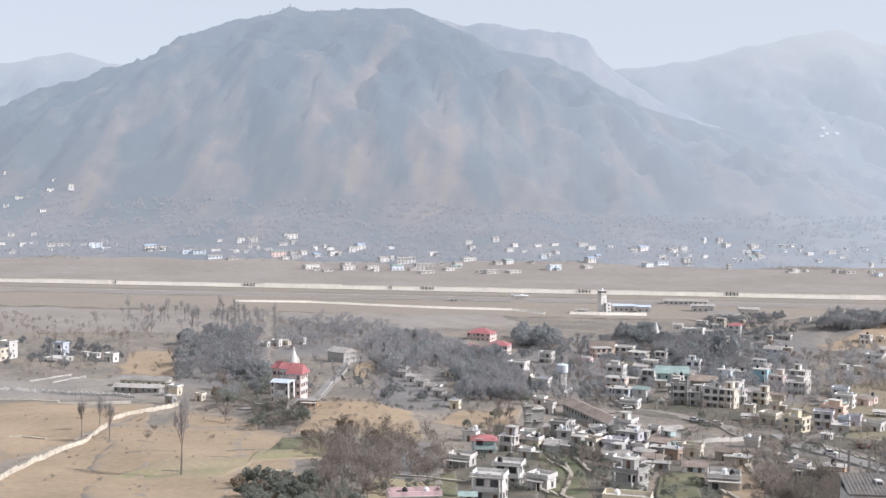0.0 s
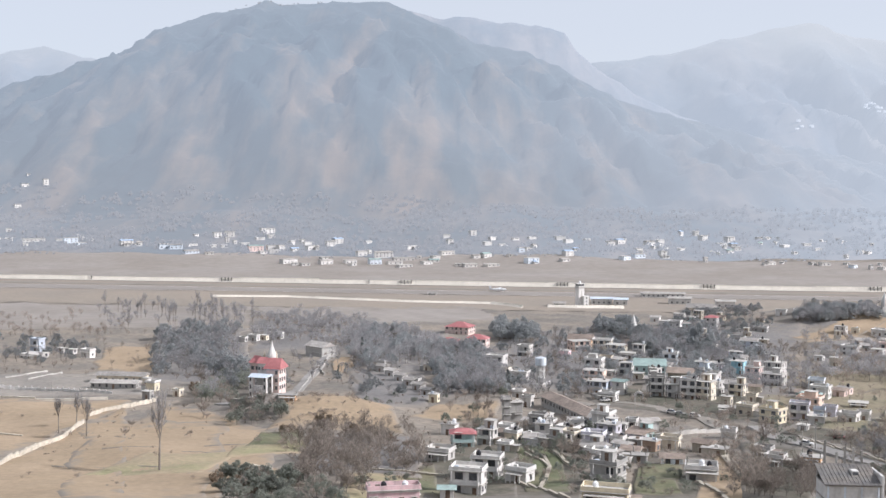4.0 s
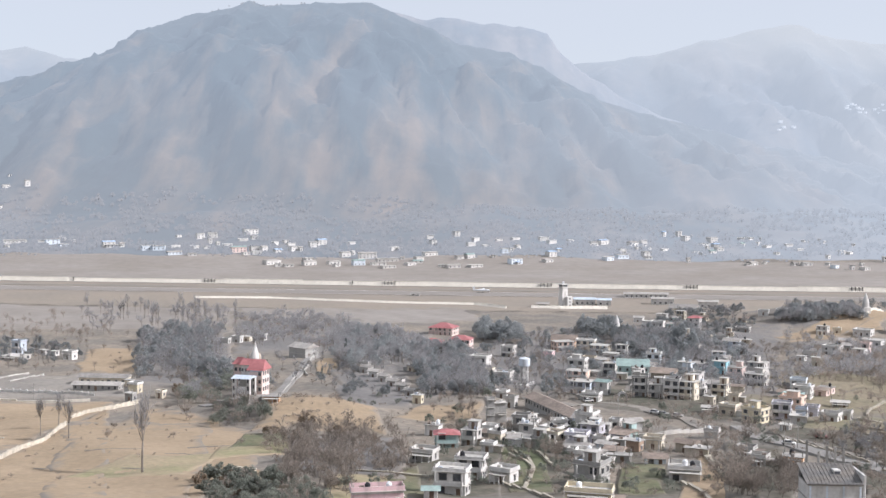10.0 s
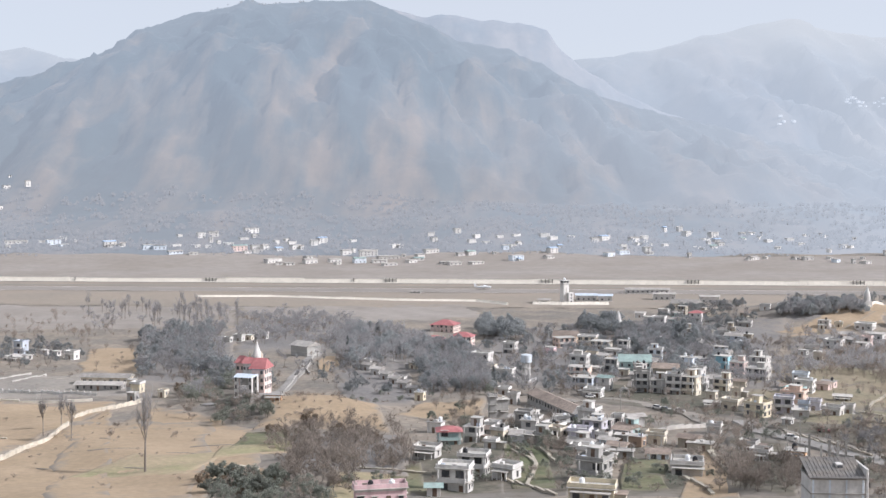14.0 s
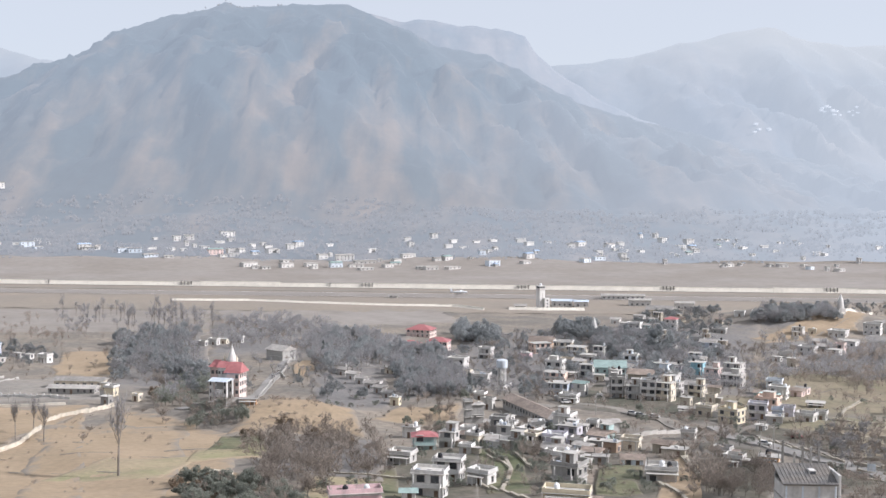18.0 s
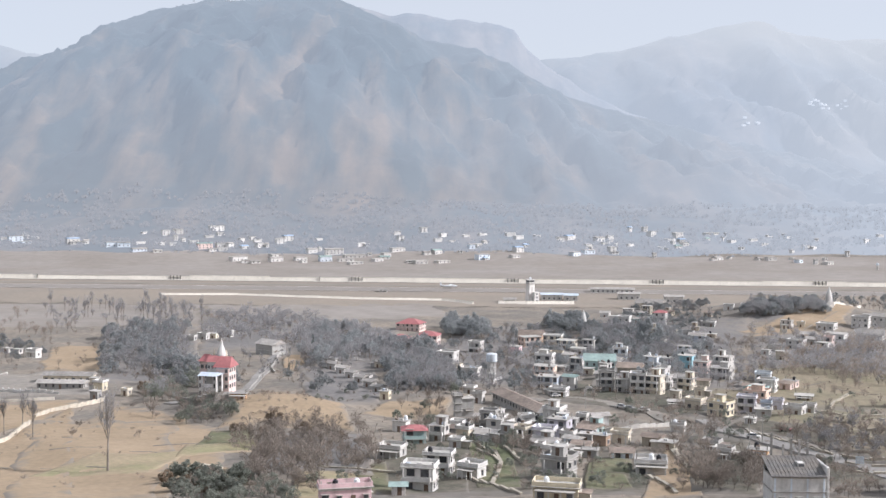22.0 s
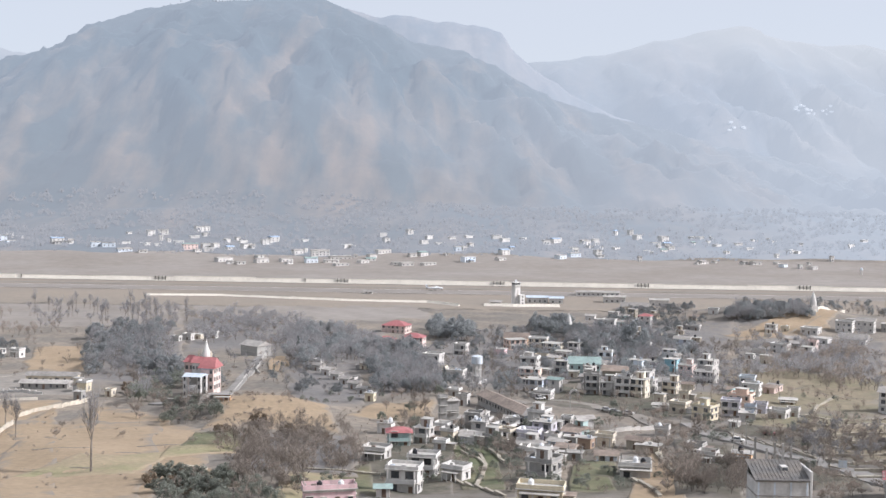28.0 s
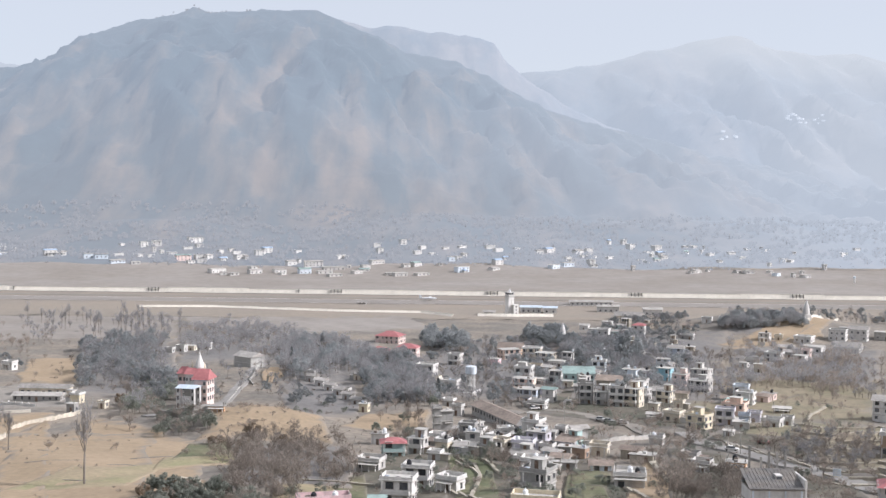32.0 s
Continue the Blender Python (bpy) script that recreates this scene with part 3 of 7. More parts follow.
    if "s" in extras:
        sx, sy = rnd.uniform(-0.2, 0.2) * w, d * 0.2
        room = part("stair_room", box(sx - 1.5, sy - 1.4, top, sx + 1.5, sy + 1.4, top + 2.3, 0.04), colour, root)
        part("roof_slab", box(sx - 1.8, sy - 1.7, top + 2.3, sx + 1.8, sy + 1.7, top + 2.44), PALE_CONCRETE, room)
        part("door", shared("door", lambda: box(-0.5, -0.05, 0, 0.5, 0.02, 2.05, 0.02), DOOR), None, room, "dark wooden door", at=pose(sx, sy - 1.41, top))
    for ch, material in (("t", WHITE_TANK), ("k", BLACK_TANK)):
        if ch in extras and roof == "flat":
            part("water_tank", shared("water_tank|" + ch, tank_mesh, material), None, root, ("white" if ch == "t" else "black") + " plastic water tank", at=pose(rnd.uniform(-0.35, 0.35) * w, rnd.uniform(-0.1, 0.35) * d, top))
    if "b" in extras:
        bw = w * rnd.uniform(0.6, 0.98)
        for k in range(1, floors):
            b = part("balcony", box(-bw / 2, -d / 2 - 1.3, k * storey - 0.14, bw / 2, -d / 2 - 0.36, k * storey + 0.02), PALE_CONCRETE, root)
            part("railing", box(-bw / 2, -d / 2 - 1.3, k * storey + 0.02, bw / 2, -d / 2 - 1.2, k * storey + 0.85), PAINT["white"] if rnd.random() < 0.6 else colour, b)
            for e in (-1, 1):
                part("railing", box(e * bw / 2 - 0.05, -d / 2 - 1.2, k * storey + 0.02, e * bw / 2 + 0.05, -d / 2 - 0.36, k * storey + 0.85), PAINT["white"], b)
        for a in (-1, 1):
            part("column", box(a * bw * 0.48 - 0.13, -d / 2 - 1.25, -0.8, a * bw * 0.48 + 0.13, -d / 2 - 1.0, h), PAINT["white"], root)
    if "v" in extras:
        # an open porch along the front, deep in shade
        bw = w * rnd.uniform(0.7, 1.0)
        part("porch_floor", box(-bw / 2, -d / 2 - 1.9, -1.2, bw / 2, -d / 2 - 0.02, 0.12, 0.03), CONCRETE, root)
        part("porch_roof", box(-bw / 2 - 0.15, -d / 2 - 2.1, storey - 0.55, bw / 2 + 0.15, -d / 2 - 0.02, storey - 0.42, 0.02), PALE_CONCRETE if rnd.random() < 0.6 else GREY_TIN, root)
        for k in range(4):
            a = -bw / 2 + 0.15 + k * (bw - 0.3) / 3
            part("porch_post", box(a - 0.11, -d / 2 - 1.85, 0.12, a + 0.11, -d / 2 - 1.63, storey - 0.55), PAINT["white"], root)
    if "c" in extras:
        for a, b in ((-0.45, 0.4), (0, 0.4), (0.25, 0.4), (0.45, 0.4), (-0.45, -0.4), (0.45, -0.4)):
            part("column", box(a * w - 0.15, b * d - 0.15, top, a * w + 0.15, b * d + 0.15, top + 1.2 + 1.6 * rnd.random()), CONCRETE, root, "bare concrete column")
    if "u" in extras:
        part("trim", ring(w + 0.1, d + 0.1, 0.1, h - 0.5, h - 0.2), PAINT["white"], root)
    return root


def far_house(x, y, w, h, paint, z=None):
    """A house of the town across the airfield, seen from more than a kilometre."""
    rnd = random.Random(int(x * 3 + y * 11))
    base = z or max(ground(x, y), mountain(x, y) if y > 1415 else 0.0)
    d = max(5.0, min(w, 9.0))
    root = thing("village_house", x, y, base, rnd.uniform(12, 42), f"{paint} far house on the slope beyond the airfield", "house", "houses beyond the airfield")
    part("wall", box(-w / 2, -d / 2, -2.0, w / 2, d / 2, h, 0.05), PAINT[paint], root)
    pitch = rnd.random() < 0.25
    if pitch:
        part("roof", pitched(w, d, h, 1.4, 0.5), ROOFS[rnd.choice(("tin", "blue", "tin", "green"))], root)
    else:
        part("roof_slab", box(-w / 2 - 0.5, -d / 2 - 0.6, h, w / 2 + 0.5, d / 2 + 0.5, h + 0.3), PALE_CONCRETE, root)
    for k in range(max(1, int(h / 2.9))):
        for i in range(max(1, int(w / 4.5))):
            m = pose((i + 0.5) / max(1, int(w / 4.5)) * w - w / 2, -d / 2, k * 2.9 + 0.9)
            part("window", shared("window|far", lambda: box(-0.7, -0.05, 0, 0.7, 0.02, 1.4), GLASS), None, root, at=m)
    FOOTPRINTS.append((x, y, w * 0.6))
    return root


def hamlet(count, left, right, near, far, seed, height, paint, name="far_hamlet", climb=0.0):
    """The rest of the far town, too small to tell apart: plain houses with slab roofs in one object."""
    rnd = random.Random(seed)
    bm = bmesh.new()
    for k in range(count):
        y = rnd.uniform(near, far)
        x = rnd.uniform(left, right) * y
        if climb:
            # a village fitted to one height in the camera's view: the place on this bearing where the slope meets that
            # sight line
            g, wanted = x / y, climb + rnd.uniform(-0.0025, 0.0025)
            y = next((v for v in range(int(near), int(far), 12) if height(g * v, v) > EYE[2] + wanted * v), None)
            if y is None:
                continue
            x = g * y
        z, w, d, h = height(x, y), rnd.uniform(6, 13), rnd.uniform(5, 8), rnd.choice((2.6, 3.0, 4.5))
        m = pose(x, y, z, 0, 0, rnd.uniform(12, 42))
        add_box(bm, -w / 2, -d / 2, -2, w / 2, d / 2, h, m)
        add_box(bm, -w / 2 - 0.4, -d / 2 - 0.4, h, w / 2 + 0.4, d / 2 + 0.4, h + 0.3, m)
    me = bpy.data.meshes.new("hamlet")
    bm.to_mesh(me)
    bm.free()
    me.materials.append(paint)
    tagged(new(name, me), "small pale houses scattered over the far slope", "houses", kind="stuff")


# ---- trees ----
def twig_tree(seed, height, spread, twigs, lean_up, bole=0.28, boughs=7, broad=1.0, bare_ends=True):
    """Limbs of a bare winter tree as tapering three-sided rods and a haze of thin twigs. Gives the two meshes, trunk and crown."""
    rnd = random.Random(seed)
    tv, tf, cv, cf = [], [], [], []

    def rod(vs, fs, a, b, ra, rb, n=3):
        way = (b - a).normalized()
        u = way.orthogonal().normalized()
        v = way.cross(u)
        i = len(vs)
        for p, r in ((a, ra), (b, rb)):
            for k in range(n):
                g = 2 * math.pi * k / n
                vs.append(p + (u * math.cos(g) + v * math.sin(g)) * r)
        for k in range(n):
            fs.append((i + k, i + (k + 1) % n, i + n + (k + 1) % n, i + n + k))

    def blade(a, b, w):
        side = (b - a).cross(Vector((rnd.gauss(0, 1), rnd.gauss(0, 1), rnd.gauss(0, 1))))
        side = side.normalized() * w
        i = len(cv)
        cv.extend((a - side, a + side, b))
        cf.append((i, i + 1, i + 2))

    fork = height * rnd.uniform(bole - 0.06, bole + 0.06)
    bend = Vector((rnd.uniform(-0.3, 0.3), rnd.uniform(-0.3, 0.3), 0))
    top = Vector((0, 0, fork)) + bend
    r = 0.014 * height
    rod(tv, tf, Vector((0, 0, -0.8)), Vector((0, 0, fork * 0.5)) + bend * 0.3, r * 1.25, r, 6)
    rod(tv, tf, Vector((0, 0, fork * 0.5)) + bend * 0.3, top, r, r * 0.85, 6)
    tips = []
    limbs = 7
    for k in range(limbs):
        g = 2 * math.pi * (k + rnd.random() * 0.6) / limbs
        reach = spread * rnd.uniform(0.45, 0.75)
        end = top + Vector((math.cos(g) * reach, math.sin(g) * reach, (height - fork) * rnd.uniform(0.35, 0.75) * lean_up))
        if k == 0:
            end = top + Vector((rnd.uniform(-0.3, 0.3), rnd.uniform(-0.3, 0.3), (height - fork) * 0.8))
        mid = top.lerp(end, 0.5) + Vector((rnd.uniform(-0.3, 0.3), rnd.uniform(-0.3, 0.3), 0.1 * height * 0.5))
        rod(tv, tf, top, mid, r * 0.5, r * 0.33)
        rod(tv, tf, mid, end, r * 0.33, r * 0.14)
        for q in range(boughs):
            t = rnd.uniform(0.25, 1.0)
            a = top.lerp(mid, t * 2) if t < 0.5 else mid.lerp(end, t * 2 - 1)
            b = a + Vector((rnd.gauss(0, 0.3) * spread, rnd.gauss(0, 0.3) * spread, rnd.uniform(0.05, 0.3) * height * lean_up))
            if bare_ends:
                rod(tv, tf, a, b, r * 0.16, r * 0.06, 3)
            tips.append((a, b))
    for k in range(twigs):
        a, b = rnd.choice(tips)
        p = a.lerp(b, rnd.uniform(0.3, 1.05))
        q = p + Vector((rnd.gauss(0, 0.10) * spread, rnd.gauss(0, 0.10) * spread, rnd.uniform(-0.02, 0.14) * height))
        blade(p, q, broad * (0.04 + 0.04 * rnd.random()))
    out = []
    for nm, vs, fs in (("trunk", tv, tf), ("crown", cv, cf)):
        me = bpy.data.meshes.new(nm)
        me.from_pydata(vs, [], fs)
        out.append(me)
    return out


def leaf_tree(seed, height, spread, leaves, shape, broad=1.0, slim=False):
    """A trunk with limbs, and a crown of small leaf sprays gathered in clumps. shape: 'round', 'cone' or 'shrub'."""
    rnd = random.Random(seed)
    bm = tube(0.022 * height, 0.012 * height, -0.6, height * (0.9 if shape == "cone" else 0.55), 7)
    for k in range(6):
        g = k * 1.05 + rnd.random()
        z = height * (0.3 + 0.08 * k)
        m = Matrix.Translation((0, 0, z)) @ Euler((radians(rnd.uniform(40, 75)), 0, g)).to_matrix().to_4x4()
        bmesh.ops.create_cone(bm, cap_ends=False, segments=4, radius1=0.008 * height, radius2=0.002 * height, depth=spread * 0.7, matrix=m @ Matrix.Translation((0, 0, spread * 0.35)))
    trunk = bpy.data.meshes.new("trunk")
    bm.to_mesh(trunk)
    bm.free()
    clumps = []
    for k in range(26 if shape != "cone" else 34):
        if shape == "cone":
            t = rnd.random() ** 0.8
            rr = spread * (1 - t) * rnd.uniform(0.5, 1.0)
            g = rnd.random() * 6.28
            clumps.append((Vector((rr * math.cos(g), rr * math.sin(g), height * (0.12 + 0.86 * t))), (0.22 + 0.3 * (1 - t)) * spread))
        else:
            g, e = rnd.random() * 6.28, rnd.uniform(-0.35, 1.0)
            low = 0.48 if shape == "round" else 0.40
            rr = spread * math.sqrt(max(0.05, 1 - e * e)) * rnd.uniform(0.45, 0.95)
            clumps.append((Vector((rr * math.cos(g), rr * math.sin(g), height * (low + 0.42 * e * rnd.uniform(0.7, 1.1)))), spread * rnd.uniform(0.2, 0.38)))
    vs, fs = [], []
    for k in range(leaves):
        c, r = rnd.choice(clumps)
        n = Vector((rnd.gauss(0, 1), rnd.gauss(0, 1), rnd.gauss(0, 1))).normalized()
        p = c + n * r * rnd.uniform(0.55, 1.0)
        p.z = max(p.z, 0.1)
        u = n.orthogonal().normalized()
        u.rotate(Matrix.Rotation(rnd.random() * 6.28, 3, n))
        v = n.cross(u)
        s = broad * rnd.uniform(0.28, 0.52)
        i = len(vs)
        vs += [p - u * s, p + v * s * 0.5 + n * 0.05, p + u * s, p - v * s * 0.5 + n * 0.05]
        fs.append((i, i + 1, i + 2) if slim else (i, i + 1, i + 2, i + 3))
        if slim:
            vs.pop()
    crown = bpy.data.meshes.new("crown")
    crown.from_pydata(vs, [], fs)
    return [trunk, crown]


KINDS = {}


def kind_of_tree(key, label, category, bark, leaf, makes):
    for pair in makes:
        pair[0].materials.append(bark)
        pair[1].materials.append(leaf)
    KINDS[key] = (label, category, makes)


kind_of_tree("bare", "bare grey-brown winter tree with fine twigs", "tree", BARK, BROWN_TWIG, [twig_tree(11 + k, 8.0, 3.4, 620, 1.0) for k in range(5)])
kind_of_tree("poplar", "tall slim bare poplar in a dry field", "tree", BARK, TWIG, [twig_tree(31 + k, 14.0, 2.5, 760, 1.05, 0.45, 9, 0.7) for k in range(3)])
kind_of_tree("shrub", "bare brown winter shrub on the slope", "shrub", BARK, BROWN_TWIG, [twig_tree(51 + k, 3.6, 2.4, 480, 0.9) for k in range(4)])
kind_of_tree("rusty", "shrubby tree with dry brown leaves", "tree", BARK, RUST_LEAF, [leaf_tree(71 + k, 5.0, 2.6, 450, "shrub") for k in range(3)])
kind_of_tree("green", "dark evergreen broadleaf tree", "tree", BARK, LEAF, [leaf_tree(81 + k, 8.0, 3.7, 1000, "round") for k in range(4)])
kind_of_tree("haze_tree", "evergreen tree with leaves paled for haze", "tree", BARK, HAZE_LEAF, [leaf_tree(88 + k, 8.0, 3.7, 1000, "round") for k in range(2)])
kind_of_tree("pine", "dark conifer tree with drooping branches", "tree", BARK, PINE, [leaf_tree(91 + k, 14.0, 2.6, 900, "cone") for k in range(3)])


# lighter builds of the same trees, for woods that nobody passes near
WOOD = {}
for key, pairs in (("bare", [twig_tree(111 + k, 8.0, 3.4, 330, 1.0, 0.28, 3, 1.4, False) for k in range(4)]),
                   ("brown", [twig_tree(211 + k, 8.0, 3.6, 330, 0.9, 0.24, 3, 1.35, False) for k in range(4)]),
                   ("poplar", [twig_tree(131 + k, 14.0, 2.5, 420, 1.1, 0.4, 3, 1.2, False) for k in range(3)]),
                   ("shrub", [twig_tree(151 + k, 3.6, 2.4, 190, 0.9, 0.28, 2, 1.8) for k in range(3)]),
                   ("leafy", [leaf_tree(191 + k, 8.0, 3.7, 560, "round", 1.3, True) for k in range(3)]),
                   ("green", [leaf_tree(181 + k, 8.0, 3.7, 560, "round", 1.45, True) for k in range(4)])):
    # the green woods wear the leaf copy that has haze in its colour
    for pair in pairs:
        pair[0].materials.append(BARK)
        pair[1].materials.append({"bare": TWIG, "brown": BROWN_TWIG, "poplar": TWIG, "shrub": BROWN_TWIG, "leafy": LEAF, "green": HAZE_LEAF}[key])
    WOOD[key] = pairs


def clump_tree(seed):
    """A far tree: a short stem under a few dozen broad leaf sprays."""
    rnd = random.Random(seed)
    vs, fs = [], []
    for k in range(30):
        g, e = rnd.random() * 6.28, rnd.uniform(-0.6, 1.0)
        r = 3.2 * math.sqrt(max(0.1, 1 - e * e)) * rnd.uniform(0.6, 1.0)
        p = Vector((r * math.cos(g), r * math.sin(g), 2.3 + 2.8 * e))
        n = Vector((rnd.gauss(0, 1), rnd.gauss(0, 1), rnd.gauss(0, 1))).normalized()
        u = n.orthogonal().normalized() * rnd.uniform(0.9, 1.8)
        v = n.cross(u) * 0.65
        i = len(vs)
        vs += [p - u, p + v, p + u, p - v]
        fs.append((i, i + 1, i + 2, i + 3))
    crown = bpy.data.meshes.new("crown")
    crown.from_pydata(vs, [], fs)
    bm = tube(0.3, 0.15, -1, 3.5, 5)
    trunk = bpy.data.meshes.new("trunk")
    bm.to_mesh(trunk)
    bm.free()
    return [trunk, crown]


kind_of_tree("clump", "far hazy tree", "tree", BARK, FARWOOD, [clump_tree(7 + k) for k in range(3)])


def tree(kind, x, y, size=1.0, z=None, label=""):
    rnd = random.Random(int(x * 17 + y * 5))
    text, category, makes = KINDS[kind]
    root = thing("shrub" if category == "shrub" else "tree", x, y, (ground(x, y) if z is None else z) - 0.1, rnd.uniform(0, 360), label or text, category, "trees of the valley")
    root.scale = (size * rnd.uniform(0.85, 1.2), size * rnd.uniform(0.85, 1.2), size * rnd.uniform(0.85, 1.15))
    trunk, crown = rnd.choice(makes)
    part("trunk", trunk, None, root)
    part("crown", crown, None, root)
    return root


def grove(kinds, left, right, near, far, count, size=1.0, seed=1):
    """Trees scattered over a stretch of the valley between two bearings (metres aside for each metre ahead) and two distances, clear of houses."""
    rnd = random.Random(seed)
    made = tries = 0
    while made < count and tries < count * 12:
        tries += 1
        y = rnd.uniform(near, far)
        x = rnd.uniform(left, right) * y
        if any(abs(x - a) < r and abs(y - b) < r for a, b, r in FOOTPRINTS):
            continue
        tree(rnd.choice(kinds), x, y, size * rnd.uniform(0.7, 1.2))
        made += 1



def woods(name, label, kinds, left, right, near, far, count, size=1.0, seed=1, material=None, height=None):
    """A wood whose trees nobody could count: many trees of the given kinds joined into one object."""
    rnd = random.Random(seed)
    protos = []
    for k in kinds:
        for pair in (WOOD[k] if k in WOOD else KINDS[k][2]):
            co, loops, sizes, kind = [], [], [], []
            base = 0
            for index, me in enumerate(pair):
                c = np.empty(len(me.vertices) * 3, np.float32)
                me.vertices.foreach_get("co", c)
                lo = np.empty(len(me.loops), np.int32)
                me.loops.foreach_get("vertex_index", lo)
                n = np.empty(len(me.polygons), np.int32)
                me.polygons.foreach_get("loop_total", n)
                co.append(c.reshape(-1, 3))
                loops.append(lo + base)
                sizes.append(n)
                kind.append(np.full(len(n), index, np.int32))
                base += len(me.vertices)
            protos.append((np.concatenate(co), np.concatenate(loops), np.concatenate(sizes), np.concatenate(kind), pair[1].materials[0]))
    slots = [BARK, *dict.fromkeys(p[4] for p in protos)] if material is None else [material]
    near_by = [f for f in FOOTPRINTS if near - 20 < f[1] < far + 20]
    verts, loops, sizes, index, total, made, tries = [], [], [], [], 0, 0, 0
    while made < count and tries < count * 12:
        tries += 1
        y = rnd.uniform(near, far)
        x = rnd.uniform(left, right) * y
        if any(abs(x - a) < r and -r - (8 if b > 430 else 1) < y - b < r for a, b, r in near_by):
            continue
        # uneven outline and clearings
        rim = min((x / y - left) / (right - left), (right - x / y) / (right - left), (y - near) / (far - near), (far - y) / (far - near))
        if height is not None and far < 2000 and noise.noise(Vector((x * 0.009, y * 0.016, seed))) < -0.16:
            continue
        if height is None and 3.2 * rim + 0.9 * noise.noise(Vector((x * 0.03, y * 0.018, seed))) < 0.22:
            continue
        co, lo, n, kind, leaf = rnd.choice(protos)
        s, g = size * rnd.uniform(0.65, 1.2), rnd.uniform(0, 6.28)
        turn = np.array(((math.cos(g), -math.sin(g), 0), (math.sin(g), math.cos(g), 0), (0, 0, rnd.uniform(0.85, 1.15)))) * s
        verts.append(co @ turn.T + np.array((x, y, (height or ground)(x, y) - 0.1)))
        loops.append(lo + total)
        sizes.append(n)
        index.append(kind * (slots.index(leaf) if material is None else 0))
        total += len(co)
        made += 1
    me = bpy.data.meshes.new(name)
    sizes, loops = np.concatenate(sizes), np.concatenate(loops)
    me.vertices.add(total)
    me.vertices.foreach_set("co", np.concatenate(verts).astype(np.float32).ravel())
    me.loops.add(len(loops))
    me.loops.foreach_set("vertex_index", loops.astype(np.int32))
    me.polygons.add(len(sizes))
    me.polygons.foreach_set("loop_start", np.concatenate(([0], np.cumsum(sizes)[:-1])).astype(np.int32))
    for m in slots:
        me.materials.append(m)
    me.polygons.foreach_set("material_index", np.concatenate(index).astype(np.int32))
    me.update(calc_edges=True)
    return tagged(new(name, me), label, "woods", kind="stuff")



# ---- airfield, roads, fields and other works ----
def spread_line(points, step):
    """Points every step metres along a line through the given ones, with its unit sideways direction."""
    out = []
    for (x0, y0), (x1, y1) in zip(points, points[1:]):
        n = max(1, int(math.hypot(x1 - x0, y1 - y0) / step))
        for i in range(n):
            out.append((x0 + (x1 - x0) * i / n, y0 + (y1 - y0) * i / n))
    out.append(points[-1])
    res = []
    for i, (x, y) in enumerate(out):
        a, b = out[max(0, i - 1)], out[min(len(out) - 1, i + 1)]
        l = math.hypot(b[0] - a[0], b[1] - a[1])
        res.append((x, y, -(b[1] - a[1]) / l, (b[0] - a[0]) / l))
    return res


def ribbon(name, points, width, material, label, lift=0.3, kind="structure", category="road"):
    """A road, strip or earth bank laid along the ground."""
    verts, faces = [], []
    for i, (x, y, sx, sy) in enumerate(spread_line(points, 4.0)):
        mid = ground(x, y) + lift
        for o, drop in ((-0.56, -1.2), (-0.5, 0), (0, 0.05), (0.5, 0), (0.56, -1.2)):
            px, py = x + sx * o * width, y + sy * o * width
            verts.append((px, py, max(mid, 0.5 * (mid + ground(px, py) + lift)) + drop))
        if i:
            for k in range(4):
                a = (i - 1) * 5 + k
                faces.append((a, a + 1, a + 6, a + 5))
    me = bpy.data.meshes.new(name)
    me.from_pydata(verts, [], faces)
    me.materials.append(material)
    return tagged(new(name, me), label, category, kind=kind)


def wall_run(name, points, height, thick, material, label, category="wall", step=6.0, batter=0.0, wear=0.12, seed=3):
    """A boundary wall in bays that follow the ground, each with its own coping."""
    rnd = random.Random(seed)
    line = spread_line(points, step)
    x0, y0 = line[0][:2]
    root = thing(name, x0, y0, ground(x0, y0), 0, label, category)
    for (xa, ya, *_), (xb, yb, *_) in zip(line, line[1:]):
        za, zb = ground(xa, ya), ground(xb, yb)
        l, g = math.hypot(xb - xa, yb - ya), math.atan2(yb - ya, xb - xa)
        h = height * (1 + rnd.uniform(-wear, wear))
        z = (za + zb) / 2
        m = Matrix.Translation(((xa + xb) / 2 - x0, (ya + yb) / 2 - y0, z - ground(x0, y0))) @ Matrix.Rotation(g, 4, "Z")
        bm = box(-l / 2 - 0.02, -thick / 2, -1.0 - abs(za - zb), l / 2 - 0.06, thick / 2, h, 0.04)
        # a battered face is tipped back to catch sun it would miss upright
        for v in bm.verts:
            if v.co.z < 0 and v.co.y < 0:
                v.co.y -= batter
        bay = part("bay", bm, material, root, at=m)
        part("coping", box(-l / 2 - 0.02, -thick / 2 - 0.06, h, l / 2 - 0.06, thick / 2 + 0.06, h + 0.12), material, bay)
    return root


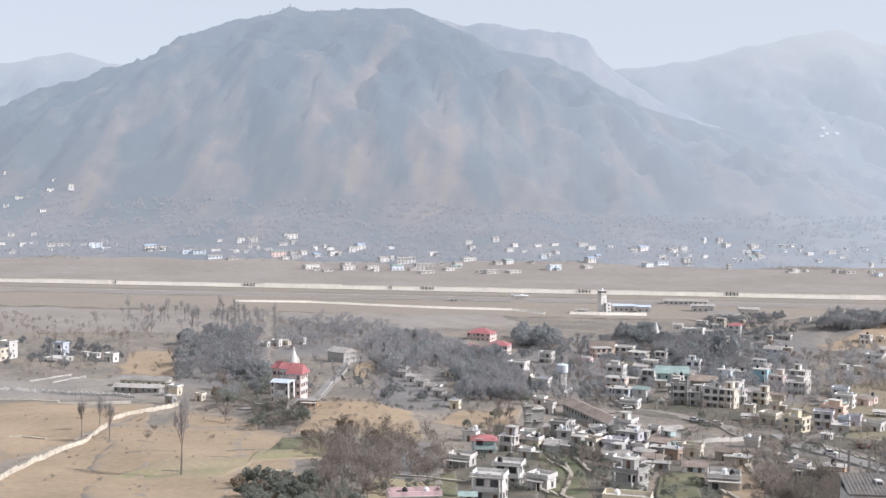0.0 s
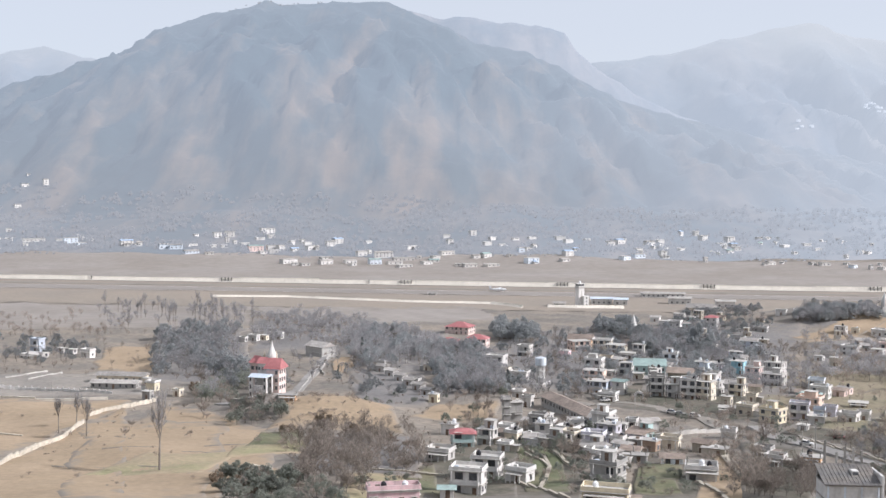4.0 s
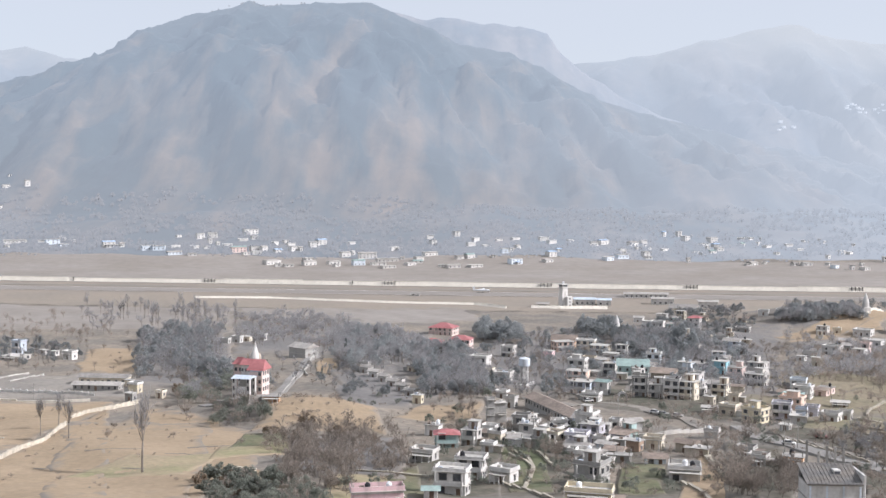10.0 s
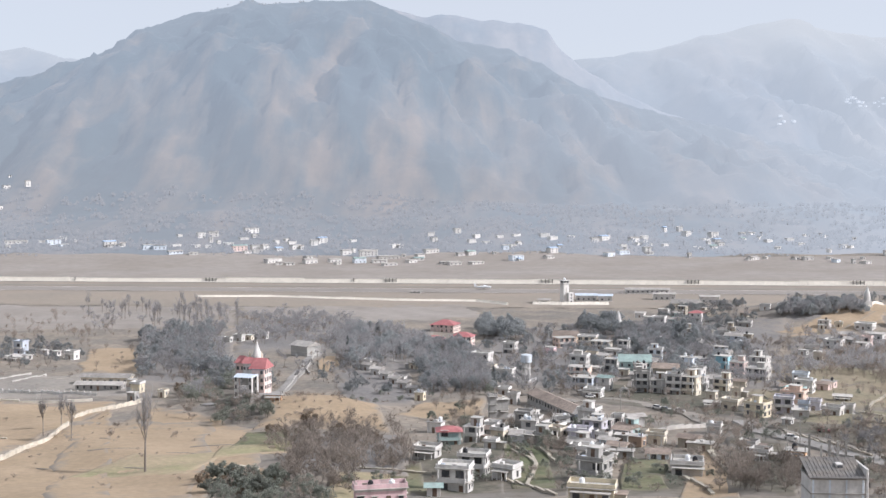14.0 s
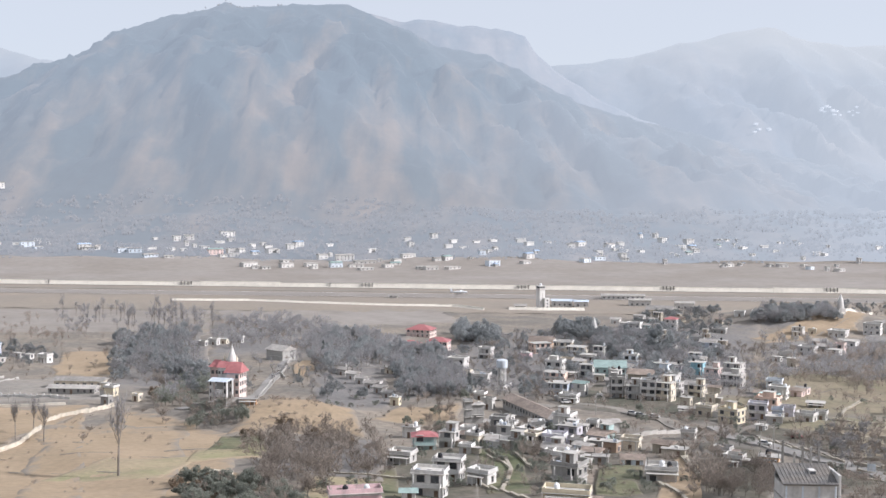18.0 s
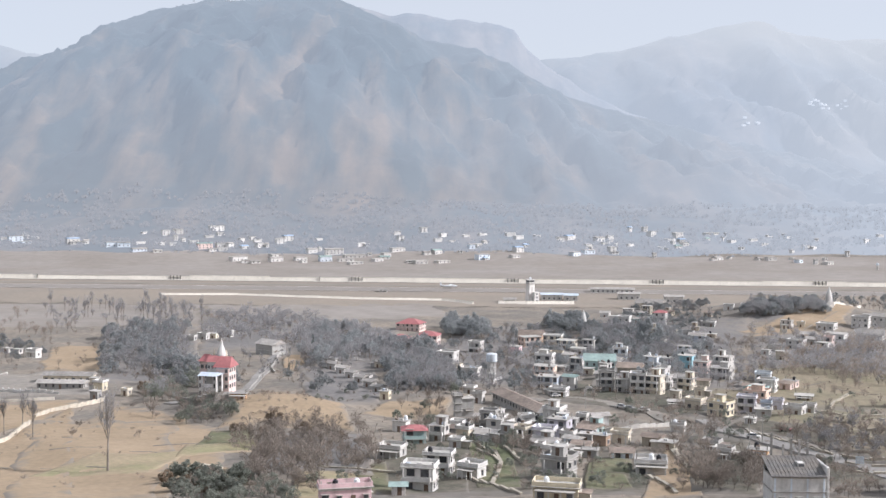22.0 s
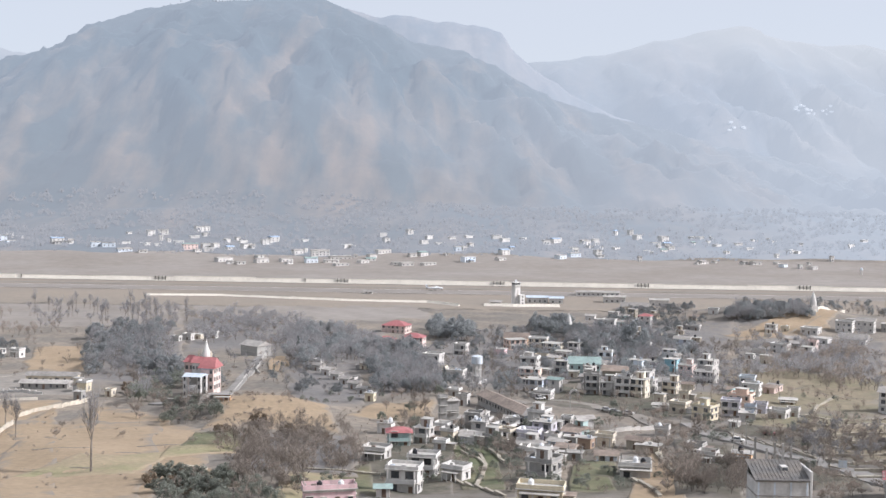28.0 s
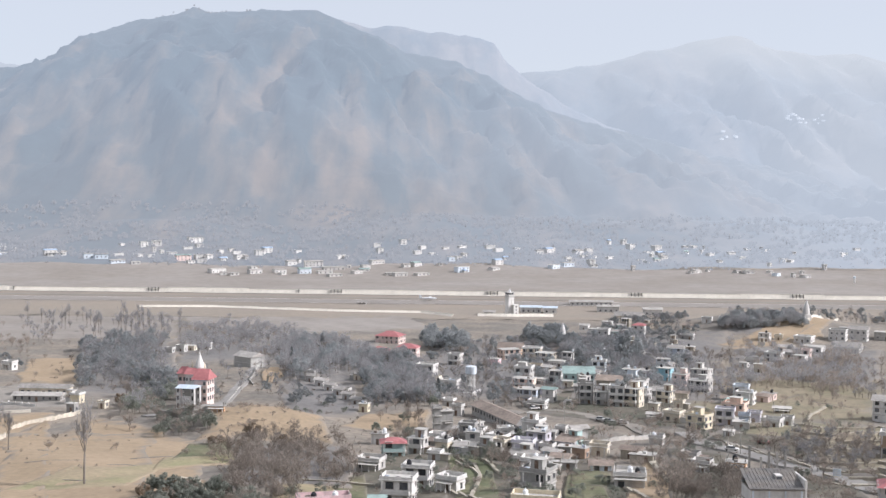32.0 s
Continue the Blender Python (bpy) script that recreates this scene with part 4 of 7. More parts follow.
def field(name, material, label, a, b, c, d, lift=0.3, n=26):
    """A parcel of land between four corners, with a wavering edge."""
    verts, faces = [], []
    a, b, c, d = (Vector(p) for p in (a, b, c, d))
    size = ((b - a).length + (d - a).length) / 2
    for j in range(n + 1):
        for i in range(n + 1):
            u, v = i / n, j / n
            p = a.lerp(b, u).lerp(d.lerp(c, u), v)
            w = noise.noise(Vector((p.x * 0.05, p.y * 0.05, size))) * 0.05 * size
            p = p + Vector((w * (u - 0.5) * 2, w * (v - 0.5) * 2))
            edge = min(u, v, 1 - u, 1 - v)
            verts.append((p.x, p.y, ground(p.x, p.y) + (lift if edge > 0 else -0.6)))
    for j in range(n):
        for i in range(n):
            k = j * (n + 1) + i
            faces.append((k, k + 1, k + n + 2, k + n + 1))
    me = bpy.data.meshes.new(name)
    me.from_pydata(verts, [], faces)
    me.materials.append(material)
    for p in me.polygons:
        p.use_smooth = True
    verge = me.attributes.new("verge", "FLOAT", "POINT")
    verge.data.foreach_set("value", [min(1.0, 3.2 * min(i, j, n - i, n - j) / n) for j in range(n + 1) for i in range(n + 1)])
    return tagged(new(name, me), label, "field", kind="structure")


def along(x, y):
    """A point of the airfield from metres along and across its runway."""
    return (x, y + LEAN_Y * x)


def airstrip(name, material, label, x0, x1, y0, y1, lift, step=12.0, least=-9.0):
    verts, faces = [], []
    n = int((x1 - x0) / step)
    rows = max(1, int((y1 - y0) / 14))
    for i in range(n + 1):
        x = x0 + (x1 - x0) * i / n
        for j in range(rows + 1):
            y = y0 + (y1 - y0) * j / rows
            px, py = along(x, y)
            verts.append((px, py, max(least, ground(px, py) + lift)))
    for i in range(n):
        for j in range(rows):
            a = i * (rows + 1) + j
            faces.append((a, a + rows + 1, a + rows + 2, a + 1))
    me = bpy.data.meshes.new(name)
    me.from_pydata(verts, [], faces)
    me.materials.append(material)
    return tagged(new(name, me), label, "ground", kind="structure")


airstrip("airfield_grass", AIRGRASS, "dry mown grass of the airfield", -720, 720, 905, 1134, 0.25)
airstrip("airfield_far_grass", FARGRASS, "dull dry grass slope behind the airfield wall", -760, 760, 1138, 1440, 0.35, least=3.9)
airstrip("runway", ASPHALT, "grey asphalt runway across the valley", -720, 720, 1036, 1076, 0.5)
airstrip("runway_shoulder", YARD, "pale runway shoulder", -720, 720, 1090, 1099, 0.5)
# dark strip laid in for the shade line at the wall's foot
airstrip("wall_foot_shade", CONCRETE_DARK, "dark strip painted as shade along the retaining wall's foot", -720, 720, 1128.5, 1131.5, 0.4)
for y in (1037.5, 1073.5):
    airstrip("runway_edge_line", PAINT["white"], "white runway edge line", -720, 720, y, y + 0.9, 0.52)


def far_wall():
    """The cream retaining wall behind the runway, in long panels of uneven height, with four drain slots at intervals."""
    x0, y0 = along(-700, WALL_Y)
    root = thing("boundary_wall", x0, y0, 0, 0, "long cream-coloured retaining wall behind the runway", "wall")
    rnd = random.Random(8)
    g = math.atan(LEAN_Y)
    x, k, step = -700.0, 0, 0
    while x < 700:
        l = 20.0 / math.cos(g)
        if k % 4 == 0:
            step = rnd.uniform(-0.5, 0.5)
        px, py = along(x + 10, WALL_Y)
        m = Matrix.Translation((px - x0, py - y0, 0)) @ Matrix.Rotation(g, 4, "Z")
        bm = box(-l / 2, -0.4, -0.6, l / 2 - 0.08, 0.4, 4.2 + step)
        for v in bm.verts:
            if v.co.z < 0 and v.co.y < 0:
                v.co.y -= 3.2      # the face slopes back so that it catches the sun
        panel = part("wall_panel", bm, CREAM_WALL, root, at=m)
        part("coping", box(-l / 2, -0.5, 4.2 + step, l / 2 - 0.08, 0.5, 4.5 + step), CREAM_WALL, panel)
        x += 20
        k += 1
    for c, n in ((-585, 4), (-374, 1), (-234, 4), (-90, 1), (-53, 4), (100, 4), (240, 4), (395, 4), (560, 4)):
        for i in range(n):
            px, py = along(c + (i - (n - 1) / 2) * 3.4, WALL_Y - 1.9)
            part("drain_post", box(-0.3, -0.5, 0.2, 0.3, 1.0, 4.9), CONCRETE_DARK, root, "dark drain post", at=pose(px - x0, py - y0, 0))


far_wall()


def control_tower(x, y):
    z = ground(x, y)
    root = thing("control_tower", x, y, z, 28, "white airport control tower with glazed cabin", "tower")
    part("shaft", box(-2.7, -2.7, -0.8, 2.7, 2.7, 15.6, 0.15), PAINT["white"], root)
    part("stair_window", box(-0.6, -2.78, 6.5, 0.6, -2.65, 13.0), PALE_CONCRETE, root, "tall grey stair screen")
    part("gallery", box(-3.3, -3.3, 15.6, 3.3, 3.3, 15.95, 0.05), PALE_CONCRETE, root)
    part("cabin", box(-2.4, -2.4, 15.95, 2.4, 2.4, 18.4, 0.1), GLASS, root, "glazed control cabin")
    part("cabin_sill", ring(5.2, 5.2, 0.25, 15.95, 17.0), PAINT["white"], root)
    for a, b in ((-1, -1), (-1, 1), (1, -1), (1, 1), (0, -1), (1, 0), (-1, 0)):
        part("mullion", box(a * 2.45 - 0.12, b * 2.45 - 0.12, 15.95, a * 2.45 + 0.12, b * 2.45 + 0.12, 18.4), PAINT["white"], root)
    part("roof", box(-3.2, -3.2, 18.4, 3.2, 3.2, 18.9, 0.1), PAINT["white"], root)
    part("radar_dome", lathe(((0.5, 18.9), (0.9, 19.4), (1.0, 20.0), (0.7, 20.7), (0.15, 21.0))), WHITE_TANK, root)
    part("annex", box(0.5, -5.6, -0.8, 5.2, -2.55, 9.0, 0.1), PAINT["white"], root)
    for k in range(3):
        add_window(root, pose(2.9, -5.6, 1.2 + 2.7 * k), 1.2, 1.25)
    FOOTPRINTS.append((x, y, 9))


def terminal(x, y, w, d, h, roof, label, name="terminal_building"):
    z = ground(x, y)
    root = thing(name, x, y, z, -5, label, "building")
    part("wall", box(-w / 2, -d / 2, -0.8, w / 2, d / 2, h, 0.1), PAINT["white"], root)
    part("roof", pitched(w, d, h, 1.4, 1.0), BLUE_TIN_PALE if roof == "blue" else ROOFS[roof], root)
    n = max(2, int(w / 4))
    for i in range(n):
        add_window(root, pose((i + 0.5) / n * w - w / 2, -d / 2, 1.0), 1.4, 1.3)
    FOOTPRINTS.append((x, y, w * 0.55))


def aircraft(x, y):
    """A small high-winged propeller airliner on the runway, nose to the east."""
    z = ground(x, y) + 0.6
    root = thing("aircraft", x, y, z, math.degrees(math.atan(LEAN_Y)), "small white twin-propeller aircraft standing on the runway", "aircraft")
    body = lathe(((0.12, -8.2), (0.45, -6.5), (0.95, -3.5), (1.1, -1.0), (1.1, 3.5), (1.0, 5.2), (0.7, 6.6), (0.3, 7.6), (0.08, 8.0)), 16)
    bmesh.ops.transform(body, matrix=pose(0, 0, 2.0, 0, 90, 0), verts=body.verts[:])
    part("fuselage", body, WHITE_TANK, root)
    part("wing", box(0.2, -8.6, 2.95, 2.3, 8.6, 3.15, 0.06), WHITE_TANK, root)
    fin = bmesh.new()
    p = [fin.verts.new(v) for v in ((-8.2, -0.1, 2.2), (-5.6, -0.1, 2.4), (-7.2, -0.1, 5.4), (-8.6, -0.1, 5.4), (-8.2, 0.1, 2.2), (-5.6, 0.1, 2.4), (-7.2, 0.1, 5.4), (-8.6, 0.1, 5.4))]
    for f in ((0, 1, 2, 3), (7, 6, 5, 4), (0, 4, 5, 1), (1, 5, 6, 2), (2, 6, 7, 3), (3, 7, 4, 0)):
        fin.faces.new([p[i] for i in f])
    part("tail_fin", fin, WHITE_TANK, root)
    part("tailplane", box(-8.4, -3.1, 3.2, -7.0, 3.1, 3.35, 0.04), WHITE_TANK, root)
    for s in (-1, 1):
        pod = lathe(((0.15, -1.4), (0.5, -0.6), (0.55, 1.2), (0.3, 2.0)), 12)
        bmesh.ops.transform(pod, matrix=pose(1.4, s * 2.7, 2.75, 0, 90, 0), verts=pod.verts[:])
        e = part("engine", pod, WHITE_TANK, root)
        part("propeller", box(3.42, s * 2.7 - 0.12, 1.5, 3.5, s * 2.7 + 0.12, 4.0), BLACK_TANK, e)
        part("wheel", tube(0.4, 0.4, -0.15, 0.15, 14), BLACK_TANK, root, at=pose(0.6, s * 1.4, 0.3, 90, 0, 0))
    part("wheel", tube(0.33, 0.33, -0.12, 0.12, 14), BLACK_TANK, root, at=pose(6.2, 0, 0.3, 90, 0, 0))
    part("leg", box(6.1, -0.08, 0.3, 6.3, 0.08, 1.4), CONCRETE, root)


def temple(x, y, turn):
    """The red-roofed temple on the slope: pillared porch under a blue sheet roof, hall, wing, and a white spire."""
    z = ground(x, y)
    root = thing("temple", x, y, z, turn, "white temple with red sheet roofs, a blue-roofed porch and a spire", "temple")
    for sx in (-2.6, 3.4):
        for sy in (-3.2, 2.2):
            part("pillar", box(sx - 0.7, sy - 0.7, -2.5, sx + 0.7, sy + 0.7, 8.6, 0.08), PAINT["white"], root)
            for k in range(3):
                add_window(root, pose(sx, sy - 0.7, 1.0 + 3.0 * k), 0.6, 1.6)
    part("porch_floor", box(-3.3, -3.9, -2.5, 4.1, 4.0, 0.4), PALE_CONCRETE, root)
    part("balcony", box(-2.0, -2.9, 4.2, 2.8, -2.4, 5.2), PAINT["white"], root, "white balustrade")
    for k in range(6):
        part("baluster", box(-1.8 + 0.8 * k, -3.05, 1.6, -1.55 + 0.8 * k, -2.8, 4.2), PAINT["white"], root)
    part("inner_wall", box(-2.4, 1.4, -0.5, 3.2, 1.8, 8.5), PAINT["grey"], root)
    porch = pitched(7.2, 7.4, 8.6, 1.0, 0.4)
    bmesh.ops.translate(porch, vec=(0.4, -0.4, 0), verts=porch.verts[:])
    part("porch_roof", porch, BLUE_TIN_PALE, root, "pale blue sheet porch roof")
    part("hall", box(0.6, 4.2, -3.0, 6.0, 11.4, 10.9, 0.1), PAINT["rose"], root)
    for k in range(3):
        for j in range(3):
            add_window(root, pose(6.0, 5.5 + 2.2 * j, 2.6 + 3.1 * k, 0, 0, 90), 1.1, 1.5)
        add_window(root, pose(4.9, 4.2, 2.6 + 3.1 * k), 1.0, 1.3)
    for k in (4.2, 7.3):
        part("floor_band", box(0.4, 4.0, k + 0.1, 6.2, 11.6, k + 0.35), PAINT["white"], root)
    roof = pitched(6.2, 8.0, 10.9, 3.9, 0.6, hip=1.2)
    bmesh.ops.transform(roof, matrix=pose(3.2, 7.8, 0), verts=roof.verts[:])
    part("roof", roof, RED_TIN, root, "red sheet gable roof")
    part("gable_band", box(0.6, 4.05, 10.3, 6.0, 4.2, 10.88), PAINT["blue"], root)
    part("middle_block", box(-4.0, 6.0, -3.0, 0.6, 12.0, 12.6, 0.1), PAINT["white"], root)
    for j in range(3):
        add_window(root, pose(-3.2 + 1.5 * j, 6.0, 10.0), 0.8, 1.1)
    lid = pitched(4.4, 6.4, 12.6, 2.2, 0.5)
    bmesh.ops.translate(lid, vec=(-1.7, 9.0, 0), verts=lid.verts[:])
    part("block_roof", lid, RED_TIN, root)
    part("wing", box(-8.0, 8.0, -3.0, -4.0, 13.0, 12.4, 0.1), PAINT["rose"], root)
    for j in range(2):
        add_window(root, pose(-7.0 + 2.0 * j, 8.0, 9.6), 1.2, 1.4)
    cap = pitched(4.2, 5.2, 12.4, 2.6, 0.5, hip=1.3)
    bmesh.ops.translate(cap, vec=(-6.0, 10.5, 0), verts=cap.verts[:])
    part("wing_roof", cap, RED_TIN, root)
    spire = lathe(((2.0, 12.0), (2.0, 15.2), (1.6, 16.4), (1.1, 17.8), (0.65, 19.2), (0.4, 20.0), (0.5, 20.4), (0.15, 20.8), (0.05, 21.8)), 12)
    bmesh.ops.translate(spire, vec=(0.2, 10.6, 0), verts=spire.verts[:])
    part("spire", spire, PAINT["white"], root, "white tapering spire")
    for sx in (-3.0, 2.2):
        small = lathe(((0.5, 12.6), (0.5, 15.2), (0.3, 16.2), (0.06, 17.0)), 8)
        bmesh.ops.translate(small, vec=(sx, 10.8, 0), verts=small.verts[:])
        part("turret", small, PAINT["cream"], root)
    FOOTPRINTS.append((x, y + 6, 13))


def water_tower(x, y, scale=1.0):
    z = ground(x, y)
    root = thing("water_tower", x, y, z, 12, "white concrete water tower on columns with a pale blue tank", "water tower")
    root.scale = (scale, scale, scale)
    part("plinth", box(-2.6, -2.6, -1.5, 2.6, 2.6, 0.3, 0.1), PALE_CONCRETE, root)
    for k in range(6):
        g = k * math.pi / 3
        part("column", box(-0.22, -0.22, 0.3, 0.22, 0.22, 7.4), PAINT["white"], root, at=pose(1.5 * math.cos(g), 1.5 * math.sin(g), 0))
    for h in (2.6, 5.0):
        brace = lathe(((1.75, h), (1.75, h + 0.3), (1.35, h + 0.3), (1.35, h)), 12)
        part("ring_beam", brace, PAINT["white"], root)
    part("tank", lathe(((1.9, 7.2), (2.05, 7.4), (2.05, 9.9), (1.9, 10.1), (0.3, 10.5)), 20), PAINT["paleblue"], root, "pale blue round tank")
    FOOTPRINTS.append((x, y - 8, 9))
    part("stair_shaft", box(-0.35, -0.35, 0.3, 0.35, 0.35, 7.4), PAINT["white"], root)
    FOOTPRINTS.append((x, y, 5))


def shrine(x, y, h, label):
    root = thing("shrine", x, y, ground(x, y), 10, label, "shrine")
    part("base", box(-1.6 * h / 9, -1.6 * h / 9, -0.6, 1.6 * h / 9, 1.6 * h / 9, h * 0.3, 0.05), PAINT["white"], root)
    part("spire", lathe(((h * 0.17, h * 0.3), (h * 0.16, h * 0.5), (h * 0.10, h * 0.75), (h * 0.03, h * 0.95), (0.03, h)), 12), PAINT["white"], root)


def car(x, y, turn, material, label):
    root = thing("car", x, y, ground(x, y) + 0.3, turn, label, "car", "parked cars")
    bm = box(-2.0, -0.85, 0.35, 2.0, 0.85, 0.95, 0.1)
    part("body", bm, material, root)
    cab = bmesh.new()
    lo = [cab.verts.new(p) for p in ((-1.6, -0.8, 0.95), (1.0, -0.8, 0.95), (1.0, 0.8, 0.95), (-1.6, 0.8, 0.95))]
    hi = [cab.verts.new(p) for p in ((-1.2, -0.65, 1.48), (0.4, -0.65, 1.48), (0.4, 0.65, 1.48), (-1.2, 0.65, 1.48))]
    for k in range(4):
        cab.faces.new((lo[k], lo[(k + 1) % 4], hi[(k + 1) % 4], hi[k]))
    cab.faces.new(hi)
    part("cabin", cab, GLASS, root)
    part("roof", box(-1.15, -0.62, 1.47, 0.35, 0.62, 1.53), material, root)
    for a in (-1.25, 1.25):
        for b in (-0.85, 0.85):
            part("wheel", shared("wheel", lambda: tube(0.32, 0.32, -0.1, 0.1, 12), BLACK_TANK), None, root, at=pose(a, b, 0.32, 90, 0, 0))


def pole(x, y, h, label="grey utility pole beside the road"):
    root = thing("utility_pole", x, y, ground(x, y), 20, label, "pole", "utility poles")
    part("mast", tube(0.14, 0.09, -0.8, h, 8), CONCRETE, root)
    for k in (0.6, 1.4):
        part("crossarm", box(-0.9, -0.06, h - k, 0.9, 0.06, h - k + 0.12), CONCRETE, root)


def signboard(x, y, turn):
    root = thing("signboard", x, y, ground(x, y), turn, "pale blue road signboard on two white posts", "sign")
    for a in (-0.85, 0.85):
        part("post", box(a - 0.08, -0.08, -0.6, a + 0.08, 0.08, 3.4), PAINT["white"], root)
    part("panel", box(-1.0, -0.12, 1.5, 1.0, -0.08, 3.3), PAINT["paleblue"], root)
    for k in range(3):
        part("text_bar", box(-0.7, -0.14, 1.85 + 0.45 * k, 0.7 - 0.3 * k, -0.12, 2.0 + 0.45 * k), PAINT["white"], root, "white text bar")


def sloped_roof_house(x, y, w, d, turn):
    """The near house by the road: white walls with grey floor bands under one steep dark sheet roof, with an open stair on its side."""
    z = ground(x, y) - 1.2
    root = thing("house", x, y, z, turn, "white three-storey house under a steep dark sheet roof", "house", "houses of the town")
    part("wall", box(-w / 2, -d / 2, -3, w / 2, d / 2, 7.3, 0.06), PAINT["white"], root)
    part("rear_wall", box(-w / 2, d / 2 - 0.4, 7.3, w / 2, d / 2, 9.6), PAINT["grey"], root)
    for h in (0.6, 4.0, 7.05):
        part("floor_band", box(-w / 2 - 0.2, -d / 2 - 0.25, h, w / 2 + 0.2, d / 2, h + 0.25), CONCRETE, root)
    bm = bmesh.new()
    p = [bm.verts.new(v) for v in ((-w / 2 - 0.5, -d / 2 - 0.6, 7.5), (w / 2 + 0.1, -d / 2 - 0.6, 7.5), (w / 2 + 0.1, d / 2, 9.9), (-w / 2 - 0.5, d / 2, 9.9), (-w / 2 - 0.5, -d / 2 - 0.6, 7.35), (w / 2 + 0.1, -d / 2 - 0.6, 7.35), (w / 2 + 0.1, d / 2, 9.75), (-w / 2 - 0.5, d / 2, 9.75))]
    for f in ((0, 1, 2, 3), (7, 6, 5, 4), (0, 4, 5, 1), (1, 5, 6, 2), (2, 6, 7, 3), (3, 7, 4, 0)):
        bm.faces.new([p[i] for i in f])
    part("roof", bm, DARK_TIN, root, "dark grey sheet roof")
    for k in range(14):
        a = -w / 2 + (k + 0.5) * w / 14
        rib = box(-0.04, 0, -0.02, 0.04, math.hypot(d + 0.6, 2.4), 0.06)
        part("roof_rib", rib, DARK_TIN, root, at=pose(a, -d / 2 - 0.6, 7.52, math.degrees(math.atan2(2.4, d + 0.6)), 0, 0))
    part("skylight", box(0.6, -0.6, 7.6, 2.0, 1.4, 9.4, 0.05), PAINT["white"], root, "white dormer with a dark opening")
    part("pane", box(0.75, -0.68, 7.8, 1.85, -0.6, 9.2), GLASS, root)
    part("side_stair", box(w / 2 + 0.15, -d / 2, -3, w / 2 + 0.75, d / 2, 9.3, 0.1), PAINT["white"], root, "white stair wall")
    for a, h in ((-0.33, 4.6), (0.06, 3.4), (0.22, 3.2), (0.38, 2.6), (-0.1, 2.2)):
        part("column", box(a * w - 0.2, d / 2 + 0.8, -2, a * w + 0.2, d / 2 + 1.2, 9.9 + h), CONCRETE, root, "bare concrete column")
    for k in range(2):
        for i in range(3):
            add_window(root, pose(-w * 0.33 + i * w * 0.33, -d / 2, -1.6 + 3.3 * k), 1.2, 1.25, True)
    for i in range(4):
        part("pilaster", box(-w * 0.48 + i * w * 0.31, -d / 2 - 0.12, -3, -w * 0.48 + i * w * 0.31 + 0.35, -d / 2, 7.05), PAINT["paleblue"], root)
    FOOTPRINTS.append((x, y, w * 0.6))


def gateway(x, y, turn):
    root = thing("gateway", x, y, ground(x, y), turn, "white arched gateway at the lane", "gateway")
    bm = bmesh.new()
    n = 12
    rim = []
    for k in range(n + 1):
        g = math.pi * k / n
        rim.append([(r * math.cos(g), h * math.sin(g) + 2.2) for r, h in ((1.3, 1.1), (2.0, 1.9))])
    rim = [[(1.3, -0.6), (2.0, -0.6)], *rim, [(-1.3, -0.6), (-2.0, -0.6)]]
    rows = [[bm.verts.new((p[0], yy, p[1])) for p in pair for yy in (-0.4, 0.4)] for pair in rim]
    for a, b in zip(rows, rows[1:]):
        for i, j in ((0, 1), (1, 3), (3, 2), (2, 0)):
            bm.faces.new((a[i], a[j], b[j], b[i]))
    part("arch", bm, PAINT["white"], root)
    part("finial", lathe(((0.25, 4.1), (0.3, 4.4), (0.05, 5.0)), 8), PAINT["cream"], root)


def fence(points, label):
    line = spread_line(points, 3.0)
    x0, y0 = line[0][:2]
    z0 = ground(x0, y0)
    root = thing("fence", x0, y0, z0, 0, label, "fence")
    for (xa, ya, *_), (xb, yb, *_) in zip(line, line[1:]):
        g, l = math.atan2(yb - ya, xb - xa), math.hypot(xb - xa, yb - ya)
        m = Matrix.Translation((xa - x0, ya - y0, ground(xa, ya) - z0)) @ Matrix.Rotation(g, 4, "Z")
        part("post", shared("fence_post", lambda: box(-0.2, -0.2, -0.6, 0.2, 0.2, 1.9, 0.03), PAINT["white"]), None, root, at=m)
        part("panel", box(0.22, -0.08, 0.1, l - 0.22, 0.08, 1.35), PAINT["white"], root, at=m)



# ---- the town below the camera, near to far ----
house(-13.7, 240.9, 10.8, 3.5, 1, 11, "pink", extras="tkpu", label="long pink two-storey house with white trim and flat roof", storey=3.60)
house(31.2, 242.3, 9.6, 4.8, 1, -14, "yellow", extras="pt", label="yellow two-storey house with a peach roof terrace", storey=3.38)
house(-2.5, 250.6, 3.0, 3.0, 1, 0, "white", roof="green", storey=2.30)
house(2.3, 261.0, 7.2, 5.4, 2, -14, "white", extras="bp", label="white two-storey house with balconies and roof terrace")
house(7.2, 284.0, 6.8, 5.4, 2, -14, "white", extras="kbp", label="white house above another with a black roof tank", storey=2.6)
house(15.0, 276.0, 5.3, 4.5, 1, -32, "white", extras="p", label="white one-storey house with a walled flat roof", storey=3.19)
house(35.4, 270.7, 6.4, 6.4, 2, -30, "grey", extras="sp", label="grey plastered house with a white terrace parapet")
house(39.1, 309.8, 5.8, 4.9, 1, -22, "white", extras="tp")
house(42.2, 299.0, 4.7, 4.0, 1, -20, "off-white", storey=2.60)
house(58.6, 277.1, 7.2, 6.1, 1, -12, "white", extras="pkt", label="white house with washing lines and a parapet roof", storey=3.60)
house(57.2, 308.5, 5.6, 4.6, 1, -6, "paleblue", roof="rust", label="pale blue block with a dark flat sheet roof", storey=2.4)
house(49.3, 312.8, 4.0, 3.4, 1, -17, "grey", storey=2.42)
house(55.2, 329.1, 4.0, 3.4, 1, -32, "brown", storey=3.60)
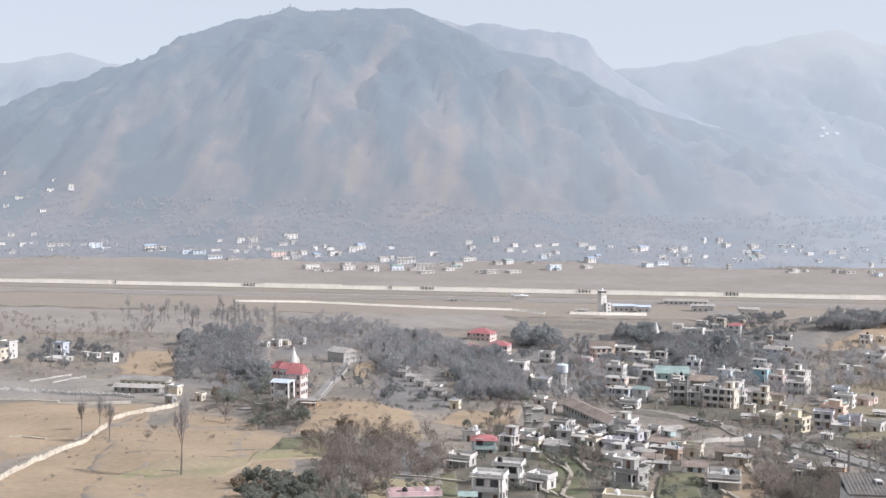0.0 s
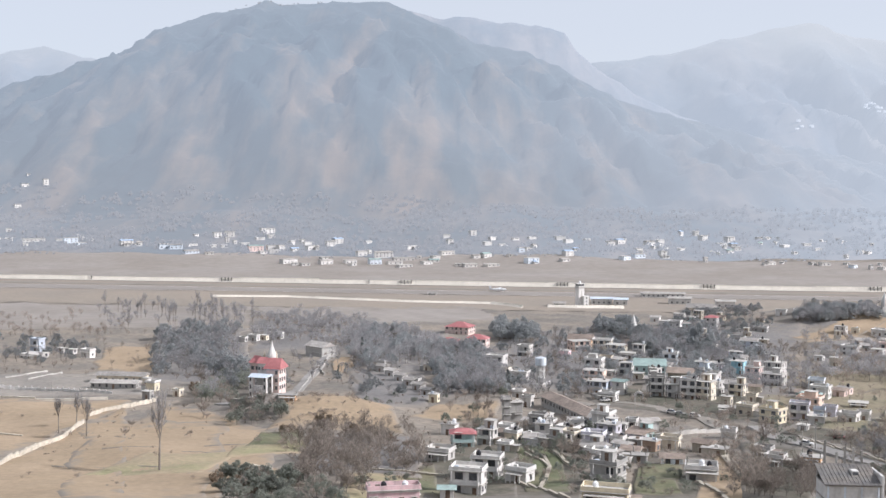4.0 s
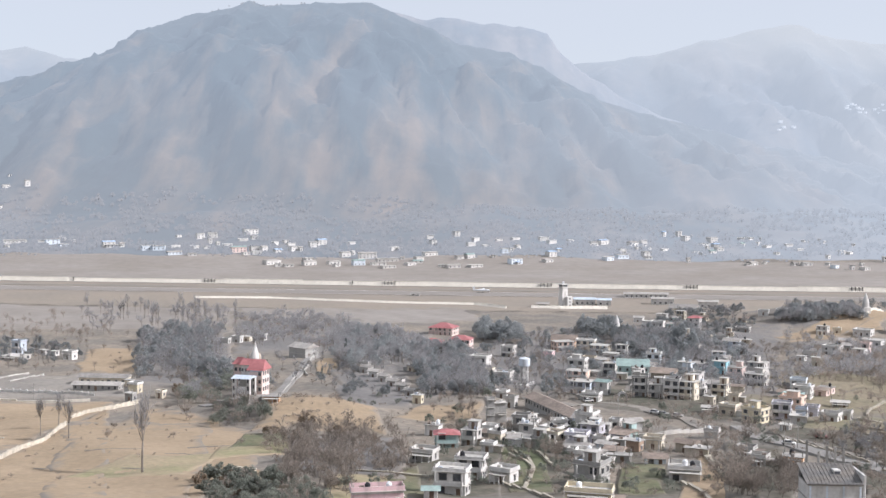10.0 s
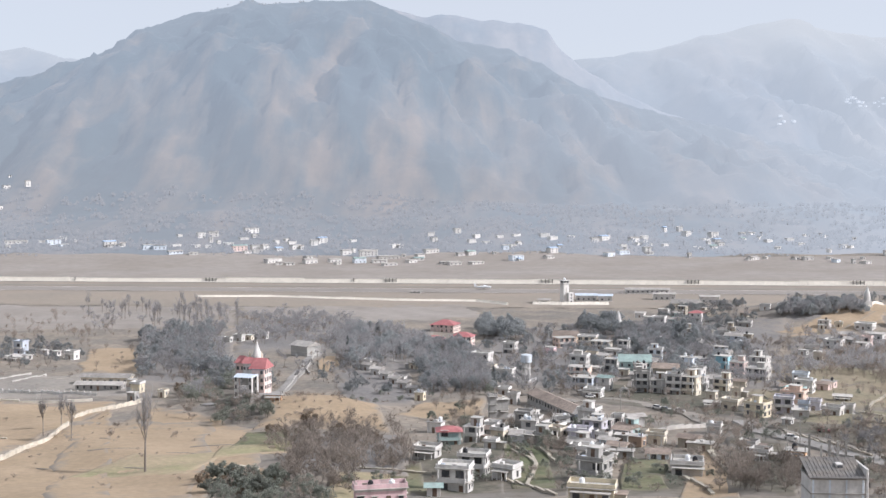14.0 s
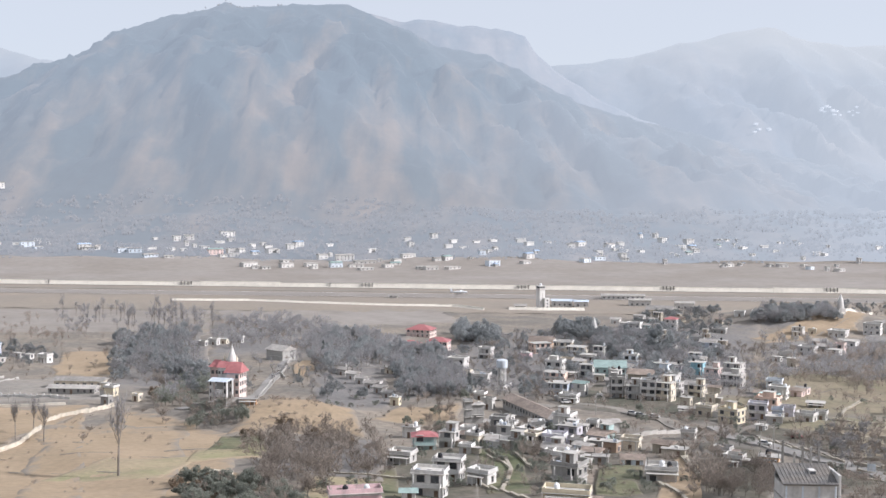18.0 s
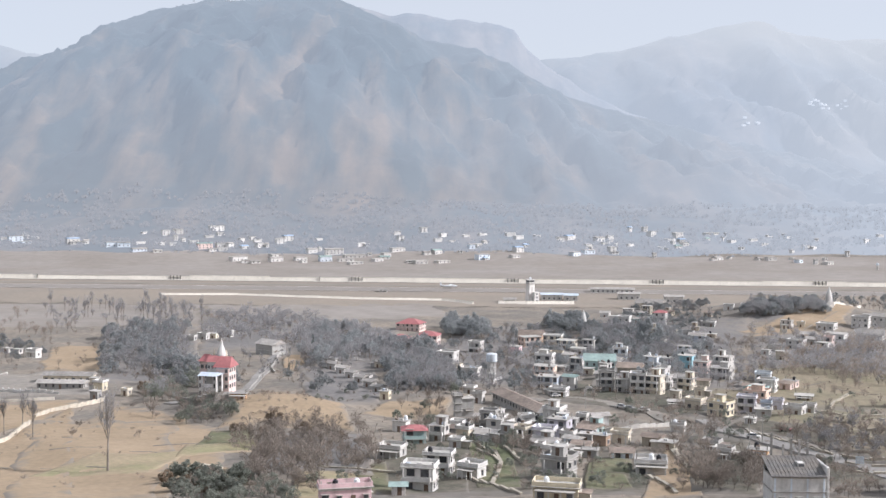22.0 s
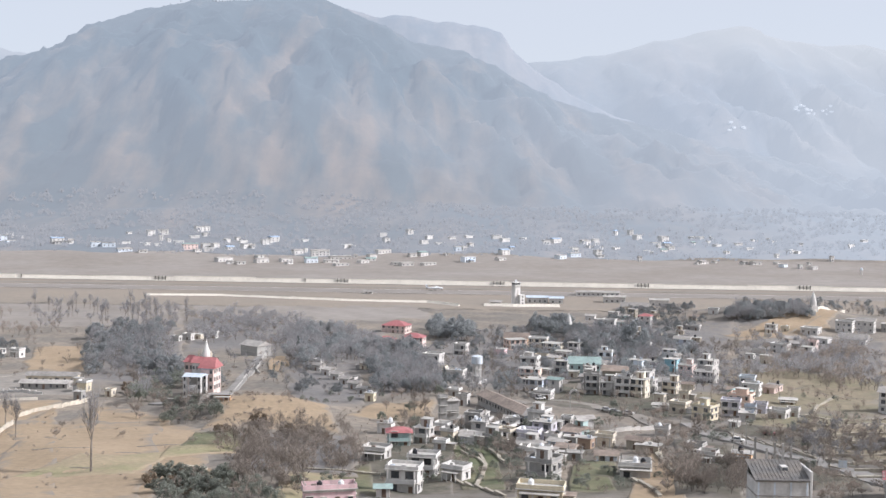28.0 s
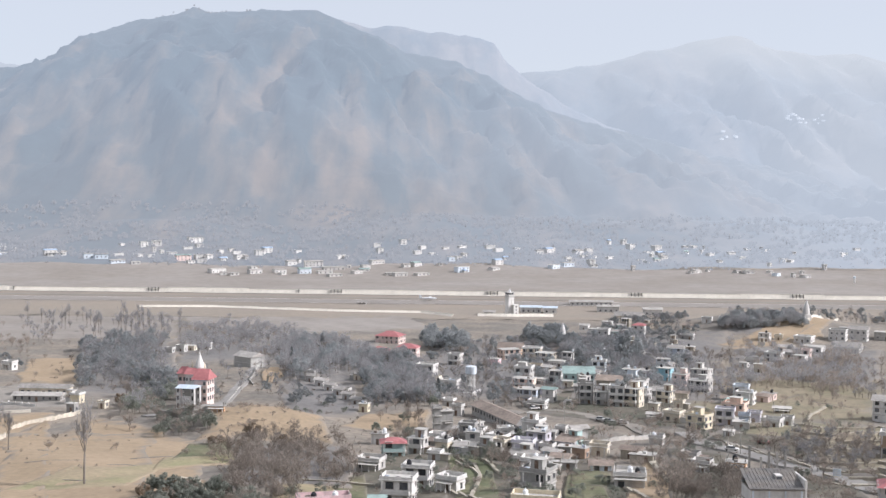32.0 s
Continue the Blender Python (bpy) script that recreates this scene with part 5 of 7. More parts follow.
house(61.6, 333.8, 5.1, 4.3, 1, -22, "cream", extras="b", storey=3.23)
house(70.3, 330.3, 5.2, 4.4, 1, -32, "stone", roof="rust")
house(83.1, 301.1, 4.5, 3.8, 1, -30, "off-white", storey=2.62)
house(84.4, 318.5, 4.5, 3.8, 1, -32, "grey", storey=2.30)
house(91.4, 298.4, 5.0, 4.2, 1, -22, "orange", extras="k", label="orange house beside the road with a flat roof", storey=3.46)
house(71.8, 317.3, 4.4, 3.8, 1, -27, "stone", storey=2.61)
house(83.3, 354.8, 4.1, 3.5, 1, -22, "off-white", extras="t", storey=2.30)
house(39.3, 285.6, 4.2, 3.5, 1, 10, "cream", storey=2.30)
house(1.2, 334.0, 6.6, 5.6, 2, 2, "teal", roof="red", extras="b", label="teal two-storey house with balcony under a red roof", storey=2.30)
house(-2.8, 361.5, 4.6, 3.9, 1, -20, "white", extras="t", storey=3.60)
house(-4.8, 307.2, 6.3, 5.3, 1, -20, "off-white", extras="p")
house(8.6, 336.5, 4.7, 4.0, 2, -24, "off-white", extras="bs", storey=2.44)
house(13.1, 323.8, 3.5, 3.0, 1, -22, "white", storey=2.51)
house(16.1, 340.0, 4.1, 3.5, 1, -27, "cream", extras="k", storey=3.60)
house(21.6, 343.9, 3.9, 3.3, 1, -22, "off-white", storey=3.33)
house(25.0, 333.3, 3.0, 3.0, 1, -32, "grey", storey=3.23)
house(28.4, 332.7, 4.3, 3.6, 1, -27, "grey", extras="s", storey=3.60)
house(33.0, 338.4, 5.0, 4.2, 2, -38, "cream", extras="p", storey=2.30)
house(19.3, 395.3, 4.4, 3.6, 2, 12, "grey", extras="n", label="grey unpainted house with blank side wall", storey=3.3)
house(16.2, 392.5, 2.4, 2.6, 3, 8, "grey", extras="n", label="slim dark unplastered stair tower", storey=2.6)
house(25.8, 431.8, 3.8, 3.2, 1, -27, "off-white", extras="p", storey=3.56)
house(23.6, 454.9, 4.4, 3.8, 1, -22, "white", storey=2.65)
house(23.5, 373.6, 3.9, 3.3, 1, -32, "off-white", roof="tin", storey=3.26)
house(28.5, 371.6, 5.1, 4.4, 1, -24, "off-white", extras="t")
house(29.8, 400.6, 5.3, 4.5, 1, -22, "white", storey=2.30)
house(33.0, 365.3, 4.9, 4.2, 1, -24, "cream", storey=2.48)
house(38.3, 378.8, 5.3, 4.5, 1, 0, "off-white", extras="t", storey=2.30)
house(39.6, 336.7, 6.1, 5.2, 2, -20, "lilac", extras="bt", storey=2.30)
house(45.3, 353.6, 3.7, 3.1, 1, -32, "cream")
house(46.4, 335.1, 3.8, 3.2, 1, -27, "off-white", extras="k", storey=3.25)
house(50.1, 353.4, 3.0, 3.0, 2, -22, "white", storey=2.57)
house(54.2, 359.7, 3.0, 3.0, 2, -24, "off-white", storey=2.62)
house(52.0, 336.4, 3.7, 3.1, 1, -22, "grey")
house(61.3, 371.3, 5.4, 4.1, 1, 14, "white", roof="tin", label="white shed with a grey sheet roof", storey=3.41)
house(36.8, 319.8, 3.1, 3.0, 1, -22, "off-white", storey=2.33)
house(36.6, 345.4, 3.0, 3.0, 1, -27, "blue")
house(47.6, 380.4, 7.4, 6.3, 1, -28, "blue", roof="tin", label="pale blue school wing with a grey sheet roof", storey=3.60)
house(80.6, 470.5, 6.2, 6.6, 3, -10, "grey", extras="bp", label="grey three-storey house with railed balconies", storey=2.75)
house(86.6, 467.0, 5.8, 6.2, 2, -14, "off-white", extras="bs", label="off-white house with a stair room on its terrace", storey=2.9)
house(92.4, 463.5, 6.2, 6.6, 3, -18, "white", extras="bk", label="white three-storey house with deep balconies", storey=2.7)
house(98.6, 462.0, 7.0, 6.5, 3, -30, "cream", extras="bs", storey=2.7)
house(106.0, 479.1, 6.4, 5.4, 2, -36, "white", extras="s")
house(112.5, 507.5, 4.2, 3.5, 2, -32, "off-white", extras="b")
house(102.6, 442.1, 4.0, 3.4, 1, -30, "cream", storey=3.43)
house(114.2, 472.4, 6.3, 5.4, 2, -32, "cream", extras="s", storey=2.40)
house(115.7, 455.2, 3.7, 3.2, 1, -32, "cream")
house(103.5, 414.3, 6.1, 5.2, 1, -36, "cream", extras="p", storey=3.60)
house(108.4, 398.1, 7.2, 6.1, 2, -44, "yellow", extras="p", label="yellow cube-shaped house with flat roof", storey=2.30)
house(98.1, 421.2, 5.9, 5.0, 1, -17, "off-white", storey=2.30)
house(80.4, 481.5, 3.8, 3.2, 1, -22, "white", storey=3.27)
house(101.1, 526.6, 10.5, 8.9, 1, -18, "stone", roof="rust", storey=3.56)
house(132.5, 548.5, 6.6, 5.6, 2, -30, "turquoise", extras="k", label="bright turquoise two-storey house", storey=3.19)
house(143.1, 597.7, 6.5, 5.5, 2, -22, "blue", storey=2.32)
house(138.6, 508.0, 8.9, 7.5, 2, -32, "off-white", extras="b")
house(150.0, 547.4, 8.1, 6.9, 2, -36, "off-white", extras="s")
house(119.9, 406.0, 6.3, 5.4, 2, -22, "lilac", storey=2.55)
house(132.7, 436.3, 8.3, 7.0, 2, -32, "peach", extras="p", storey=2.31)
house(146.1, 466.7, 7.3, 6.2, 2, -30, "white", extras="bt", storey=2.30)
house(124.7, 399.1, 3.4, 3.0, 1, -22, "blue", storey=3.60)
house(133.8, 416.0, 4.4, 3.8, 1, -26, "lilac", extras="p", storey=3.60)
house(131.7, 389.7, 6.0, 5.1, 1, -36, "off-white", extras="p", storey=2.63)
house(139.2, 396.8, 3.9, 3.3, 1, -30, "off-white")
house(153.2, 443.1, 6.6, 5.6, 1, -20, "cream", storey=2.30)
house(109.9, 367.9, 3.0, 3.0, 1, -32, "white", storey=2.30)
house(68.6, 653.2, 12.9, 10.9, 2, -14, "orange", roof="rust", label="orange school building with a brown sheet roof", storey=2.52)
house(66.2, 638.0, 10.5, 8.0, 2, 18, "peach", extras="b", label="peach school block with open galleries")
house(79.5, 640.0, 10.0, 8.0, 2, -16, "cream", extras="b", label="cream school block with open galleries", storey=2.7)
house(55.8, 611.3, 5.7, 4.9, 1, -22, "pink", storey=3.26)
house(84.7, 623.1, 9.9, 8.5, 2, -26, "cream", extras="b", storey=2.41)
house(88.0, 602.1, 7.5, 6.4, 1, -22, "off-white", storey=3.50)
house(64.6, 550.9, 8.1, 6.9, 2, -22, "off-white", extras="bp")
house(61.9, 527.1, 9.5, 8.1, 2, -20, "peach", storey=2.30)
house(70.1, 532.5, 5.6, 4.8, 1, -28, "white")
house(78.5, 540.4, 5.8, 5.0, 2, -24, "off-white", extras="b")
house(87.4, 529.8, 13.8, 11.7, 2, -8, "teal", roof="green", label="long teal two-storey building with green sheet roof", storey=3.19)
house(66.0, 472.9, 5.0, 4.3, 2, -28, "off-white", roof="green")
house(57.3, 473.5, 8.2, 7.0, 2, -20, "blue", extras="b")
house(80.6, 521.3, 5.3, 4.5, 1, -20, "cream")
house(18.2, 561.1, 8.7, 7.4, 2, -22, "white", extras="b")
house(34.6, 608.3, 6.6, 5.6, 2, -24, "off-white", extras="b")
house(27.4, 522.1, 7.9, 6.7, 1, -18, "off-white", storey=3.54)
house(20.9, 538.1, 5.5, 4.7, 1, -20, "cream", storey=2.61)
house(-5.7, 648.1, 9.8, 8.3, 1, -12, "rose", roof="red", label="house under a broad red hip roof among trees", storey=3.60)
house(10.1, 643.4, 11.6, 9.9, 2, -14, "rose", roof="red", extras="b", label="peach house with red hip roof among trees")
house(0.4, 719.5, 15.2, 12.9, 2, -20, "rose", roof="red", storey=2.43)
house(138.7, 744.9, 8.0, 6.8, 2, -24, "white", storey=3.25, simple=True)
house(137.2, 773.6, 6.0, 5.1, 1, -24, "white", storey=3.60, simple=True)
house(162.1, 744.2, 7.7, 6.6, 3, -24, "white", roof="red", simple=True)
house(157.5, 761.8, 5.9, 5.0, 1, -24, "cream", storey=3.60, simple=True)
house(141.6, 715.0, 6.6, 5.6, 1, -24, "white", storey=3.47, simple=True)
house(159.5, 699.5, 7.0, 6.0, 1, -24, "cream", roof="tin", storey=3.60, simple=True)
house(137.6, 811.5, 6.3, 5.3, 1, -24, "white", roof="tin", storey=3.60, simple=True)
house(157.0, 826.0, 7.6, 6.5, 1, -24, "white", storey=3.60, simple=True)
house(187.8, 900.3, 20.7, 14.0, 1, -24, "cream", roof="tin", storey=3.47, simple=True)
house(163.8, 678.8, 7.3, 6.2, 1, -24, "grey", storey=3.60, simple=True)
house(163.3, 651.6, 8.5, 7.2, 2, -24, "blue", roof="tin", storey=2.52, simple=True)
house(161.8, 623.5, 6.2, 5.3, 1, -24, "white", simple=True)
house(216.9, 781.1, 6.6, 5.6, 1, -24, "white", simple=True)
house(227.5, 776.8, 6.0, 5.1, 1, -24, "white", simple=True)
house(191.7, 736.6, 8.5, 7.2, 1, -24, "grey", simple=True)
house(212.0, 627.1, 8.8, 7.5, 2, -36, "white", storey=2.43, simple=True)
house(227.1, 644.7, 6.7, 5.7, 1, -36, "grey", roof="tin", storey=3.60, simple=True)
house(219.7, 607.1, 6.1, 5.2, 2, -36, "white", simple=True)
house(235.6, 675.7, 7.5, 6.4, 1, -36, "blue", roof="tin", simple=True)
house(261.1, 716.0, 10.6, 9.0, 1, -36, "white", storey=3.46, simple=True)
house(185.8, 597.0, 4.4, 3.8, 1, -36, "white", simple=True)
house(188.9, 581.3, 4.7, 4.0, 2, -36, "cream", storey=2.30, simple=True)
house(216.5, 657.9, 7.3, 6.2, 1, -36, "grey", roof="tin", storey=2.55, simple=True)
house(252.4, 677.3, 12.0, 10.2, 1, -36, "white", storey=3.60, simple=True)
house(286.6, 725.9, 10.3, 8.7, 2, -32, "white", storey=3.16, simple=True)
house(302.8, 732.3, 10.9, 9.3, 2, -32, "white", roof="tin", storey=3.54, simple=True)
house(302.3, 752.7, 7.3, 6.2, 1, -32, "white", storey=3.60, simple=True)
house(320.4, 736.5, 9.6, 8.2, 2, -32, "grey", storey=2.49, simple=True)
house(273.6, 677.7, 15.1, 12.8, 1, -32, "off-white", roof="tin", storey=3.60, simple=True)
house(183.2, 415.7, 9.2, 7.9, 3, -32, "white", roof="tin", storey=2.53)
house(143.5, 320.6, 6.9, 5.8, 2, -28, "brown", extras="p", storey=3.24)
house(112.1, 246.4, 8.7, 7.4, 2, -22, "off-white", roof="red", storey=2.30)
house(-225.2, 611.9, 5.8, 4.9, 2, -20, "blue", storey=3.27, simple=True)
house(-216.2, 582.6, 11.0, 9.3, 1, -20, "white", storey=2.53, simple=True)
house(-190.2, 587.1, 5.6, 4.7, 1, -20, "white", storey=3.60, simple=True)
house(-202.3, 599.1, 3.8, 3.2, 1, -20, "white", storey=2.62, simple=True)
house(-209.9, 606.0, 3.8, 3.3, 1, -20, "white", storey=2.36, simple=True)
house(-246.2, 592.4, 7.0, 5.9, 3, -20, "white", simple=True)
house(-249.2, 587.7, 8.3, 7.1, 2, -20, "cream", storey=3.41, simple=True)
house(-124.9, 467.2, 4.4, 3.8, 1, -20, "yellow", storey=3.60, simple=True)
house(-132.8, 487.7, 3.1, 3.0, 1, -20, "cream", simple=True)
house(-111.5, 454.5, 3.0, 3.0, 1, -20, "cream", storey=2.30, simple=True)
house(-121.3, 446.8, 3.5, 3.0, 1, -20, "grey", storey=3.47, simple=True)
house(-146.9, 500.0, 21.1, 6.4, 1, -5, "cream", roof="tin", label="long low shed with pale sheet roof in the compound", storey=3.2)
house(-143.0, 477.0, 19.5, 5.6, 1, -5, "grey", roof="tin", label="long low grey shed in the compound", storey=2.6)
house(-71.7, 593.8, 12.2, 9.6, 2, -40, "grey", roof="tin", extras="n", label="grey hall with a pale sheet roof beside the road", storey=3.0)
house(-60.0, 402.9, 5.8, 3.0, 1, -3, "orange", label="row of small shops with cream fronts", storey=2.30)
house(-9.4, 436.2, 3.5, 3.0, 1, -18, "yellow", storey=3.18)
house(-18.5, 494.6, 3.1, 3.0, 1, -22, "off-white", storey=2.40)
house(-36.8, 550.7, 3.4, 3.0, 1, -22, "white", storey=3.21)
house(-14.7, 544.5, 3.7, 3.1, 1, -32, "cream", storey=3.17)
house(-123.9, 657.7, 4.2, 3.6, 1, -18, "off-white", storey=2.56, simple=True)
house(-119.0, 666.5, 5.3, 4.5, 1, -18, "off-white", storey=3.24, simple=True)
house(-106.4, 677.9, 4.3, 3.7, 1, -18, "off-white", storey=3.29, simple=True)
house(-114.1, 672.6, 4.3, 3.7, 1, -18, "cream", storey=3.27, simple=True)
house(-35.9, 540.1, 5.0, 4.3, 1, -34, "off-white", roof="tin", storey=3.40, simple=True)
house(-30.9, 526.8, 4.9, 4.2, 1, -34, "off-white", roof="tin", storey=3.32, simple=True)
house(-25.9, 509.5, 4.7, 4.0, 1, -34, "off-white", roof="tin", storey=3.21, simple=True)
house(-21.2, 494.0, 4.6, 3.9, 1, -34, "off-white", roof="tin", simple=True)
house(-16.9, 480.5, 4.5, 3.8, 1, -34, "off-white", roof="tin", simple=True)
house(-12.7, 465.4, 4.3, 3.7, 1, -34, "off-white", roof="tin", simple=True)

# ---- the long school shed ----
house(43.5, 407.3, 57.2, 7.6, 1, -72, "grey", roof="rust", label="long grey school building with a rusty sheet roof", storey=3.0)

# ---- smaller houses and sheds between ----
house(33.9, 356.7, 5.7, 5.0, 1, -36, "white", extras="k")
house(48.3, 321.1, 4.6, 4.4, 1, -24, "off-white", roof="rust", extras="b")
house(26.0, 350.7, 4.7, 3.5, 2, -18, "off-white", extras="t")
house(46.9, 372.3, 5.9, 5.7, 2, -30, "white", extras="s")
house(45.4, 347.0, 6.2, 4.8, 2, -30, "lilac")
house(54.1, 348.5, 4.7, 4.5, 1, -30, "lilac", roof="rust")
house(41.2, 361.0, 6.3, 4.8, 1, -36, "rose", extras="k")
house(16.4, 371.3, 5.1, 3.8, 1, -24, "grey", roof="rust")
house(56.5, 354.9, 5.9, 5.0, 1, -42, "teal", roof="rust", extras="s")
house(14.0, 352.4, 5.8, 4.1, 1, -24, "off-white", roof="rust", extras="b")
house(15.2, 365.2, 4.3, 4.2, 1, -24, "lilac")
house(48.0, 360.8, 4.8, 3.4, 1, -30, "paleblue", roof="tin", extras="s")
house(42.2, 318.4, 5.1, 3.8, 1, -42, "off-white", roof="tin", extras="p")
house(47.2, 330.3, 4.4, 3.6, 1, -42, "paleblue", roof="tin", extras="t")
house(87.7, 516.4, 4.7, 3.8, 2, -42, "off-white", extras="k")
house(80.4, 579.9, 5.1, 4.9, 1, -36, "stone", roof="tin")
house(74.3, 584.0, 6.1, 4.4, 1, -24, "sand", extras="b")
house(92.7, 549.5, 5.3, 5.2, 1, -36, "off-white", roof="tin", extras="t")
house(95.7, 614.0, 6.3, 5.1, 2, -24, "white", extras="t")
house(84.5, 506.4, 4.4, 4.4, 1, -24, "grey", roof="tin")
house(67.3, 500.2, 5.9, 5.6, 1, -42, "lilac", roof="rust")
house(117.6, 494.1, 6.9, 6.9, 1, -36, "grey", roof="tin", extras="k")
house(117.2, 530.7, 4.9, 4.7, 1, -24, "paleblue")
house(123.0, 721.5, 4.3, 3.5, 1, -24, "grey", extras="b")
house(143.8, 681.4, 6.8, 5.5, 2, -18, "stone", extras="s")
house(200.4, 769.3, 5.5, 5.0, 1, -42, "stone", roof="rust", extras="k")
house(135.5, 728.2, 4.4, 3.2, 1, -30, "grey", extras="t")
house(177.6, 714.1, 4.6, 3.4, 1, -24, "sand", extras="s")
house(119.4, 656.1, 6.2, 5.4, 1, -18, "lilac", extras="b")
house(113.8, 668.7, 5.8, 4.1, 1, -42, "white", roof="rust", extras="k")
house(123.4, 737.5, 5.4, 4.6, 1, -36, "lilac", roof="rust", extras="b")
house(178.0, 789.5, 6.2, 4.9, 1, -42, "stone", roof="rust", extras="s")
house(179.2, 680.7, 5.0, 4.1, 1, -30, "sand", extras="k")
house(165.9, 780.6, 4.8, 3.7, 1, -36, "paleblue", extras="k")
house(160.3, 798.1, 5.4, 4.8, 1, -36, "teal", roof="tin", extras="p")
house(129.6, 724.0, 6.1, 5.1, 1, -24, "paleblue")
house(152.0, 684.9, 5.4, 5.0, 1, -36, "grey", extras="b")
house(138.5, 454.7, 6.7, 5.2, 1, -42, "teal")
house(147.7, 477.3, 6.0, 5.7, 2, -24, "paleblue")
house(121.2, 390.9, 5.3, 3.8, 1, -18, "off-white")
house(138.9, 464.7, 5.9, 4.3, 1, -24, "teal", roof="rust", extras="k")
house(155.7, 471.8, 4.7, 4.6, 1, -36, "rose", roof="rust")
house(161.4, 484.2, 5.9, 4.9, 1, -36, "rose", extras="k")
house(238.4, 729.9, 4.2, 3.9, 1, -24, "off-white", extras="k")
house(231.8, 664.1, 4.3, 4.0, 1, -18, "paleblue", roof="rust", extras="k")
house(194.5, 611.0, 7.0, 5.3, 1, -18, "off-white", extras="p")
house(247.6, 724.9, 4.8, 3.4, 1, -24, "cream", extras="t")
house(238.3, 723.4, 6.7, 5.0, 2, -36, "white", extras="k")
house(226.2, 621.5, 6.1, 5.7, 1, -24, "grey", roof="tin")
house(232.5, 634.0, 4.8, 4.2, 2, -36, "rose", extras="p")
house(228.7, 700.6, 4.2, 3.1, 1, -18, "cream", extras="s")
house(38.5, 326.2, 6.5, 5.8, 1, -30, "grey", roof="tin", extras="s")
house(22.9, 338.5, 5.7, 5.2, 1, -24, "lilac", roof="tin", extras="k")
house(25.2, 366.1, 4.9, 4.7, 2, -18, "grey")
house(124.1, 483.7, 5.1, 3.7, 1, -24, "cream", roof="rust")
house(106.5, 582.2, 7.0, 5.1, 2, -18, "paleblue", extras="s")
house(126.3, 563.2, 6.9, 6.6, 1, -42, "lilac", extras="k")
house(136.5, 534.8, 6.8, 6.5, 2, -30, "rose")
house(113.0, 518.2, 6.4, 6.1, 1, -30, "cream", roof="rust", extras="k")
house(58.9, 454.0, 6.8, 5.4, 1, -24, "white")
house(100.0, 560.2, 6.7, 6.5, 1, -36, "white", roof="tin", extras="t")
house(56.6, 492.7, 6.9, 5.0, 1, -18, "off-white", roof="rust", extras="t")
house(143.2, 590.0, 6.4, 5.7, 1, -36, "off-white", roof="tin")
house(116.1, 549.3, 7.0, 5.3, 2, -36, "paleblue", extras="t")
house(144.4, 654.5, 4.6, 4.4, 1, -24, "sand", roof="rust", extras="k")
house(149.5, 761.1, 5.1, 5.1, 1, -18, "teal", roof="tin", extras="k")
house(143.2, 661.5, 4.9, 3.6, 1, -18, "off-white", extras="b")
house(135.8, 666.6, 4.5, 3.6, 1, -42, "off-white", roof="tin", extras="k")
house(154.5, 739.5, 6.3, 5.5, 1, -18, "off-white", roof="rust")
house(112.3, 603.8, 6.2, 5.3, 1, -36, "rose", extras="t")
house(166.8, 809.1, 6.3, 4.6, 2, -36, "stone", extras="b")
house(135.4, 620.2, 5.6, 4.8, 2, -24, "off-white", extras="p")

# ---- the town across the airfield ----
far_house(-567, 1530, 29.1, 3.9, "white")
far_house(-563, 1490, 6.3, 3.2, "white")
far_house(-511, 1510, 17.6, 6.5, "paleblue")
far_house(-487, 1480, 12.5, 3.1, "paleblue")
far_house(-426, 1470, 15.5, 6.5, "white")
far_house(-418, 1468, 18.6, 3.1, "white")
far_house(-409, 1470, 6.2, 4.4, "white")
far_house(-373, 1450, 12.3, 5.5, "paleblue")
far_house(-357, 1450, 15.3, 4.9, "paleblue")
far_house(-310, 1425, 10.6, 3.0, "white")
far_house(-333, 1427, 18.1, 2.8, "paleblue")
far_house(-328, 1557, 9.9, 6.5, "white")
far_house(-314, 1570, 13.3, 6.5, "white")
far_house(-307, 1520, 4.8, 6.4, "white")
far_house(-295, 1510, 4.8, 4.5, "white")
far_house(-268, 1603, 20.3, 6.5, "white")
far_house(-257, 1570, 10.0, 4.0, "white")
far_house(-260, 1466, 18.6, 6.5, "rose")
far_house(-241, 1475, 12.5, 5.6, "white")
far_house(-229, 1470, 8.1, 6.2, "white")
far_house(-248, 1450, 9.2, 3.1, "white")
far_house(-211, 1470, 9.3, 3.1, "white")
far_house(-211, 1550, 8.2, 3.9, "white")
far_house(-191, 1485, 15.7, 5.0, "white")
far_house(-183, 1481, 4.0, 4.4, "white")
far_house(-171, 1523, 12.9, 6.5, "white")
far_house(-164, 1547, 13.1, 6.5, "white")
far_house(-200, 1346, 19.9, 5.1, "white")
far_house(-189, 1322, 8.4, 3.4, "white")
far_house(-177, 1319, 10.0, 2.8, "white")
far_house(-156, 1339, 15.6, 4.5, "white")
far_house(-166, 1405, 8.9, 2.8, "white")
far_house(-129, 1354, 14.3, 4.0, "white")
far_house(-123, 1325, 7.0, 2.8, "white")
far_house(-114, 1450, 4.0, 4.9, "white")
far_house(-123, 1440, 12.2, 4.9, "white")
far_house(-94, 1421, 22.5, 6.5, "white")
far_house(-99, 1342, 14.2, 5.7, "paleblue")
far_house(-68, 1386, 26.4, 4.1, "off-white")
far_house(-76, 1345, 17.1, 3.4, "white")
far_house(-63, 1312, 16.7, 2.8, "white")
far_house(-58, 1480, 7.5, 3.1, "white")
far_house(-50, 1405, 4.8, 3.0, "white")
far_house(-39, 1343, 11.4, 3.4, "white")
far_house(-30, 1390, 10.0, 5.3, "white")
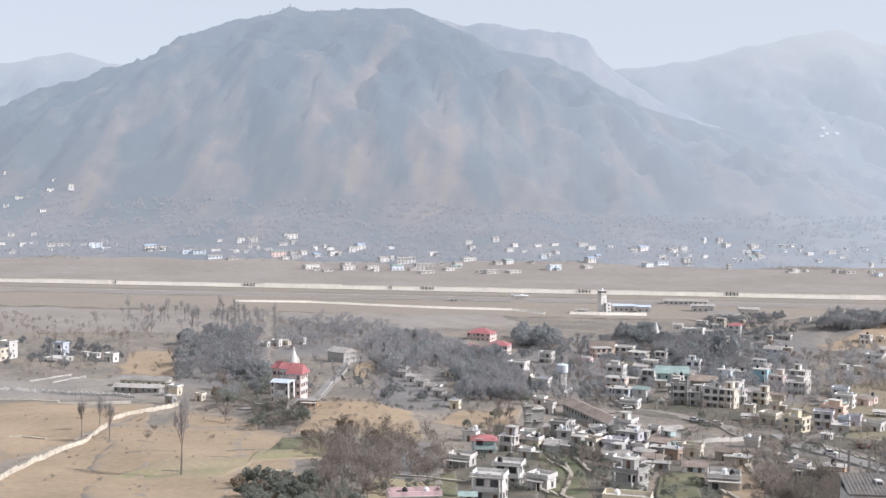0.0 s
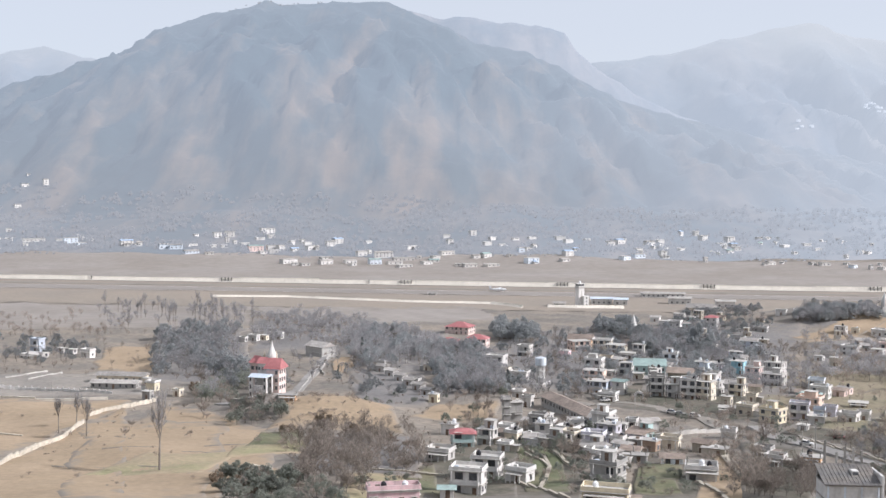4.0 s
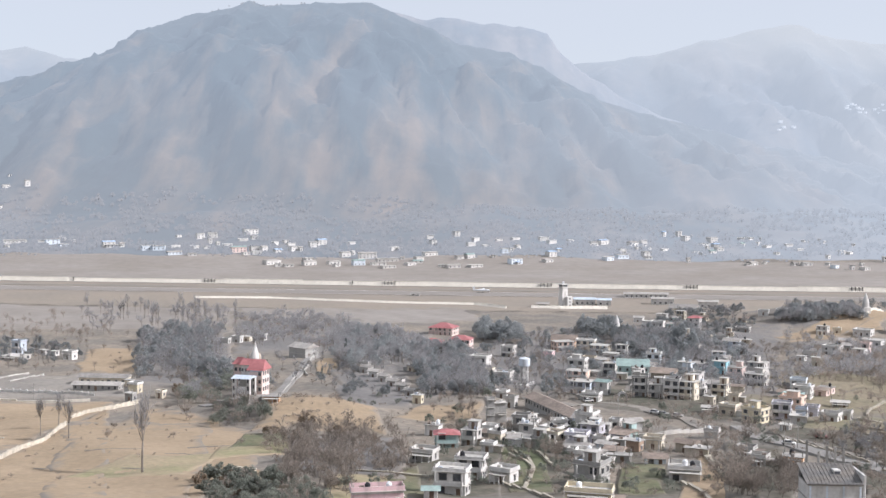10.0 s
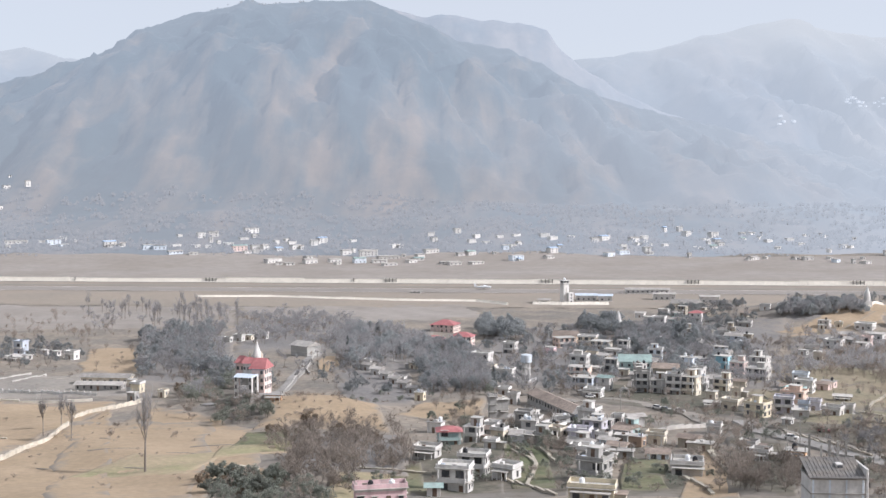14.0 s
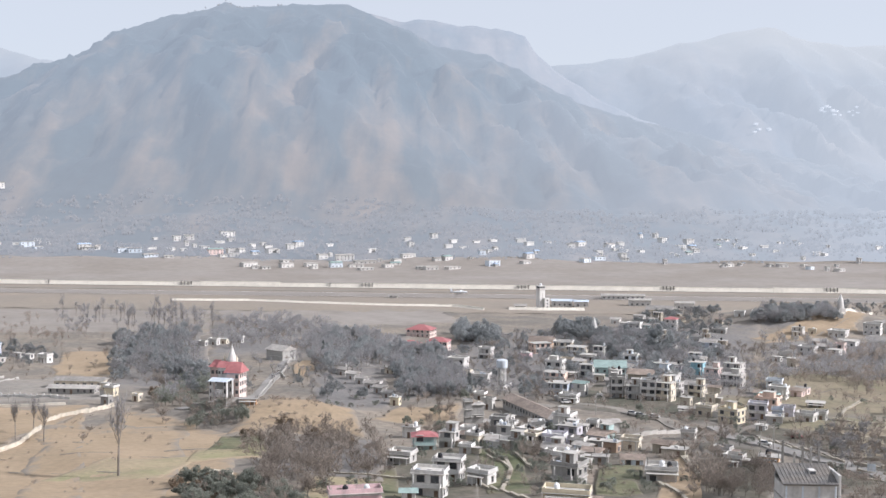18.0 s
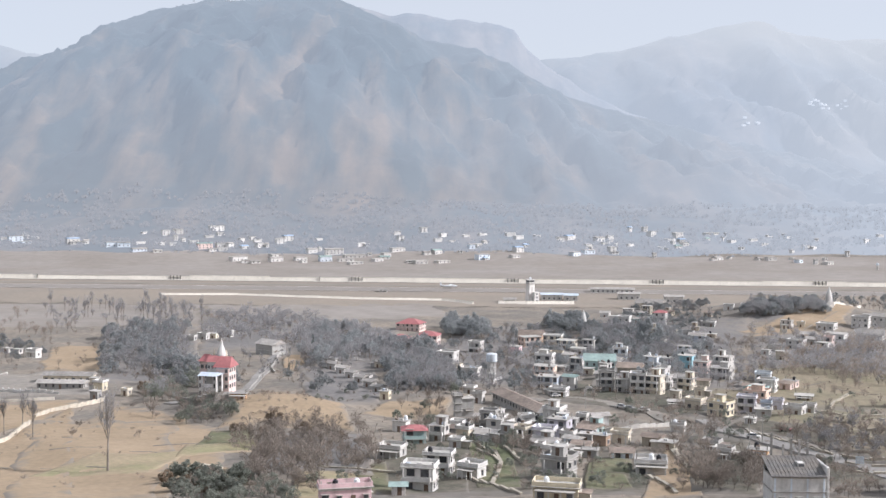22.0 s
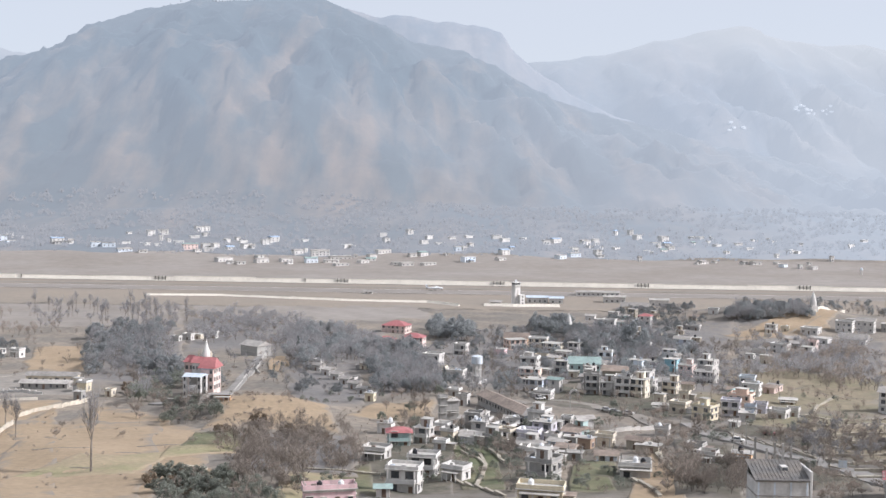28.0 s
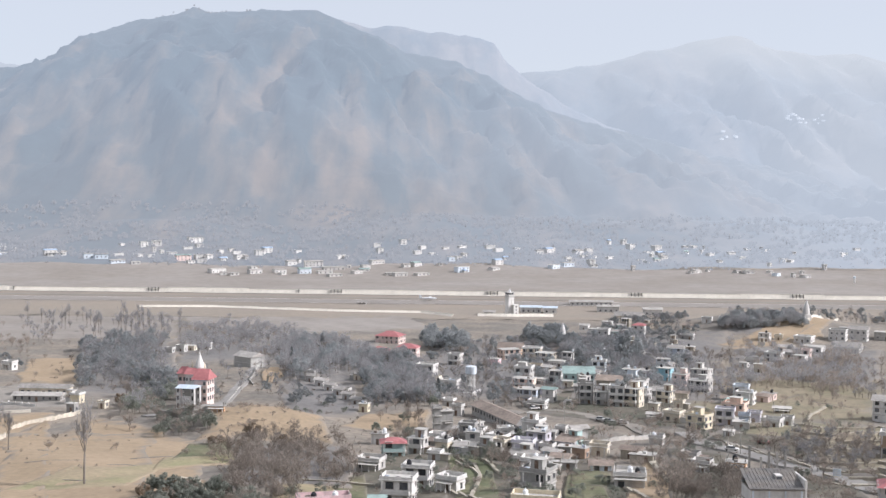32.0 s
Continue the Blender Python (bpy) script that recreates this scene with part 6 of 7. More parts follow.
far_house(-31, 1368, 11.6, 2.8, "white")
far_house(-14, 1517, 7.7, 6.5, "white")
far_house(-17, 1440, 18.3, 4.3, "white")
far_house(3, 1327, 16.8, 2.8, "off-white")
far_house(11, 1318, 15.3, 3.9, "off-white")
far_house(17, 1591, 8.8, 6.5, "white")
far_house(31, 1412, 11.9, 4.8, "white")
far_house(36, 1326, 16.8, 2.8, "off-white")
far_house(19, 1406, 8.9, 3.6, "white")
far_house(61, 1418, 4.0, 2.8, "white")
far_house(76, 1453, 8.0, 4.9, "paleblue")
far_house(85, 1460, 9.3, 4.3, "white")
far_house(94, 1480, 6.3, 3.8, "white")
far_house(84, 1359, 15.8, 6.5, "paleblue")
far_house(87, 1354, 4.3, 2.8, "white")
far_house(133, 1432, 12.1, 6.1, "white")
far_house(124, 1380, 11.1, 2.9, "white")
far_house(146, 1466, 6.2, 3.1, "white")
far_house(197, 1526, 9.7, 5.2, "white")
far_house(211, 1540, 13.0, 5.2, "white")
far_house(200, 1408, 11.9, 4.8, "paleblue")
far_house(220, 1430, 15.1, 4.2, "paleblue")
far_house(250, 1534, 13.0, 5.2, "white")
far_house(227, 1460, 4.0, 3.1, "white")
far_house(253, 1450, 8.6, 6.1, "white")
far_house(253, 1435, 9.1, 3.0, "white")
far_house(311, 1640, 5.6, 6.5, "white")
far_house(332, 1638, 6.9, 6.5, "white")
far_house(334, 1600, 10.2, 6.5, "white")
far_house(297, 1404, 4.0, 5.3, "white")
far_house(366, 1580, 13.4, 6.5, "white")
far_house(362, 1540, 9.8, 3.9, "off-white")
far_house(359, 1510, 9.6, 4.5, "white")
far_house(345, 1490, 9.5, 3.2, "white")
far_house(344, 1510, 4.8, 6.4, "white")
far_house(410, 1592, 9.4, 3.4, "white")
far_house(399, 1550, 6.6, 2.8, "white")
far_house(420, 1593, 10.1, 2.8, "white")
far_house(420, 1548, 5.2, 3.9, "white")
far_house(433, 1580, 4.0, 4.0, "white")
far_house(367, 1376, 11.6, 3.5, "white")
far_house(360, 1369, 5.8, 2.8, "white")
far_house(384, 1386, 4.1, 2.9, "white")
far_house(423, 1470, 6.2, 2.8, "white")
far_house(416, 1372, 7.0, 2.8, "white")
far_house(507, 1560, 4.6, 4.6, "white")
far_house(429, 1367, 11.6, 4.0, "white")
far_house(475, 1430, 4.0, 4.2, "white")
far_house(456, 1371, 5.8, 2.9, "white")
far_house(453, 1339, 7.4, 4.0, "paleblue")
far_house(537, 1520, 4.5, 3.2, "white")
far_house(468, 1324, 4.0, 5.6, "white")
far_house(481, 1321, 9.5, 3.4, "white")
far_house(493, 1364, 4.0, 3.5, "white")
far_house(534, 1401, 4.0, 6.5, "white")
far_house(-836, 2000, 5.4, 4.1, "white")
far_house(-760, 1880, 15.1, 4.4, "white")
far_house(-720, 1905, 11.2, 5.0, "white")
far_house(-683, 1900, 8.2, 7.8, "white")
far_house(-700, 1820, 9.8, 4.3, "white")
far_house(-767, 1840, 6.9, 4.3, "white")
far_house(-730, 1950, 5.2, 3.4, "white")
far_house(-619, 1540, 10.7, 4.5, "white")
far_house(-639, 1630, 7.9, 4.8, "white")
far_house(-672, 1630, 8.7, 3.8, "white")
hamlet(20, 0.338, 0.385, 3100, 4300, 21, far_mountain, FARHOUSE_GLOW, "backdrop_hamlet", 0.0688)
hamlet(5, 0.285, 0.305, 3100, 4300, 22, far_mountain, FARHOUSE_GLOW, "backdrop_hamlet", 0.0555)
hamlet(60, -0.5, 0.55, 1450, 1570, 12, mountain, PAINT["white"])

# ---- fields and yards ----
field("field", FIELD, "dry tan grass field below the long wall", (-94.4, 213.6), (-65.5, 226.9), (-127.0, 442.2), (-120.3, 272.8))
field("field", FIELD, "dry tan grass field below the long wall", (-79.8, 223.2), (-50.3, 240.1), (-77.5, 389.7), (-130.4, 393.3), lift=0.34)
field("field", FIELD, "dry tan grass field with low terraces", (-74.7, 227.7), (-49.1, 240.1), (-47.2, 352.7), (-121.0, 452.5), lift=0.28)
field("field", FIELD, "dry tan field between wall and compound", (-124.4, 282.0), (-121.9, 368.5), (-123.8, 445.0), (-195.5, 444.7))
field("green_field", GREENFIELD, "green young crop on a terrace", (-61.0, 318.2), (-44.7, 336.0), (-49.6, 363.5), (-63.3, 363.0), lift=0.5)
field("green_field", GREENPALE, "faintly green terrace in the tan field", (-94.4, 279.6), (-62.8, 280.5), (-60.7, 321.0), (-85.5, 313.1), lift=0.42)
field("green_field", GREENFIELD, "green crop terrace between bare trees", (-24.0, 250.6), (-1.7, 247.0), (-5.8, 300.4), (-25.3, 294.5), lift=0.4)
field("green_field", GREENFIELD, "small green terrace among the houses", (15.4, 257.8), (26.0, 255.7), (29.2, 332.9), (15.7, 333.0), lift=0.4)
field("green_field", GREENPALE, "faded green terrace below the bare trees", (-27.3, 246.5), (-10.1, 244.0), (-13.2, 283.9), (-28.1, 279.7), lift=0.7)
field("field", FIELD, "dry grass knoll", (-18.5, 391.3), (13.8, 390.6), (16.0, 440.7), (-8.8, 428.0), lift=0.4)
field("field", OLIVE, "olive winter grass slope with bare trees", (108.7, 436.7), (173.6, 393.9), (252.3, 573.7), (157.3, 576.4))
field("field", OLIVE, "olive terraces beside the road", (105.8, 360.5), (127.0, 281.1), (179.1, 397.3), (136.0, 421.5), lift=0.35)
field("field", FIELD, "bare tan hillside below the wooded rise", (194.5, 672.2), (272.6, 718.2), (370.8, 906.0), (270.7, 787.7), lift=0.6)
field("yard", YARD, "grey ground of the walled compound", (-197.5, 449.3), (-124.0, 456.9), (-145.7, 522.2), (-232.6, 529.7))
field("field", FIELD, "dry tan field beside the woods", (-167.9, 522.6), (-138.0, 538.4), (-168.4, 643.0), (-196.6, 632.1))
field("field", FIELD, "dry grass on the brushy knoll", (-61.3, 361.9), (-16.7, 360.4), (-29.7, 450.6), (-64.6, 480.1), lift=0.4)
field("field", FIELD, "dry grass strip beside the temple road", (-59.1, 527.5), (-48.0, 531.5), (-55.9, 587.4), (-61.8, 594.0), lift=0.4)
field("field", FARGRASS, "dull brown winter fields before the airfield", (-310.8, 709.0), (-135.4, 758.8), (-162.8, 913.1), (-409.8, 936.2))
field("field", FARGRASS, "dull brown winter fields before the airfield", (-135.4, 758.8), (30.3, 812.6), (25.6, 933.2), (-162.8, 913.1), lift=0.28)
field("field", FIELD, "bare tan bank under the trees", (-54.7, 267.6), (-40.3, 268.9), (-45.3, 292.5), (-55.8, 294.9), lift=0.6)
field("field", FIELD, "bare brown slope below the houses", (46.7, 238.6), (64.2, 242.5), (74.2, 291.7), (74.2, 330.3), lift=0.4)
field("green_field", GREENFIELD, "dark green garden below the grey house", (39.3, 255.8), (50.1, 256.4), (54.4, 301.3), (46.1, 295.6), lift=0.52)
field("woodland_floor", WOODFLOOR, "added ground sheet toned like the winter wood's dark mass", (-131.6, 478.9), (-88.4, 494.5), (-135.9, 751.6), (-196.9, 738.4), lift=0.45)
field("woodland_floor", WOODFLOOR, "added ground sheet toned like the winter wood's dark mass", (-113.1, 608.1), (-38.5, 608.9), (-55.1, 838.9), (-152.2, 819.9), lift=0.45)
field("woodland_floor", WOODFLOOR, "added ground sheet toned like the winter wood's dark mass", (-51.5, 526.9), (-1.0, 522.5), (-6.9, 736.8), (-65.9, 730.4), lift=0.45)
field("woodland_floor", WOODFLOOR, "added ground sheet toned like the winter wood's dark mass", (-10.6, 441.8), (19.1, 450.7), (25.1, 655.7), (-12.5, 652.3), lift=0.45)
field("woodland_floor", WOODFLOOR, "added ground sheet toned like the winter wood's dark mass", (81.9, 573.4), (133.7, 566.4), (174.0, 753.8), (112.0, 759.0), lift=0.45)
field("woodland_floor", WOODFLOOR, "added ground sheet toned like the winter wood's dark mass", (214.1, 745.5), (275.6, 734.2), (350.7, 947.5), (237.9, 801.8), lift=0.45)
field("woodland_floor", WOODFLOOR, "added ground sheet toned like the winter wood's dark mass", (-38.4, 402.1), (-10.2, 424.1), (-18.1, 576.4), (-52.4, 550.5), lift=0.45)
field("woodland_floor", WOODFLOOR, "added ground sheet toned like the bare shrubs above it", (-38.7, 276.4), (-6.8, 280.1), (-11.3, 357.2), (-47.8, 354.0), lift=0.55)

field("field", SCRUB, "dark scrubby slope below the houses", (37.6, 247.9), (62.8, 248.1), (75.0, 312.1), (49.4, 310.3), lift=0.36)
field("field", SCRUB, "dark brushy slope below the main road", (61.7, 248.7), (77.5, 244.3), (100.2, 321.4), (85.0, 350.3), lift=0.46)
field("field", SCRUB, "dark brushy bank under the curved road", (102.5, 369.9), (118.0, 309.9), (137.9, 358.8), (110.7, 379.4), lift=0.4)
field("field", GREENFIELD, "green grass bank below the pale blue block", (43.5, 277.4), (52.4, 270.5), (59.6, 304.1), (49.8, 313.0), lift=0.6)
field("woodland_floor", WOODFLOOR, "added ground sheet toned like the brush on the slope", (164.4, 553.5), (225.8, 517.2), (301.1, 685.2), (213.2, 714.1), lift=0.5)
field("field", SCRUB, "dark grassy slope round the white houses", (-8.8, 246.1), (13.9, 249.9), (17.3, 341.5), (-8.6, 332.5), lift=0.33)
field("field", SCRUB, "dark grassy slope between the houses", (11.4, 250.3), (27.2, 247.5), (37.1, 323.8), (15.3, 335.1), lift=0.31)
field("field", SCRUB, "dark yard ground between the crowded houses", (5.3, 329.8), (59.3, 306.4), (63.1, 385.6), (10.1, 390.3), lift=0.3)
field("field", SCRUB, "dark scrubby ground below the upper houses", (47.0, 449.0), (102.6, 384.0), (123.6, 472.0), (58.9, 538.1), lift=0.3)
field("green_field", GREENPALE, "pale green terrace before the bare trees", (-64.4, 310.2), (-41.5, 324.2), (-43.1, 350.2), (-65.2, 329.8), lift=0.5)
field("field", SCRUB, "dark brushy bank beside the road", (95.4, 259.1), (109.2, 254.3), (120.5, 287.8), (111.2, 307.0), lift=0.36)
field("woodland_floor", WOODFLOOR, "added ground sheet darkened like woods between the upper houses", (12.5, 483.7), (71.1, 462.4), (123.9, 759.6), (23.2, 751.7), lift=0.34)
field("woodland_floor", WOODFLOOR, "added ground sheet darkened like woods between the upper houses", (72.8, 473.7), (137.4, 456.1), (223.9, 758.1), (134.5, 824.4), lift=0.38)
field("field", FIELD, "bare tan hillside under the wooded rise", (199.8, 705.9), (232.3, 691.7), (291.3, 771.9), (251.2, 759.8), lift=0.7)

# ---- roads, walls and fences ----
ribbon("road", [(-87.9, 421.5), (-77.6, 411.0), (-76.1, 449.7), (-70.5, 459.4), (-67.5, 480.1), (-67.4, 520.0), (-66.0, 550.9), (-66.5, 610.2)], 4.6, ROAD, "narrow grey road climbing past the temple", 0.35)
ribbon("road", [(99.1, 383.6), (98.9, 357.9), (100.9, 334.7), (104.7, 315.4), (109.9, 303.0), (115.3, 285.8), (116.9, 262.9), (115.0, 236.5)], 6.5, ROAD, "pale grey main road through the town", 0.5)
ribbon("lane", [(60.8, 448.2), (72.8, 440.8), (78.3, 412.2), (85.0, 401.0), (88.0, 373.9)], 5.0, YARD, "dusty lane with parked cars", 0.35)
ribbon("road", [(-54.5, 587.4), (-43.6, 617.3), (-33.5, 587.8), (-23.2, 562.5)], 5.0, ROAD, "grey road among the trees", 0.35)
ribbon("lane", [(26.4, 463.9), (39.2, 452.9), (51.2, 440.9)], 4.0, YARD, "dusty lane behind the houses", 0.35)
ribbon("path", [(106.4, 359.1), (110.9, 339.3), (112.8, 320.4), (116.1, 311.7)], 2.5, YARD, "pale footpath on the slope", 0.35)
ribbon("lane", [(-215.1, 489.6), (-194.5, 504.8), (-175.2, 513.9), (-164.3, 527.8)], 5.0, YARD, "pale lane in the compound", 0.35)
wall_run("boundary_wall", [(-114.5, 259.5), (-118.3, 306.1), (-121.3, 331.0), (-118.9, 342.9), (-122.2, 372.2)], 1.4, 0.4, FIELD_WALL, "weathered cream stone wall across the tan fields", "wall", 5.0)
wall_run("boundary_wall", [(-127.8, 395.2), (-128.4, 411.7), (-121.5, 422.9), (-117.5, 447.6)], 1.4, 0.4, FIELD_WALL, "weathered cream stone wall climbing to the compound", "wall", 5.0)
wall_run("boundary_wall", [(-215.2, 1001.5), (-149.0, 1001.5), (-88.4, 981.2), (-39.7, 966.5), (26.2, 956.9), (36.2, 947.5), (51.0, 929.7)], 1.7, 0.5, CREAM_WALL, "low cream airfield wall on the near side", "wall", 12.0, 3.5)
wall_run("boundary_wall", [(71.2, 932.1), (93.5, 926.7), (131.9, 929.0)], 2.4, 0.5, CREAM_WALL, "white wall round the airport buildings", "wall", 10.0, 3.5)
wall_run("retaining_wall", [(-66.9, 608.4), (-64.2, 554.3), (-64.6, 534.7), (-61.8, 526.7)], 1.0, 0.4, PALE_CONCRETE, "pale retaining wall beside the temple road", "wall", 4)
wall_run("retaining_wall", [(-66.5, 476.2), (-66.5, 512.6), (-66.5, 545.9)], 0.6, 0.35, PALE_CONCRETE, "pale kerb wall along the temple road", "wall", 4)
wall_run("retaining_wall", [(-80.9, 407.2), (-67.9, 401.4), (-62.5, 404.8)], 2.6, 0.5, CONCRETE, "concrete retaining wall under the road", "wall", 4)
wall_run("terrace_wall", [(19.3, 324.6), (23.2, 312.3), (23.9, 301.5), (21.7, 281.5), (18.9, 262.4)], 0.9, 0.7, PAINT["stone"], "low stone terrace wall among the houses", "wall", 3)
wall_run("terrace_wall", [(26.5, 324.5), (28.2, 307.3), (30.0, 298.4)], 0.9, 0.6, PAINT["stone"], "low stone terrace wall in the garden", "wall", 3)
wall_run("terrace_wall", [(75.2, 334.7), (72.4, 311.1), (70.7, 293.1), (71.0, 284.4)], 1.0, 0.6, PAINT["stone"], "stone wall along the footpath", "wall", 3)
wall_run("retaining_wall", [(56.5, 358.5), (66.3, 358.1), (86.1, 375.5)], 1.1, 0.5, PALE_CONCRETE, "long pale retaining wall above the houses", "wall", 4)
wall_run("retaining_wall", [(29.8, 489.4), (35.1, 488.8), (40.5, 509.0)], 1.8, 0.5, PAINT["white"], "white wall round the water tower", "wall", 3)
wall_run("terrace_wall", [(151.6, 410.3), (162.0, 434.9), (169.1, 444.4), (176.7, 457.1)], 1.0, 0.6, PAINT["stone"], "curved terrace wall in the grass slope", "wall", 3)
wall_run("terrace_wall", [(-50.5, 263.2), (-40.9, 263.7), (-29.2, 264.0)], 0.8, 0.6, PAINT["stone"], "low stone bank under the trees", "wall", 3)
wall_run("terrace_wall", [(-23.6, 292.2), (-12.0, 288.6), (-3.4, 286.4)], 0.8, 0.6, PAINT["stone"], "stone terrace edge in the green crop", "wall", 3)
wall_run("terrace_wall", [(104.3, 352.0), (106.5, 325.8), (111.8, 300.0)], 1.0, 0.4, PAINT["stone"], "low parapet wall along the main road", "wall", 4)
ribbon("terrace_edge", [(178.3, 480.5), (186.2, 463.6), (195.6, 452.7)], 0.8, SCRUB, "low earth terrace edge on the slope", 0.36, category="bank")
ribbon("terrace_edge", [(155.8, 443.8), (160.8, 432.9), (167.4, 427.4)], 0.8, SCRUB, "low earth terrace edge on the slope", 0.36, category="bank")
ribbon("terrace_edge", [(130.9, 356.8), (135.9, 339.6), (143.6, 331.5)], 0.8, SCRUB, "low earth terrace edge on the slope", 0.36, category="bank")
ribbon("terrace_edge", [(124.2, 324.6), (127.3, 310.2), (130.7, 298.4)], 0.8, SCRUB, "low earth terrace edge on the slope", 0.36, category="bank")
ribbon("terrace_edge", [(148.6, 471.2), (163.4, 483.1), (178.4, 494.6)], 0.8, SCRUB, "low earth terrace edge on the slope", 0.36, category="bank")
ribbon("terrace_edge", [(-103.9, 291.0), (-95.8, 294.8), (-84.8, 289.5)], 0.8, SCRUB, "low earth step between field terraces", 0.36, category="bank")
ribbon("terrace_edge", [(-83.1, 293.7), (-75.4, 291.7), (-66.8, 285.9)], 0.8, SCRUB, "low earth step between field terraces", 0.36, category="bank")
ribbon("terrace_edge", [(-77.4, 318.0), (-72.4, 320.2), (-65.8, 314.8)], 0.8, SCRUB, "low earth step between field terraces", 0.36, category="bank")
ribbon("terrace_edge", [(-109.8, 346.1), (-105.2, 347.8), (-98.1, 341.0)], 0.8, SCRUB, "low earth step between field terraces", 0.36, category="bank")
ribbon("terrace_edge", [(-99.8, 319.5), (-92.1, 322.8), (-84.1, 325.7)], 0.8, SCRUB, "low earth step between field terraces", 0.36, category="bank")
wall_run("boundary_wall", [(-194.5, 442.5), (-162.9, 439.5), (-146.2, 441.2), (-136.1, 443.6)], 0.9, 0.4, CREAM_WALL, "low pale wall at the field edge", "wall", 6)
wall_run("retaining_wall", [(271.4, 766.9), (287.0, 777.9), (353.1, 895.8)], 2.2, 0.5, CREAM_WALL, "pale wall on the brown hillside", "wall", 6)
wall_run("terrace_wall", [(144.0, 398.2), (151.9, 387.5), (168.7, 389.9), (179.1, 378.1)], 0.8, 0.7, PAINT["stone"], "low stone terrace edge on the slope", "wall", 7)
wall_run("terrace_wall", [(134.9, 369.7), (142.7, 362.0), (161.7, 373.5), (172.2, 363.4)], 0.8, 0.7, PAINT["stone"], "low stone terrace edge on the slope", "wall", 7)
wall_run("terrace_wall", [(130.7, 355.1), (138.2, 348.5), (151.0, 348.7), (159.7, 336.9)], 0.8, 0.7, PAINT["stone"], "low stone terrace edge on the slope", "wall", 7)
wall_run("terrace_wall", [(125.0, 336.9), (132.3, 331.9), (145.3, 335.3), (153.7, 324.1)], 0.8, 0.7, PAINT["stone"], "low stone terrace edge on the slope", "wall", 7)
wall_run("terrace_wall", [(122.7, 327.6), (128.3, 320.0), (139.0, 320.6), (147.1, 310.0)], 0.8, 0.7, PAINT["stone"], "low stone terrace edge on the slope", "wall", 7)
wall_run("terrace_wall", [(116.4, 308.2), (124.0, 307.6), (134.0, 309.0), (142.3, 299.7)], 0.8, 0.7, PAINT["stone"], "low stone terrace edge on the slope", "wall", 7)
wall_run("terrace_wall", [(113.6, 298.2), (118.5, 292.2), (127.0, 292.7), (134.2, 282.5)], 0.8, 0.7, PAINT["stone"], "low stone terrace edge on the slope", "wall", 7)
wall_run("terrace_wall", [(111.6, 290.6), (115.6, 283.6), (123.0, 283.4), (129.9, 273.4)], 0.8, 0.7, PAINT["stone"], "low stone terrace edge on the slope", "wall", 7)
wall_run("terrace_wall", [(108.6, 280.3), (113.0, 275.8), (119.7, 275.6), (126.9, 266.9)], 0.8, 0.7, PAINT["stone"], "low stone terrace edge on the slope", "wall", 7)
wall_run("boundary_wall", [(-147.0, 347.8), (-141.8, 351.6), (-133.2, 348.5)], 0.5, 0.5, FIELD_WALL, "low pale wall across the outer tan field", "wall", 5)
wall_run("boundary_wall", [(-202.0, 508.7), (-195.4, 517.0), (-190.0, 528.2)], 0.8, 0.4, PALE_CONCRETE, "low pale wall inside the compound", "wall", 6)
wall_run("boundary_wall", [(-188.8, 500.8), (-184.8, 509.4), (-181.7, 524.0)], 0.8, 0.4, PALE_CONCRETE, "low pale wall inside the compound", "wall", 6)
wall_run("terrace_wall", [(73.9, 331.5), (71.4, 305.2), (70.6, 288.3)], 0.8, 0.8, PAINT["stone"], "earth and stone path edge on the slope", "wall", 4)
wall_run("terrace_wall", [(56.6, 270.2), (58.7, 257.3), (58.8, 250.7)], 0.8, 0.8, PAINT["stone"], "stone path edge on the slope", "wall", 4)
wall_run("terrace_wall", [(14.5, 273.1), (18.5, 263.2), (24.4, 250.1)], 0.7, 0.6, PAINT["stone"], "stone terrace edge in the garden", "wall", 4)
wall_run("terrace_wall", [(18.5, 319.4), (22.4, 308.1), (24.0, 299.2), (21.7, 279.8)], 0.8, 0.5, PAINT["stone"], "stone terrace edge in the garden", "wall", 4)
wall_run("terrace_wall", [(26.5, 326.4), (28.5, 308.5)], 0.8, 0.5, PAINT["stone"], "stone terrace edge in the garden", "wall", 4)
wall_run("terrace_wall", [(-54.8, 284.5), (-51.4, 289.5), (-46.8, 287.4)], 1.3, 0.8, FIELD_WALL, "cream bank below the dark bushes", "wall", 4)
wall_run("terrace_wall", [(-41.9, 281.9), (-36.0, 281.3)], 1.5, 0.8, FIELD_WALL, "cream bank below the dark bushes", "wall", 4)
ribbon("terrace_edge", [(-73.0, 328.0), (-61.0, 334.0), (-45.7, 343.9)], 0.8, SCRUB, "dark earth step between field terraces", 0.36, category="bank")
fence([(-207.0, 471.0), (-183.0, 474.9), (-167.3, 470.0), (-152.8, 461.2), (-138.3, 456.8)], "white panel fence along the compound")

# ---- airport, temple and other landmarks ----
control_tower(97.8, 942.6)
terminal(118.3, 966.5, 17.0, 10.0, 4.6, "blue", "white airport terminal with a blue sheet roof")
terminal(133.7, 961.7, 11.0, 9.0, 4.5, "blue", "small airport building with blue roof", "airport_building")
terminal(181.1, 1033.7, 38.0, 10.0, 3.4, "tin", "long white airport shed with sheet roof", "airport_shed")
terminal(184.5, 971.4, 18.0, 9.0, 5.0, "tin", "white airport store with sheet roof", "airport_building")
terminal(217.1, 947.5, 15.0, 9.0, 5.0, "tin", "white airport office with sheet roof", "airport_building")
terminal(80.8, 937.0, 9.0, 7.0, 3.2, "tin", "low cream guard house by the airport wall", "airport_building")
terminal(-24.8, 1033.7, 7.0, 4.0, 1.6, "tin", "low white hut beside the runway", "airport_hut")
